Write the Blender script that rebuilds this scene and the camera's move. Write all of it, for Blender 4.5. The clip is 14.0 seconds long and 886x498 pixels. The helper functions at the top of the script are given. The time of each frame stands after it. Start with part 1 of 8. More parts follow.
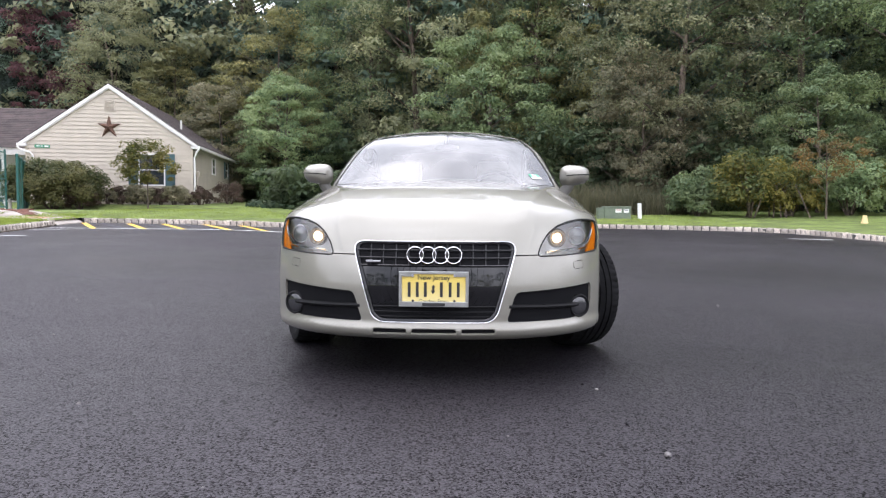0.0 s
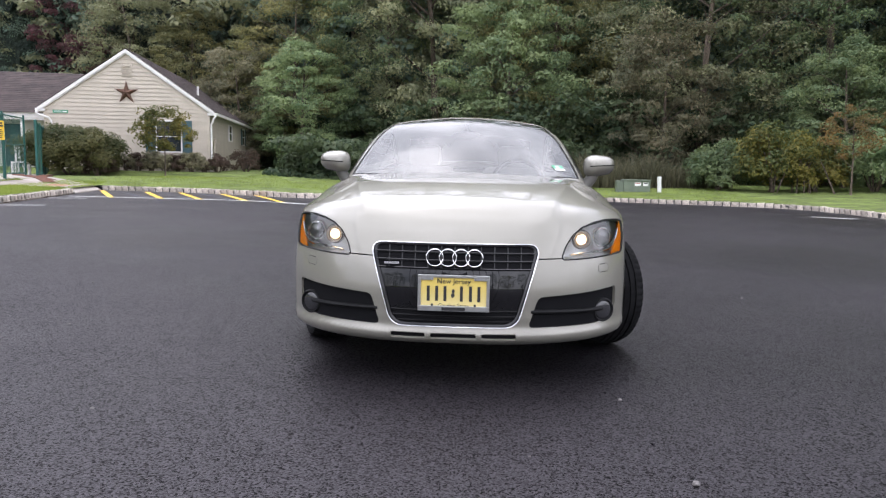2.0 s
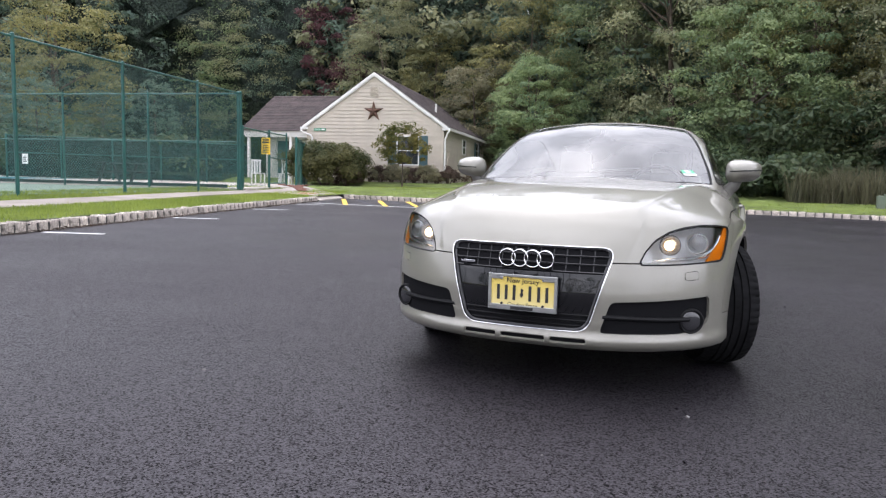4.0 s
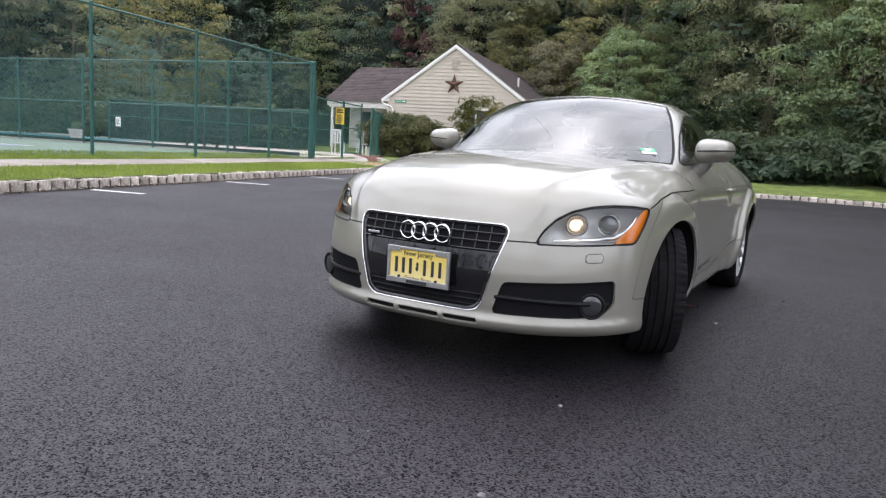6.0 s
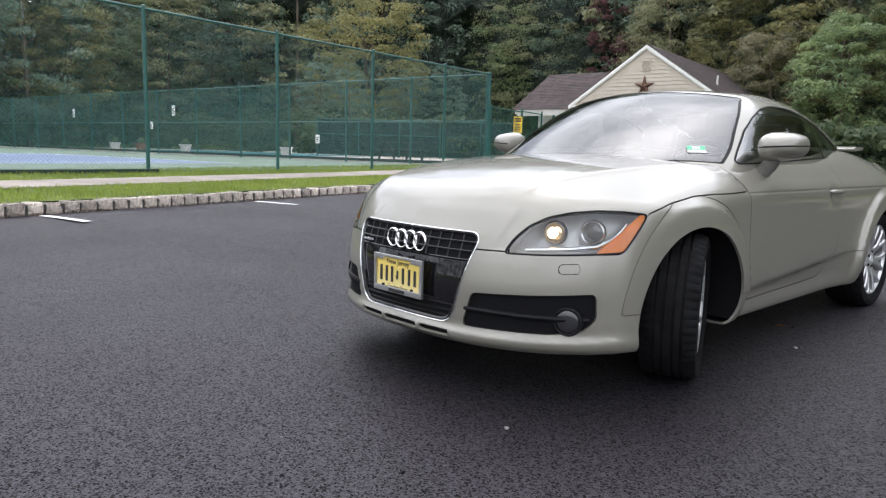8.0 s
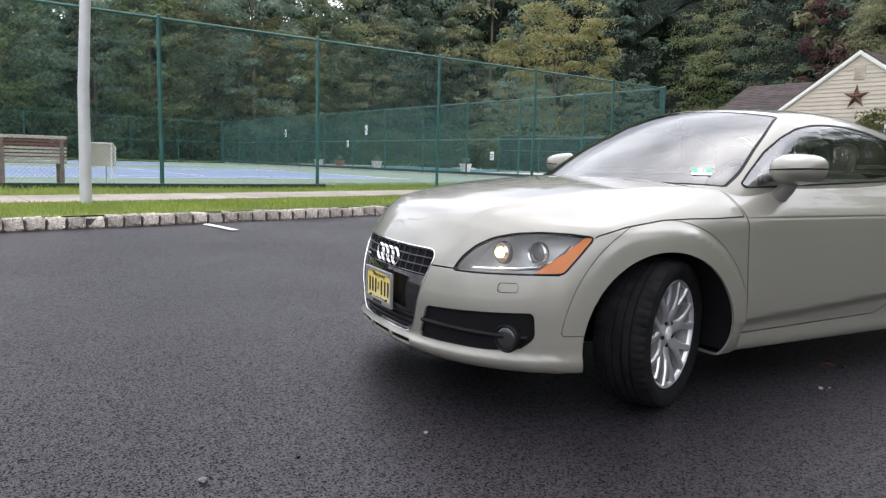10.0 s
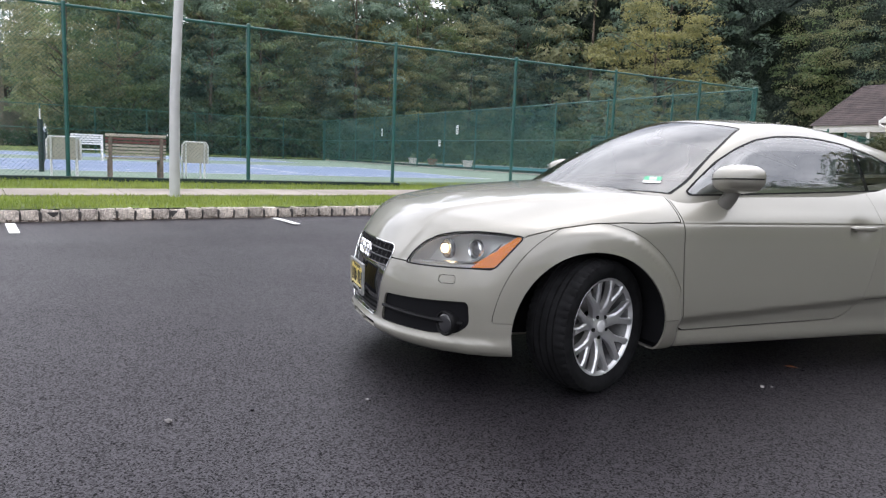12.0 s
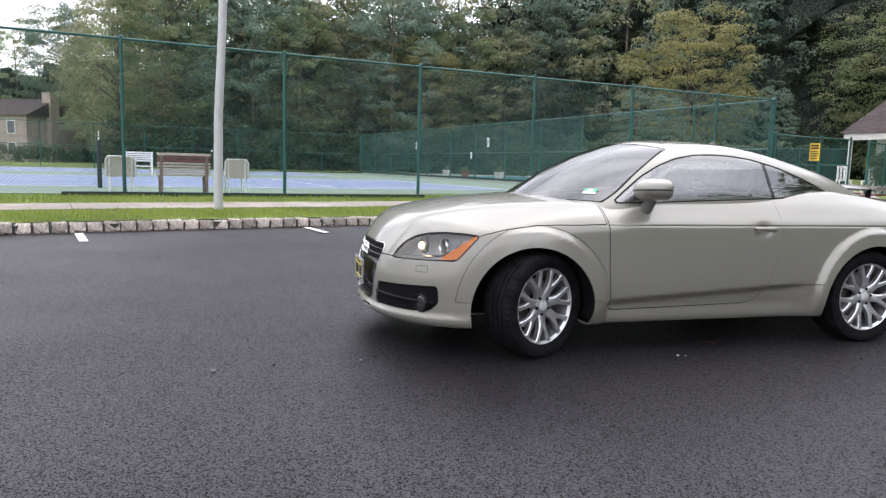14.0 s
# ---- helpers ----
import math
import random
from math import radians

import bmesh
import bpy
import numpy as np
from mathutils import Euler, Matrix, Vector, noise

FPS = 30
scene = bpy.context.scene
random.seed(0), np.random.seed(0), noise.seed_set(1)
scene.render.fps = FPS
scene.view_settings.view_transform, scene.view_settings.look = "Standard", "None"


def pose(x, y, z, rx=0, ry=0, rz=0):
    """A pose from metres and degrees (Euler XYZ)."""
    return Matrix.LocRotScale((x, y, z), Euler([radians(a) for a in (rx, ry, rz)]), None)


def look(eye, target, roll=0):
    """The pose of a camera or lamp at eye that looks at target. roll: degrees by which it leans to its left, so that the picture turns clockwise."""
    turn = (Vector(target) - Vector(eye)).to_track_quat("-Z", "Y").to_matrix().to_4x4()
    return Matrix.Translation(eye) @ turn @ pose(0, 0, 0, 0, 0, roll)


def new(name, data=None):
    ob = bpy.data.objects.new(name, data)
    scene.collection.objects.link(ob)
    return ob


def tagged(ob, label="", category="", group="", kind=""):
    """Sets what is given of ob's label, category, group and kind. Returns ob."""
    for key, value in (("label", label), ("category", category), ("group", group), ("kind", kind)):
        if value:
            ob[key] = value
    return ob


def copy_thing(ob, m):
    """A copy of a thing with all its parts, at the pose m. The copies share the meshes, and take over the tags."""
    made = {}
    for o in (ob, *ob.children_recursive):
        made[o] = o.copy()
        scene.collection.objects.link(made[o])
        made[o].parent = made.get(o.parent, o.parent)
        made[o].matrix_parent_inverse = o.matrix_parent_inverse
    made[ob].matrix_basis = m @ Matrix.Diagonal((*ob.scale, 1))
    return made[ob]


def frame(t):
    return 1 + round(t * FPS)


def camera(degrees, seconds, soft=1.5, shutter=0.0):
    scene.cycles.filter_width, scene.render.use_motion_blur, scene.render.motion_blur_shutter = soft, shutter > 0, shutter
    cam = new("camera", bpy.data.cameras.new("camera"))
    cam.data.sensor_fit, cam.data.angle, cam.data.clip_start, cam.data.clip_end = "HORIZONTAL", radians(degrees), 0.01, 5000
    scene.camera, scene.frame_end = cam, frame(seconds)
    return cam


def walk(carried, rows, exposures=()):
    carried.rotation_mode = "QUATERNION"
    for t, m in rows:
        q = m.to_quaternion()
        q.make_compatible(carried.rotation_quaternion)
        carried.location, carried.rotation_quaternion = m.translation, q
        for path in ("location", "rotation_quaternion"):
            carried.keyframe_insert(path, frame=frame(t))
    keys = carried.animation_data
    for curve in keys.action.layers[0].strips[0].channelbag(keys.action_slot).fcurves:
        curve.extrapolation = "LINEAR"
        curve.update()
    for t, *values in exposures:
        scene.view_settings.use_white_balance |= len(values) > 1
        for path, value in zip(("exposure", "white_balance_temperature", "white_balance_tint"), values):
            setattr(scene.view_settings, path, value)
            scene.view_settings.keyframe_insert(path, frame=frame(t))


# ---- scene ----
cam = camera(64.9, 14.0, soft=1.25)
PATH = [
    (0, (0.147, -3.119, 0.817), (0.08, -1.124, 0.689), 0.4),
    (0.5, (0.135, -3.096, 0.998), (0.063, -1.106, 0.806), 0.7),
    (1, (0.111, -3.07, 1.034), (0.013, -1.077, 0.891), 0.5),
    (1.5, (0.088, -3.022, 1.002), (-0.021, -1.038, 0.779), 0.8),
    (2, (0.118, -3.005, 0.968), (0.008, -1.02, 0.745), 1.1),
    (2.5, (0.254, -3.001, 0.952), (0.041, -1.024, 0.74), 0.7),
    (3, (0.447, -3.01, 0.932), (-0.021, -1.074, 0.752), 0.8),
    (5.5, (1.418, -2.643, 0.927), (0.516, -0.877, 0.665), 2.8),
    (6, (1.588, -2.498, 0.937), (0.595, -0.785, 0.657), 3.4),
    (6.5, (1.797, -2.342, 0.935), (0.59, -0.779, 0.622), 1.5),
    (7, (1.965, -2.178, 0.957), (0.672, -0.688, 0.63), 1.4),
    (7.5, (2.099, -1.982, 0.974), (0.72, -0.564, 0.674), 1.8),
    (8, (2.271, -1.826, 0.963), (0.823, -0.475, 0.682), 1.5),
    (8.5, (2.479, -1.688, 0.991), (0.928, -0.453, 0.728), 1.7),
    (11, (3.234, -0.865, 1.019), (1.398, -0.124, 0.732), 0.5),
    (11.5, (3.373, -0.779, 1.028), (1.518, -0.098, 0.724), 0.5),
    (12, (3.624, -0.712, 1.075), (1.746, -0.078, 0.812), 2.2),
    (12.5, (3.849, -0.725, 1.094), (1.951, -0.143, 0.852), 1.2),
    (13, (4.123, -0.783, 1.108), (2.218, -0.202, 0.921), 1.1),
    (13.5, (4.426, -0.719, 1.134), (2.497, -0.224, 0.945), 2.0),
    (14, (4.649, -0.661, 1.13), (2.734, -0.134, 0.895), 1.5),
]
walk(cam, [(t, look(eye, target, roll)) for t, eye, target, roll in PATH], exposures=[(0, 1.46, 6180, 16), (1, 1.38, 6180, 16), (1.5, 1.22, 6180, 16), (3, 1.2, 6180, 16), (5.5, 1.12, 6200, 15), (8.5, 1.02, 6270, 12), (11, 1.06, 6300, 13), (14, 1.06, 6300, 14)])

# ---- world, sun and exposure ----
world = bpy.data.worlds.new("overcast_sky")
scene.world = world
world.use_nodes = True
wn, wl = world.node_tree.nodes, world.node_tree.links
wn.clear()
sky = wn.new("ShaderNodeTexSky")
sky.sky_type = "NISHITA"
sky.sun_disc = False
sky.sun_elevation, sky.sun_rotation = radians(70), radians(321)
sky.air_density, sky.dust_density = 1.0, 3.0
grey = wn.new("ShaderNodeHueSaturation")
grey.inputs["Saturation"].default_value = 0.4
coord = wn.new("ShaderNodeTexCoord")
clouds = wn.new("ShaderNodeTexNoise")
clouds.inputs["Scale"].default_value = 2.4
clouds.inputs["Detail"].default_value = 5.0
clouds.inputs["Roughness"].default_value = 0.55
cloud_ramp = wn.new("ShaderNodeValToRGB")
cloud_ramp.color_ramp.elements[0].position, cloud_ramp.color_ramp.elements[0].color = 0.35, (0.50, 0.52, 0.55, 1)
cloud_ramp.color_ramp.elements[1].position, cloud_ramp.color_ramp.elements[1].color = 0.66, (1.55, 1.53, 1.50, 1)
cloud_mix = wn.new("ShaderNodeMixRGB")
cloud_mix.blend_type = "MULTIPLY"
cloud_mix.inputs[0].default_value = 1.0
# an overcast sky is brighter overhead than at the horizon
sep = wn.new("ShaderNodeSeparateXYZ")
lift = wn.new("ShaderNodeMapRange")
lift.inputs["From Min"].default_value, lift.inputs["From Max"].default_value = 0.0, 0.9
lift.inputs["To Min"].default_value, lift.inputs["To Max"].default_value = 0.95, 1.05
lift_mix = wn.new("ShaderNodeMixRGB")
lift_mix.blend_type, lift_mix.inputs[0].default_value = "MULTIPLY", 1.0
wl.new(coord.outputs["Generated"], sep.inputs[0])
wl.new(sep.outputs["Z"], lift.inputs["Value"])
wl.new(lift.outputs[0], lift_mix.inputs[2])
back = wn.new("ShaderNodeBackground")
back.inputs["Strength"].default_value = SKY_STRENGTH = 0.15
wout = wn.new("ShaderNodeOutputWorld")
wl.new(sky.outputs[0], grey.inputs["Color"])
wl.new(coord.outputs["Generated"], clouds.inputs["Vector"])
wl.new(clouds.outputs[0], cloud_ramp.inputs[0])
wl.new(cloud_ramp.outputs[0], cloud_mix.inputs[2])
flat = wn.new("ShaderNodeMixRGB")
flat.inputs[0].default_value, flat.inputs[2].default_value = 0.75, (7.4, 7.5, 7.85, 1)
wl.new(grey.outputs[0], flat.inputs[1])
wl.new(flat.outputs[0], cloud_mix.inputs[1])
wl.new(cloud_mix.outputs[0], lift_mix.inputs[1])
wl.new(lift_mix.outputs[0], back.inputs["Color"])
wl.new(back.outputs[0], wout.inputs[0])

sun = new("sun", bpy.data.lights.new("sun", "SUN"))
sun.data.energy, sun.data.angle, sun.data.color = 0.4, radians(90), (1.0, 0.99, 0.985)
sun.matrix_world = look((-4, 5, 18), (0, 0, 0))

# ---- materials ----


def material(name, colour, rough=0.6, metal=0.0, vary=0.0, scale=8.0, fine=0.0, fine_scale=120.0, bump=0.0, bump_scale=60.0,
             depth=0.01, second=None, obj=0.0, spec=0.5, coat=0.0, detail=4.0, stretch=None):
    """A procedural surface: colour varied at two scales, fine relief, and a shift from object to object."""
    m = bpy.data.materials.new(name)
    m.use_nodes = True
    n, l = m.node_tree.nodes, m.node_tree.links
    b = n["Principled BSDF"]
    b.inputs["Roughness"].default_value, b.inputs["Metallic"].default_value = rough, metal
    b.inputs["Specular IOR Level"].default_value = spec
    b.inputs["Coat Weight"].default_value = coat
    b.inputs["Coat Roughness"].default_value = 0.03
    b.inputs["Base Color"].default_value = (*colour, 1)
    tc = n.new("ShaderNodeTexCoord")
    vec = tc.outputs["Object"]
    if stretch:
        mp = n.new("ShaderNodeMapping")
        mp.inputs["Scale"].default_value = stretch
        l.new(vec, mp.inputs["Vector"])
        vec = mp.outputs["Vector"]
    col = None
    if vary or second:
        t = n.new("ShaderNodeTexNoise")
        t.inputs["Scale"].default_value, t.inputs["Detail"].default_value = scale, detail
        l.new(vec, t.inputs["Vector"])
        r = n.new("ShaderNodeValToRGB")
        lo = second or tuple(c * (1 - vary) for c in colour)
        hi = colour if second else tuple(min(1, c * (1 + vary)) for c in colour)
        r.color_ramp.elements[0].position, r.color_ramp.elements[0].color = 0.36, (*lo, 1)
        r.color_ramp.elements[1].position, r.color_ramp.elements[1].color = 0.64, (*hi, 1)
        l.new(t.outputs[0], r.inputs[0])
        col = r.outputs[0]
    if fine:
        t = n.new("ShaderNodeTexNoise")
        t.inputs["Scale"].default_value, t.inputs["Detail"].default_value = fine_scale, 3.0
        l.new(vec, t.inputs["Vector"])
        r = n.new("ShaderNodeValToRGB")
        r.color_ramp.elements[0].position, r.color_ramp.elements[0].color = 0.35, (1 - fine, 1 - fine, 1 - fine, 1)
        r.color_ramp.elements[1].position, r.color_ramp.elements[1].color = 0.65, (1 + fine, 1 + fine, 1 + fine, 1)
        l.new(t.outputs[0], r.inputs[0])
        x = n.new("ShaderNodeMixRGB")
        x.blend_type, x.inputs[0].default_value = "MULTIPLY", 1.0
        x.inputs[1].default_value = (*colour, 1)
        if col:
            l.new(col, x.inputs[1])
        l.new(r.outputs[0], x.inputs[2])
        col = x.outputs[0]
    if obj:
        o = n.new("ShaderNodeObjectInfo")
        mr = n.new("ShaderNodeMapRange")
        mr.inputs["To Min"].default_value, mr.inputs["To Max"].default_value = 1 - obj, 1 + obj
        l.new(o.outputs["Random"], mr.inputs["Value"])
        x = n.new("ShaderNodeMixRGB")
        x.blend_type, x.inputs[0].default_value = "MULTIPLY", 1.0
        x.inputs[1].default_value = (*colour, 1)
        if col:
            l.new(col, x.inputs[1])
        l.new(mr.outputs[0], x.inputs[2])
        col = x.outputs[0]
    if col:
        l.new(col, b.inputs["Base Color"])
    if bump:
        t = n.new("ShaderNodeTexNoise")
        t.inputs["Scale"].default_value, t.inputs["Detail"].default_value = bump_scale, 4.0
        l.new(vec, t.inputs["Vector"])
        u = n.new("ShaderNodeBump")
        u.inputs["Strength"].default_value, u.inputs["Distance"].default_value = bump, depth
        l.new(t.outputs[0], u.inputs["Height"])
        l.new(u.outputs[0], b.inputs["Normal"])
    return m


def leaf_material(name, colour, second, translucent=0.48):
    """Foliage: two tones leaf by leaf and tree by tree, with light coming through."""
    m = bpy.data.materials.new(name)
    m.use_nodes = True
    n, l = m.node_tree.nodes, m.node_tree.links
    b, out = n["Principled BSDF"], n["Material Output"]
    b.inputs["Roughness"].default_value, b.inputs["Specular IOR Level"].default_value = 0.55, 0.35
    g = n.new("ShaderNodeNewGeometry")
    tc = n.new("ShaderNodeTexCoord")
    t = n.new("ShaderNodeTexNoise")
    t.inputs["Scale"].default_value, t.inputs["Detail"].default_value = 0.55, 3.0
    l.new(tc.outputs["Object"], t.inputs["Vector"])
    add = n.new("ShaderNodeMath")
    add.operation = "MULTIPLY_ADD"
    add.inputs[1].default_value = 0.3
    l.new(g.outputs["Random Per Island"], add.inputs[0])
    sub = n.new("ShaderNodeMath")
    sub.operation, sub.inputs[1].default_value = "SUBTRACT", 0.15
    l.new(t.outputs[0], sub.inputs[0])
    l.new(sub.outputs[0], add.inputs[2])
    r = n.new("ShaderNodeValToRGB")
    r.color_ramp.elements[0].position, r.color_ramp.elements[0].color = 0.3, (*colour, 1)
    r.color_ramp.elements[1].position, r.color_ramp.elements[1].color = 0.72, (*second, 1)
    l.new(add.outputs[0], r.inputs[0])
    o = n.new("ShaderNodeObjectInfo")
    h = n.new("ShaderNodeHueSaturation")
    mr = n.new("ShaderNodeMapRange")
    mr.inputs["To Min"].default_value, mr.inputs["To Max"].default_value = 0.85, 1.38
    l.new(o.outputs["Random"], mr.inputs["Value"])
    l.new(mr.outputs[0], h.inputs["Value"])
    l.new(r.outputs[0], h.inputs["Color"])
    l.new(h.outputs[0], b.inputs["Base Color"])
    tr = n.new("ShaderNodeBsdfTranslucent")
    l.new(h.outputs[0], tr.inputs["Color"])
    mix = n.new("ShaderNodeMixShader")
    mix.inputs[0].default_value = translucent
    l.new(b.outputs[0], mix.inputs[1])
    l.new(tr.outputs[0], mix.inputs[2])
    l.new(mix.outputs[0], out.inputs["Surface"])
    return m


def asphalt_material():
    """Fresh black asphalt: packed stones, shade painted into the sunken ones, a few pale grains, duller and shinier
    patches.
    """
    m = bpy.data.materials.new("asphalt")
    m.use_nodes = True
    n, l = m.node_tree.nodes, m.node_tree.links
    b = n["Principled BSDF"]
    tc = n.new("ShaderNodeTexCoord")
    co = tc.outputs["Object"]

    def tex(kind, scale, detail=4.0):
        t = n.new(kind)
        t.inputs["Scale"].default_value = scale
        if kind == "ShaderNodeTexNoise":
            t.inputs["Detail"].default_value = detail
        l.new(co, t.inputs["Vector"])
        return t

    def ramp(src, p0, c0, p1, c1):
        r = n.new("ShaderNodeValToRGB")
        r.color_ramp.elements[0].position, r.color_ramp.elements[0].color = p0, (*c0, 1)
        r.color_ramp.elements[1].position, r.color_ramp.elements[1].color = p1, (*c1, 1)
        l.new(src, r.inputs[0])
        return r.outputs[0]

    def mul(a, c):
        x = n.new("ShaderNodeMixRGB")
        x.blend_type, x.inputs[0].default_value = "MULTIPLY", 1.0
        l.new(a, x.inputs[1]), l.new(c, x.inputs[2])
        return x.outputs[0]

    # rolled stones, one in five sunk, with the recess's shade put into its colour
    stones, grit = tex("ShaderNodeTexVoronoi", 165), tex("ShaderNodeTexVoronoi", 330)
    cell = n.new("ShaderNodeSeparateColor")
    l.new(stones.outputs["Color"], cell.inputs[0])
    cell2 = n.new("ShaderNodeSeparateColor")
    l.new(grit.outputs["Color"], cell2.inputs[0])
    tone = ramp(cell.outputs[1], 0.1, (0.006, 0.0053, 0.0062), 0.95, (0.020, 0.0177, 0.0206))
    pit_shade = ramp(cell.outputs[0], 0.12, (0.05, 0.05, 0.05), 0.40, (1.1, 1.1, 1.1))
    grains = ramp(cell2.outputs[0], 0.1, (0.55, 0.55, 0.55), 0.9, (1.4, 1.4, 1.4))
    wide = ramp(tex("ShaderNodeTexNoise", 0.35, 5.0).outputs[0], 0.35, (0.82, 0.82, 0.84), 0.65, (1.18, 1.18, 1.16))
    l.new(mul(mul(tone, pit_shade), mul(wide, grains)), b.inputs["Base Color"])
    b.inputs["Specular Tint"].default_value = (1.0, 0.93, 1.03, 1)

    def spread(src, f0, f1, t0, t1):
        r = n.new("ShaderNodeMapRange")
        r.inputs["From Min"].default_value, r.inputs["From Max"].default_value = f0, f1
        r.inputs["To Min"].default_value, r.inputs["To Max"].default_value = t0, t1
        l.new(src, r.inputs["Value"])
        return r.outputs[0]

    l.new(spread(cell.outputs[0], 0.10, 0.95, 0.04, 0.68), b.inputs["Specular IOR Level"])
    l.new(spread(tex("ShaderNodeTexNoise", 0.28, 4.0).outputs[0], 0.35, 0.65, 0.40, 0.56), b.inputs["Roughness"])
    u1 = n.new("ShaderNodeBump")
    u1.inputs["Strength"].default_value, u1.inputs["Distance"].default_value = 0.6, 0.0025
    l.new(spread(cell.outputs[0], 0.1, 0.5, 0.0, 1.0), u1.inputs["Height"])
    u2 = n.new("ShaderNodeBump")
    u2.inputs["Strength"].default_value, u2.inputs["Distance"].default_value = 0.45, 0.003
    l.new(tex("ShaderNodeTexNoise", 190, 2.0).outputs[0], u2.inputs["Height"])
    l.new(u1.outputs[0], u2.inputs["Normal"])
    l.new(u2.outputs[0], b.inputs["Normal"])
    return m


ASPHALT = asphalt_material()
LAWN = material("lawn_soil", (0.132, 0.178, 0.036), rough=0.9, vary=0.35, scale=1.6, fine=0.5, fine_scale=60, bump=1.0, bump_scale=45, depth=0.05)
GRASS = leaf_material("grass_blade", (0.142, 0.195, 0.030), (0.26, 0.31, 0.060), 0.3)
FOREST_FLOOR = material("forest_floor", (0.035, 0.045, 0.015), rough=0.95, vary=0.5, scale=0.7, fine=0.4, fine_scale=20, bump=0.8, bump_scale=15, depth=0.1)
GRANITE = material("granite", (0.50, 0.44, 0.38), rough=0.85, vary=0.45, scale=9, fine=0.35, fine_scale=80, bump=1.0, bump_scale=28, depth=0.03, obj=0.28)
MORTAR = material("mortar", (0.055, 0.052, 0.05), rough=0.95, vary=0.3, scale=14, bump=0.6, bump_scale=60)
CONCRETE = material("concrete", (0.31, 0.275, 0.24), spec=0.2, rough=0.92, vary=0.16, scale=1.3, fine=0.12, fine_scale=70, bump=0.3, bump_scale=90, depth=0.004)
WHITE_LINE = material("white_road_paint", (0.78, 0.78, 0.76), rough=0.6, vary=0.08, scale=9, fine=0.12, fine_scale=150, bump=0.5, bump_scale=170, depth=0.004)
YELLOW_LINE = material("yellow_road_paint", (0.80, 0.50, 0.05), rough=0.6, vary=0.1, scale=9, fine=0.12, fine_scale=150, bump=0.5, bump_scale=170, depth=0.004)
RED_PAD = material("red_paving", (0.46, 0.19, 0.16), rough=0.8, vary=0.15, scale=6, bump=0.4, bump_scale=50)
FENCE_GREEN = material("green_vinyl", (0.011, 0.080, 0.067), rough=0.4, vary=0.15, scale=5)
COURT_BLUE = material("blue_court_paint", (0.13, 0.18, 0.29), rough=0.7, vary=0.08, scale=0.8, fine=0.05, fine_scale=60)
COURT_GREEN = material("green_court_paint", (0.13, 0.19, 0.14), rough=0.75, vary=0.1, scale=0.8, fine=0.06, fine_scale=60)
SIDING = material("beige_siding", (0.455, 0.402, 0.328), rough=0.55, vary=0.05, scale=2.0, fine=0.04, fine_scale=40, obj=0.03)
TRIM = material("white_trim", (0.70, 0.685, 0.655), rough=0.5, vary=0.05, scale=3)
SHINGLE = material("brown_shingle", (0.050, 0.036, 0.034), rough=0.9, vary=0.3, scale=2.0, fine=0.35, fine_scale=45, bump=0.7, bump_scale=40, depth=0.02, obj=0.12)
SHUTTER = material("teal_shutter", (0.05, 0.10, 0.11), rough=0.6, vary=0.08, scale=5)
DARK_GLASS = material("dark_window", (0.02, 0.025, 0.03), rough=0.06, spec=0.8)
RUSTED = material("copper_star", (0.12, 0.065, 0.045), rough=0.55, metal=0.5, vary=0.4, scale=10, bump=0.3, bump_scale=30)
BARK = material("bark", (0.11, 0.085, 0.065), rough=0.95, vary=0.4, scale=3, fine=0.4, fine_scale=25, bump=1.0, bump_scale=18, depth=0.05, stretch=(1, 1, 0.25))
ALUMINIUM = material("painted_aluminium", (0.46, 0.46, 0.455), rough=0.45, metal=0.2, vary=0.06, scale=4)
WOOD_DARK = material("green_stained_wood", (0.011, 0.027, 0.023), rough=0.75, vary=0.25, scale=6, stretch=(1, 6, 1))
SIGN_YELLOW = material("yellow_sign", (0.85, 0.55, 0.03), rough=0.5, vary=0.04, scale=8)
BLACK_INK = material("black_ink", (0.02, 0.02, 0.02), rough=0.6)
WHITE_PAINT = material("white_paint", (0.75, 0.75, 0.73), rough=0.5, vary=0.06, scale=8)
MULCH = material("red_mulch", (0.13, 0.05, 0.03), rough=0.95, vary=0.4, scale=20, bump=1.0, bump_scale=40, depth=0.03)
BRICK = material("brick_red", (0.30, 0.14, 0.09), rough=0.9, vary=0.25, scale=14, obj=0.2, bump=0.4, bump_scale=80)
# blue raised in the dark leaves to stand in for haze
LEAF_DARK = leaf_material("leaf_dark", (0.099, 0.149, 0.119), (0.185, 0.247, 0.174))
LEAF_MID = leaf_material("leaf_mid", (0.125, 0.183, 0.097), (0.258, 0.308, 0.141))
LEAF_OLIVE = leaf_material("leaf_olive", (0.161, 0.179, 0.11), (0.317, 0.312, 0.168))
LEAF_YELLOW = leaf_material("leaf_yellow", (0.142, 0.155, 0.074), (0.33, 0.3, 0.123))
LEAF_RUST = leaf_material("leaf_rust", (0.142, 0.147, 0.094), (0.268, 0.236, 0.142))
LEAF_RED = leaf_material("leaf_red", (0.129, 0.068, 0.078), (0.205, 0.089, 0.096))
LEAF_GOLD = leaf_material("leaf_gold", (0.052, 0.080, 0.030), (0.240, 0.200, 0.042))
LEAF_ORANGE = leaf_material("leaf_orange", (0.105, 0.085, 0.038), (0.290, 0.170, 0.050))
WORN_LINE = material("worn_grey_paint", (0.12, 0.13, 0.18), rough=0.7, vary=0.2, scale=9, bump=0.5, bump_scale=170, depth=0.004)
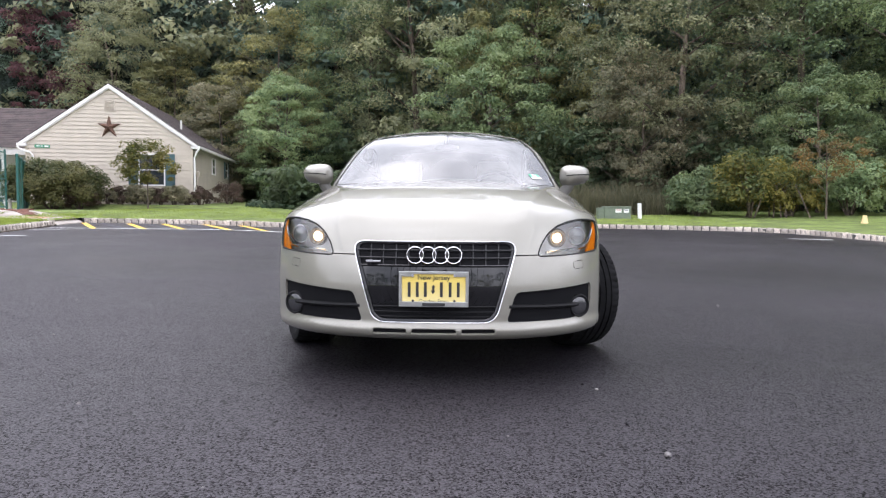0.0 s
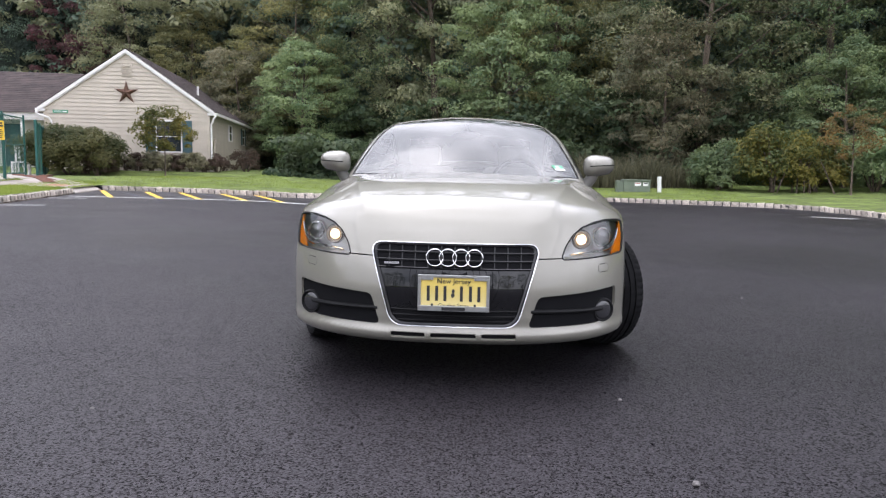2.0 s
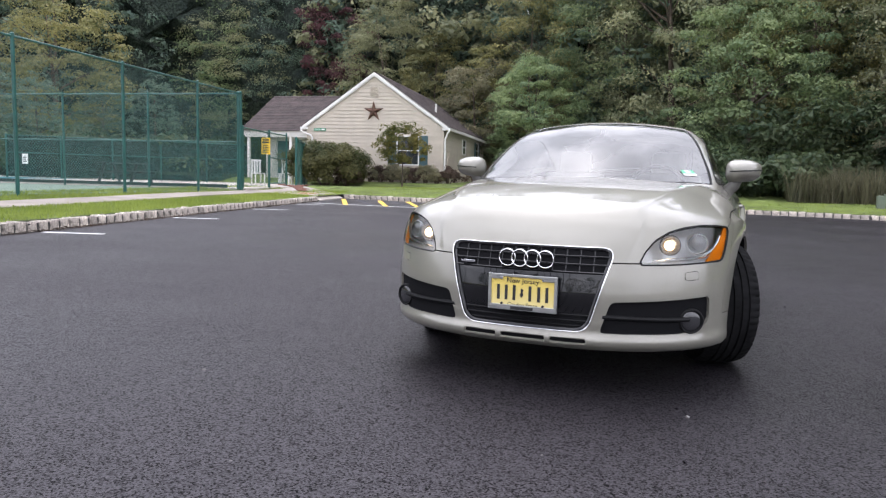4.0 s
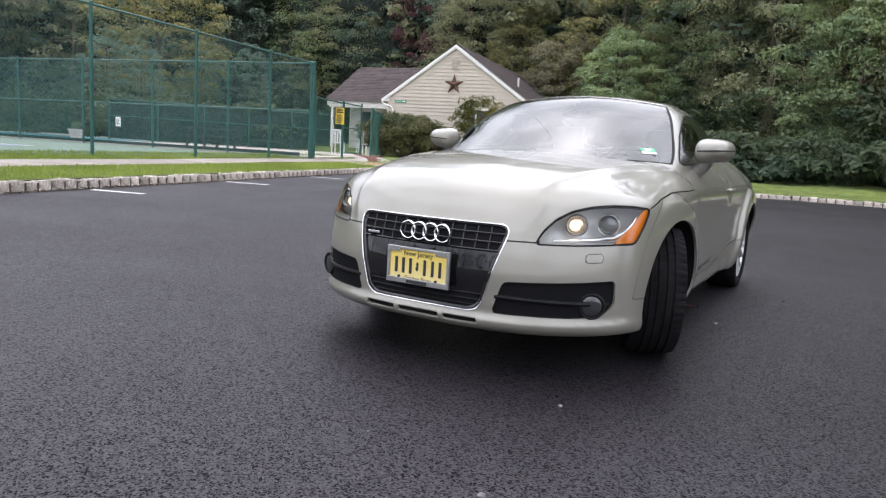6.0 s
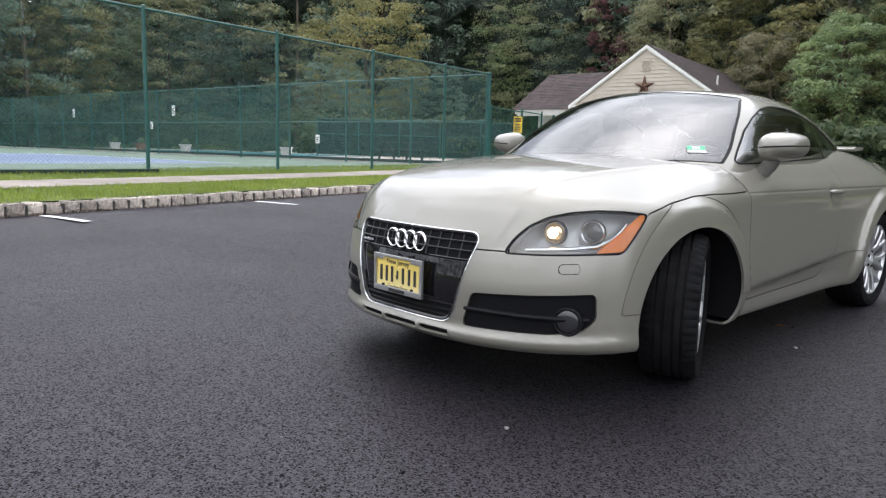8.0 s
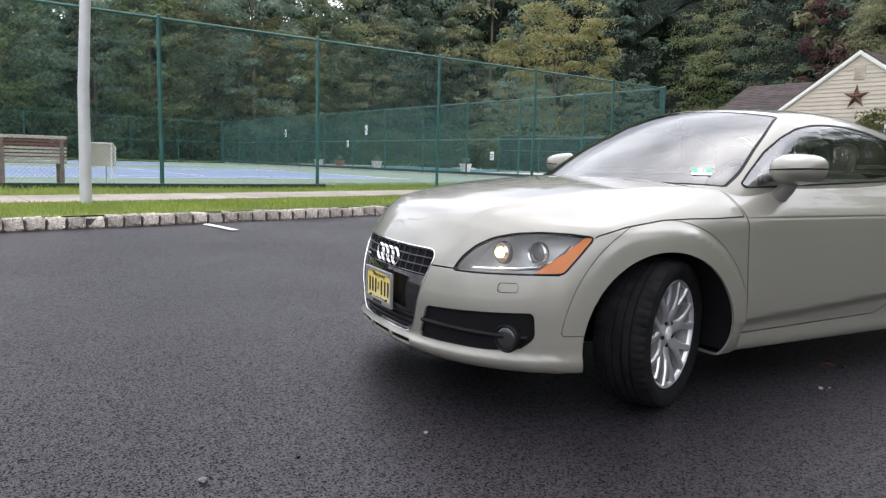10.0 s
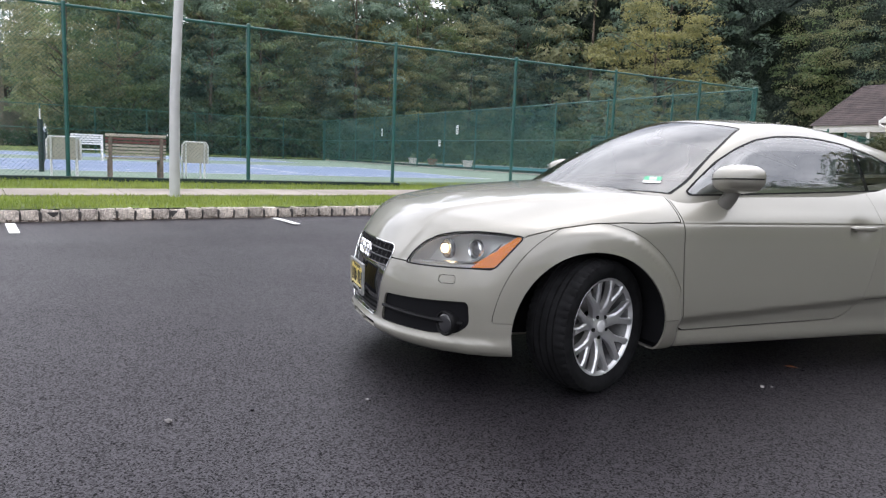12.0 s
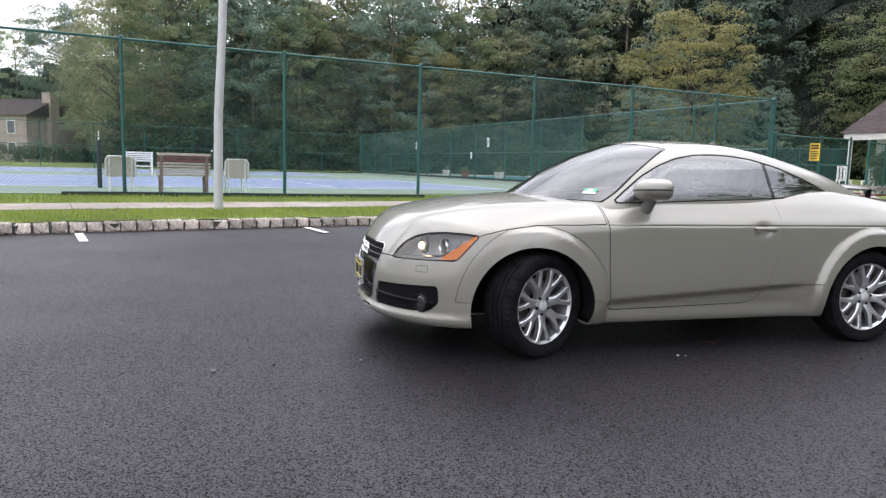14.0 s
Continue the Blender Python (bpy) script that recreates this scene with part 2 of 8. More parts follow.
PALE_CONCRETE = material("pale_concrete", (0.37, 0.335, 0.30), spec=0.2, rough=0.92, vary=0.14, scale=1.1, fine=0.12, fine_scale=70, bump=0.3, bump_scale=90, depth=0.004)
DECK = material("pool_deck", (0.50, 0.46, 0.41), spec=0.0, rough=1.0, vary=0.15, scale=0.6, fine=0.1, fine_scale=40)
POOL = material("pool_cover", (0.08, 0.21, 0.24), rough=1.0, spec=0.0, vary=0.1, scale=0.6)
BENCH_GREY = material("weathered_wood", (0.50, 0.45, 0.38), rough=0.8, vary=0.2, scale=8, stretch=(1, 8, 8))
BENCH_RED = material("red_stained_wood", (0.20, 0.075, 0.07), rough=0.7, vary=0.2, scale=8, stretch=(1, 8, 8))
BENCH_BROWN = material("brown_stained_wood", (0.20, 0.15, 0.125), rough=0.75, vary=0.2, scale=8)
CHAIR_CREAM = material("cream_strap", (0.55, 0.52, 0.44), rough=0.6, vary=0.08, scale=10)
NET_BLACK = material("dark_green_black", (0.012, 0.022, 0.022), rough=0.5)
SIGN_GREEN = material("sign_green", (0.02, 0.20, 0.10), rough=0.5)
TERRACOTTA = material("terracotta", (0.26, 0.12, 0.08), rough=0.85, vary=0.15, scale=12)
UTILITY = material("utility_green", (0.13, 0.16, 0.115), rough=0.6, vary=0.12, scale=5)
CONE_PALE = material("pale_cone", (0.70, 0.52, 0.26), rough=0.7, vary=0.1, scale=14)
FAR_BRICK = material("brown_brick", (0.36, 0.30, 0.255), rough=0.9, vary=0.15, scale=1.5, fine=0.2, fine_scale=14)
LEAF_BUSH = leaf_material("leaf_evergreen", (0.045, 0.070, 0.024), (0.165, 0.150, 0.055))
LEAF_WINE = leaf_material("leaf_wine", (0.06, 0.042, 0.032), (0.14, 0.095, 0.07))
LEAF_OLIVE_GOLD = leaf_material("leaf_olive_gold", (0.07, 0.09, 0.02), (0.28, 0.22, 0.05))
LEAF_UNDER = leaf_material("leaf_undergrowth", (0.032, 0.058, 0.031), (0.095, 0.121, 0.057))
LEAF_FALLEN = leaf_material("leaf_fallen", (0.16, 0.06, 0.03), (0.24, 0.10, 0.05))
LITTER = leaf_material("leaf_litter", (0.030, 0.022, 0.016), (0.085, 0.052, 0.030), 0.1)
REED = leaf_material("reed_blade", (0.090, 0.095, 0.055), (0.200, 0.185, 0.115))

# ---- builders ----


def mesh_object(name, verts, faces, mat, smooth=False):
    me = bpy.data.meshes.new(name)
    me.from_pydata([tuple(v) for v in verts], [], [tuple(f) for f in faces])
    me.materials.append(mat)
    if smooth:
        me.shade_smooth()
    me.update()
    return new(name, me)


def under(ob, parent):
    """Makes ob a part of parent, staying where it is."""
    bpy.context.view_layer.update()
    ob.parent = parent
    ob.matrix_parent_inverse = parent.matrix_world.inverted()
    return ob


def anchor(name, x, y, z, label, category, group="", turn=0.0):
    e = new(name)
    e.empty_display_size = 0.1
    e.matrix_world = pose(x, y, z, 0, 0, turn)
    return tagged(e, label, category, group)


def part(name, bm, mat, parent=None, label="", smooth=False, local=True):
    """Links a bmesh as one mesh object under a thing or a part; local: its numbers are the parent's own."""
    me = bpy.data.meshes.new(name)
    bm.to_mesh(me)
    bm.free()
    me.materials.append(mat)
    if smooth:
        me.shade_smooth()
        me.set_sharp_from_angle(angle=radians(35))
    ob = new(name, me)
    if parent:
        ob.parent = parent
        if not local:
            bpy.context.view_layer.update()
            ob.matrix_parent_inverse = parent.matrix_world.inverted()
    return tagged(ob, label)


def box(bm, x0, x1, y0, y1, z0, z1, m=None, bevel=0.0):
    vs = [bm.verts.new((x, y, z)) for x in (x0, x1) for y in (y0, y1) for z in (z0, z1)]
    fs = [bm.faces.new([vs[i] for i in q]) for q in ((0, 1, 3, 2), (4, 6, 7, 5), (0, 4, 5, 1), (2, 3, 7, 6), (0, 2, 6, 4), (1, 5, 7, 3))]
    if bevel:
        es = list({e for f in fs for e in f.edges})
        r = bmesh.ops.bevel(bm, geom=es, offset=bevel, segments=2, profile=0.5, affect="EDGES")
        vs = list({v for v in r["verts"]} | {v for v in vs if v.is_valid})
    if m:
        bmesh.ops.transform(bm, matrix=m, verts=vs)
    return vs


def tube(bm, points, radii, sides=8, cap=True):
    """A round bar along points; radii one number or one for each point."""
    pts = [Vector(p) for p in points]
    rr = [radii] * len(pts) if isinstance(radii, (int, float)) else list(radii)
    rings, ref = [], None
    for i, p in enumerate(pts):
        d = (pts[min(i + 1, len(pts) - 1)] - pts[max(i - 1, 0)]).normalized()
        if ref is None:
            ref = d.orthogonal().normalized()
        ref = (ref - d * ref.dot(d)).normalized()
        s = d.cross(ref)
        rings.append([bm.verts.new(p + (ref * math.cos(a) + s * math.sin(a)) * rr[i]) for a in (2 * math.pi * k / sides for k in range(sides))])
    for a, b in zip(rings, rings[1:]):
        for k in range(sides):
            bm.faces.new((a[k], a[(k + 1) % sides], b[(k + 1) % sides], b[k]))
    if cap:
        bm.faces.new(list(reversed(rings[0])))
        bm.faces.new(rings[-1])
    return rings


def spline(pairs, x):
    """Smooth monotone-ish interpolation through (x, y) pairs; x may be an array."""
    px, py = np.array([p[0] for p in pairs], float), np.array([p[1] for p in pairs], float)
    d = np.diff(py) / np.diff(px)
    m = np.empty_like(py)
    m[0], m[-1] = d[0], d[-1]
    m[1:-1] = (d[:-1] * np.diff(px)[1:] + d[1:] * np.diff(px)[:-1]) / (px[2:] - px[:-2])
    x = np.asarray(x, float)
    xc = np.clip(x, px[0], px[-1])
    i = np.clip(np.searchsorted(px, xc) - 1, 0, len(px) - 2)
    h = px[i + 1] - px[i]
    t = (xc - px[i]) / h
    y = (2 * t**3 - 3 * t**2 + 1) * py[i] + (t**3 - 2 * t**2 + t) * h * m[i] + (-2 * t**3 + 3 * t**2) * py[i + 1] + (t**3 - t**2) * h * m[i + 1]
    return y + np.where(x < px[0], (x - px[0]) * m[0], 0) + np.where(x > px[-1], (x - px[-1]) * m[-1], 0)

# ---- the ground: car park, kerb, lawn, paths ----
from mathutils.geometry import delaunay_2d_cdt


def lot_z(x, y):
    """Height of the asphalt: level round the car, rising gently towards the kerb."""
    u = min(max((-x - 1) / 5, 0), 1)
    return 0.14 * u * u * (3 - 2 * u) + 0.0035 * max(0, min(y, 30) - 2)


LOT = [(-6.35 - 0.29 * y, y) for y in (-38, -20, -8, 0, 8, 14.8)] + [(-11.35, 17.45), (-8.4, 16.9), (-5.1, 15.4), (-3.6, 16.2),
      (-2.4, 19.6), (0.0, 21.0), (3.5, 20.4), (6.8, 19.1), (8.7, 18.1), (9.4, 16.8), (9.55, 15.2), (9.6, 12.5), (11.5, 9.0), (20, 4), (45, -4), (45, -38)]


def along(points, step, closed=False):
    """Points every step metres along a line."""
    out = []
    pts = points + ([points[0]] if closed else [])
    for a, b in zip(pts, pts[1:]):
        n = max(1, round(math.dist(a, b) / step))
        out += [(a[0] + (b[0] - a[0]) * i / n, a[1] + (b[1] - a[1]) * i / n) for i in range(n)]
    if not closed:
        out.append(pts[-1])
    return out


def inside(p, poly):
    c = False
    for (x0, y0), (x1, y1) in zip(poly, poly[1:] + poly[:1]):
        if (y0 > p[1]) != (y1 > p[1]) and p[0] < (x1 - x0) * (p[1] - y0) / (y1 - y0) + x0:
            c = not c
    return c


def edge_gap(p, poly):
    """Distance to the outline and the nearest point on it."""
    best, q = 1e9, None
    for (x0, y0), (x1, y1) in zip(poly, poly[1:] + poly[:1]):
        dx, dy = x1 - x0, y1 - y0
        t = min(max(((p[0] - x0) * dx + (p[1] - y0) * dy) / (dx * dx + dy * dy), 0), 1)
        c = (x0 + t * dx, y0 + t * dy)
        d = math.dist(p, c)
        if d < best:
            best, q = d, c
    return best, q


KERB_H, KERB_W = 0.13, 0.15


def land_z(x, y):
    """Height of the lawn and all else outside the car park."""
    d, q = edge_gap((x, y), LOT)
    rise = 0.042 * min(d, 9) + 0.012 * max(0, min(d, 30) - 9)
    if x < -9 and y < 26:
        rise = min(rise, 0.19)
    return lot_z(*q) + KERB_H + rise


def sheet(name, outline, holes, spacing, height, mat, border_step):
    """A triangulated piece of ground between an outline and holes, with inner points so that it follows height()."""
    loops = [along(outline, border_step, True)] + [along(h, 0.5, True) for h in holes]
    pts, edges = [], []
    for lp in loops:
        k = len(pts)
        pts += [Vector(p) for p in lp]
        edges += [(k + i, k + (i + 1) % len(lp)) for i in range(len(lp))]
    xs, ys = [p[0] for p in outline], [p[1] for p in outline]
    for s, ring in spacing:
        x0, x1, y0, y1 = ring
        n, m = int((x1 - x0) / s), int((y1 - y0) / s)
        for i in range(n + 1):
            for j in range(m + 1):
                p = (x0 + i * s + random.uniform(-0.2, 0.2) * s, y0 + j * s + random.uniform(-0.2, 0.2) * s)
                if inside(p, outline) and not any(inside(p, h) for h in holes) and min(edge_gap(p, lp)[0] for lp in [outline] + list(holes)) > 0.3 * s:
                    pts.append(Vector(p))
    v, _, f, _, _, _ = delaunay_2d_cdt(pts, edges, [], 0, 1e-5)
    keep = []
    for t in f:
        c = (sum(v[i].x for i in t) / 3, sum(v[i].y for i in t) / 3)
        if inside(c, outline) and not any(inside(c, h) for h in holes):
            a = (v[t[1]] - v[t[0]]).cross(v[t[2]] - v[t[0]])
            keep.append(tuple(t) if a > 0 else tuple(reversed(t)))
    return mesh_object(name, [(p.x, p.y, height(p.x, p.y)) for p in v], keep, mat, smooth=True)


def offset_line(points, d):
    """The closed outline moved outwards (to its left) by d."""
    out = []
    n = len(points)
    for i, p in enumerate(points):
        a, b = Vector(points[i - 1]), Vector(points[(i + 1) % n])
        p = Vector(p)
        t1, t2 = (p - a).normalized(), (b - p).normalized()
        t = (t1 + t2).normalized()
        nrm = Vector((-t.y, t.x))
        out.append(tuple(p + nrm * d / max(0.5, nrm.dot(Vector((-t1.y, t1.x))))))
    return out


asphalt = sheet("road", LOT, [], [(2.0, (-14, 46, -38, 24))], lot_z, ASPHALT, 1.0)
tagged(asphalt, "fresh black asphalt of the car park", "car park", kind="structure")
BACK = offset_line(LOT, KERB_W - 0.02)
FAR = [(-320, -320), (320, -320), (320, 320), (-320, 320)]
CF, CE, CW, CN = Vector((-13.1, 14.33)), Vector((0.186, -0.9825)), Vector((-0.9825, -0.186)), Vector((-0.186, 0.9825))
COURT_HOLE = [tuple(q) for q in (CF + CE * 37.4 - CW * 0.04, CF - CW * 0.04, CF + CW * 2.2 + CN * 11.4, CF + CW * 36.8 + CN * 21.9, CF + CW * 36.8 + CE * 37.4)]
ground = sheet("ground", FAR, [BACK, COURT_HOLE], [(1.6, (-50, 24, -20, 45)), (30, (-300, 300, -300, 300))], land_z, LAWN, 40.0)
bm = bmesh.new()
bm.faces.new([bm.verts.new((x, y, -0.14)) for x, y in FAR])
tagged(part("subsoil", bm, FOREST_FLOOR), "dark bare soil under the lawn's edges", "soil", kind="structure")
tagged(ground, "green mown lawn rising gently behind the kerb", "lawn", kind="structure")


def strip(name, points, width, lift, mat, step=0.5, z=None, label="", category="path"):
    """A slab along a line, following the ground, with a real edge."""
    pts = along(points, step)
    bm = bmesh.new()
    rows = []
    for i, p in enumerate(pts):
        a, b = Vector(pts[max(0, i - 1)]), Vector(pts[min(len(pts) - 1, i + 1)])
        t = (b - a).normalized()
        nrm = Vector((-t.y, t.x)) * width / 2
        l, r = Vector(p) + nrm, Vector(p) - nrm
        h = z or land_z
        rows.append([bm.verts.new((l.x, l.y, h(*l) - 0.05)), bm.verts.new((l.x, l.y, h(*l) + lift)), bm.verts.new((r.x, r.y, h(*r) + lift)), bm.verts.new((r.x, r.y, h(*r) - 0.05))])
    for a, b in zip(rows, rows[1:]):
        for k in range(3):
            bm.faces.new((a[k], b[k], b[k + 1], a[k + 1]))
    bmesh.ops.recalc_face_normals(bm, faces=bm.faces)
    return tagged(part(name, bm, mat), label, category, kind="structure")

# ---- road markings, pavement and path ----
KN = Vector((-0.9604, -0.2785))
KT = Vector((-0.2785, 0.9604))


def kerb_p(y, d):
    """A point d metres behind the west kerb's face (negative: on the asphalt)."""
    return Vector((-6.35 - 0.29 * y, y)) + KN * d


def marking(pts, mat, label, lift=0.004):
    """A thin painted shape on the asphalt, cut into short pieces so that it follows it."""
    a, b, c, d = [Vector(p) for p in pts]
    bm = bmesh.new()
    n = max(2, int((b - a).length / 0.5))
    rows = [[bm.verts.new((q.x, q.y, lot_z(q.x, q.y) + lift)) for q in (a.lerp(b, i / n), d.lerp(c, i / n))] for i in range(n + 1)]
    for p, q in zip(rows, rows[1:]):
        bm.faces.new((p[0], q[0], q[1], p[1]))
    bmesh.ops.recalc_face_normals(bm, faces=bm.faces)
    if bm.faces[:][0].normal.z < 0:
        bmesh.ops.reverse_faces(bm, faces=bm.faces)
    return tagged(part("road_marking", bm, mat), label, "road marking", "parking marks", kind="structure")


for y in (-12.1, -9.0, -5.9, -2.9, 0.1, 3.1, 6.25, 9.6, 12.4):
    o = kerb_p(y, -0.14)
    o2 = kerb_p(y, -0.95)
    w = KT * 0.05
    marking((o - w, o2 - w, o2 + w, o + w), WHITE_LINE, "short white parking stall mark")
marking(((-10.0, 13.42), (-3.6, 13.02), (-3.6, 13.14), (-10.0, 13.55)), WHITE_LINE, "white line in front of the hatched bay")
for x0, x1 in ((-8.77, -11.15), (-7.55, -9.62), (-6.6, -8.62), (-5.5, -7.45), (-4.62, -6.3)):
    y1 = 16.95 if x0 > -8 else 17.3
    marking(((x0 - 0.08, 13.25), (x1 - 0.08, y1 - (0.7 if x0 > -5 else 0.2)), (x1 + 0.08, y1 - (0.7 if x0 > -5 else 0.2)), (x0 + 0.08, 13.25)), YELLOW_LINE, "yellow diagonal hatch stripe")
for x0, x1 in ((-8.1, -10.3), (-7.0, -9.1), (-6.0, -8.0)):
    marking(((x0, 13.5), (x1, 16.5), (x1 + 0.05, 16.5), (x0 + 0.05, 13.5)), WORN_LINE, "worn grey hatch stripe")
marking(((7.9, 13.95), (8.75, 13.5), (8.8, 13.62), (7.95, 14.07)), WHITE_LINE, "short white parking stall mark")

# pavement of concrete slabs beside the grass strip
pavement = anchor("pavement", -8, 0, 0.3, "pale concrete pavement between two grass strips", "pavement")
tagged(pavement, kind="structure")
CHAIN = [kerb_p(y, 1.92) for y in (-38, -10, 0, 8)] + [Vector((-11.65, 10.6)), Vector((-12.35, 13.4)), Vector((-12.95, 15.9)), Vector((-13.5, 17.5))]
chain_pts = [Vector(p) for p in along([tuple(p) for p in CHAIN], 1.5)]
for i, (p, q) in enumerate(zip(chain_pts, chain_pts[1:])):
    if p.y < -22:
        continue
    d = (q - p).normalized()
    nn = Vector((-d.y, d.x)) * 0.45
    p, q = p + d * 0.006, q - d * 0.006
    bm = bmesh.new()
    top = [bm.verts.new((c.x, c.y, land_z(c.x, c.y) + 0.022)) for c in (p + nn, q + nn, q - nn, p - nn)]
    low = [bm.verts.new((v.co.x, v.co.y, v.co.z - 0.12)) for v in top]
    bm.faces.new(top)
    for k in range(4):
        bm.faces.new((top[k], low[k], low[(k + 1) % 4], top[(k + 1) % 4]))
    bmesh.ops.recalc_face_normals(bm, faces=bm.faces)
    part("slab", bm, CONCRETE, pavement, local=False)
strip("path", [(-11.9, 16.6), (-12.7, 17.45), (-13.9, 18.5), (-15.2, 19.6), (-16.4, 21.6)], 1.35, 0.022, PALE_CONCRETE, 0.5, label="pale concrete path from the ramp to the gate", category="path")


def ramp_z(x, y):
    """The dropped kerb: nearly flush with the asphalt, rising to the path."""
    d = max(0.0, (-6.35 - 0.29 * y - x) * 0.96)
    return lot_z(x, y) + 0.012 + 0.155 * min(1.0, d / 0.3) + 0.045 * d


strip("dropped_kerb", [kerb_p(14.86, 0.145), kerb_p(17.42, 0.145)], 0.35, 0.012, PALE_CONCRETE, 0.3, z=ramp_z, label="concrete dropped kerb ramp", category="ramp")
strip("landing", [kerb_p(14.86, 0.92), kerb_p(17.35, 0.92)], 1.24, 0.026, PALE_CONCRETE, 0.3, label="pale concrete landing above the dropped kerb", category="path")
for side in (-0.86, 0.86):
    strip("mulch_edging", [(-12.9 - 0.55 * side, 17.4 + 0.85 * side), (-13.9 - 0.6 * side, 18.5 + 0.7 * side), (-15.1 - 0.75 * side, 19.7 + 0.5 * side), (-16.0 - 0.85 * side, 21.2 + 0.3 * side)], 0.34, 0.05, MULCH, 0.4,
          label="strip of red wood mulch along the path", category="mulch")
strip("tactile_pad", [kerb_p(15.3, 0.62), kerb_p(16.3, 0.62)], 0.55, 0.034, RED_PAD, 0.3, label="red tactile pad set in the ramp", category="tactile paving")
# pool terrace and pool beyond the court's north fence
N1 = FC0 = Vector((-13.1, 14.33))
NW = Vector((-0.9825, -0.186))
NU = Vector((-0.186, 0.9825))
bm = bmesh.new()
c4 = [N1 + NW * -0.1 + NU * 0.12, N1 + NW * 36.9 + NU * 0.12, N1 + NW * 36.9 + NU * 22, N1 + NW * 3.4 + NU * 13.8, N1 + NW * 2.1 + NU * 11.5]
bm.faces.new([bm.verts.new((c.x, c.y, 0.50)) for c in c4])
bmesh.ops.recalc_face_normals(bm, faces=bm.faces)
if bm.faces[:][0].normal.z < 0:
    bmesh.ops.reverse_faces(bm, faces=bm.faces)
r = bmesh.ops.extrude_face_region(bm, geom=bm.faces[:])
bmesh.ops.translate(bm, vec=(0, 0, -0.3), verts=[v for v in r["geom"] if isinstance(v, bmesh.types.BMVert)])
tagged(part("terrace", bm, DECK), "pale concrete terrace round the pool", "terrace", kind="structure")
bm = bmesh.new()
bm.faces.new([bm.verts.new((c.x, c.y, 0.506)) for c in (N1 + NW * 14 + NU * 3, N1 + NW * 31 + NU * 3, N1 + NW * 31 + NU * 11, N1 + NW * 14 + NU * 11)])
if bm.faces[:][0].normal.z < 0:
    bmesh.ops.reverse_faces(bm, faces=bm.faces)
tagged(part("water", bm, POOL), "covered blue green swimming pool", "pool", kind="structure")

# ---- trees and bushes ----


def leaf_cloud(rng, centres, radii, per, size, flat=0.55):
    """Leaves as small three-cornered blades on the shells of many clumps."""
    n = len(centres)
    c = np.repeat(np.asarray(centres), per, axis=0)
    r = np.repeat(np.asarray(radii), per)
    d = rng.normal(size=(n * per, 3))
    d /= np.linalg.norm(d, axis=1)[:, None]
    d[:, 2] = np.where(d[:, 2] < -0.35, -d[:, 2], d[:, 2])
    rad = r * rng.uniform(0.45, 1.05, n * per) ** 0.6
    p = c + d * rad[:, None] * np.array([1, 1, flat])
    nrm = d * 0.9 + rng.normal(size=d.shape) * 0.32 + np.array([0, 0, 0.3])
    nrm /= np.linalg.norm(nrm, axis=1)[:, None]
    a = np.cross(nrm, rng.normal(size=d.shape))
    a /= np.linalg.norm(a, axis=1)[:, None]
    b = np.cross(nrm, a)
    s = size * rng.uniform(0.55, 1.25, n * per)[:, None]
    return np.stack([p - a * s - b * s * 0.55, p - a * s + b * s * 0.55, p + a * s - nrm * s * 0.25], axis=1).reshape(-1, 3)


def leaf_mesh(name, v, mat, corners=3):
    """A mesh of many loose leaves or blades, each with its own corners."""
    me = bpy.data.meshes.new(name)
    n = len(v) // corners
    me.vertices.add(len(v))
    me.vertices.foreach_set("co", np.ascontiguousarray(v, dtype=np.float32).ravel())
    me.loops.add(corners * n)
    me.loops.foreach_set("vertex_index", np.arange(corners * n, dtype=np.int32))
    me.polygons.add(n)
    me.polygons.foreach_set("loop_start", np.arange(0, corners * n, corners, dtype=np.int32))
    me.materials.append(mat)
    me.update()
    me.validate()
    return me


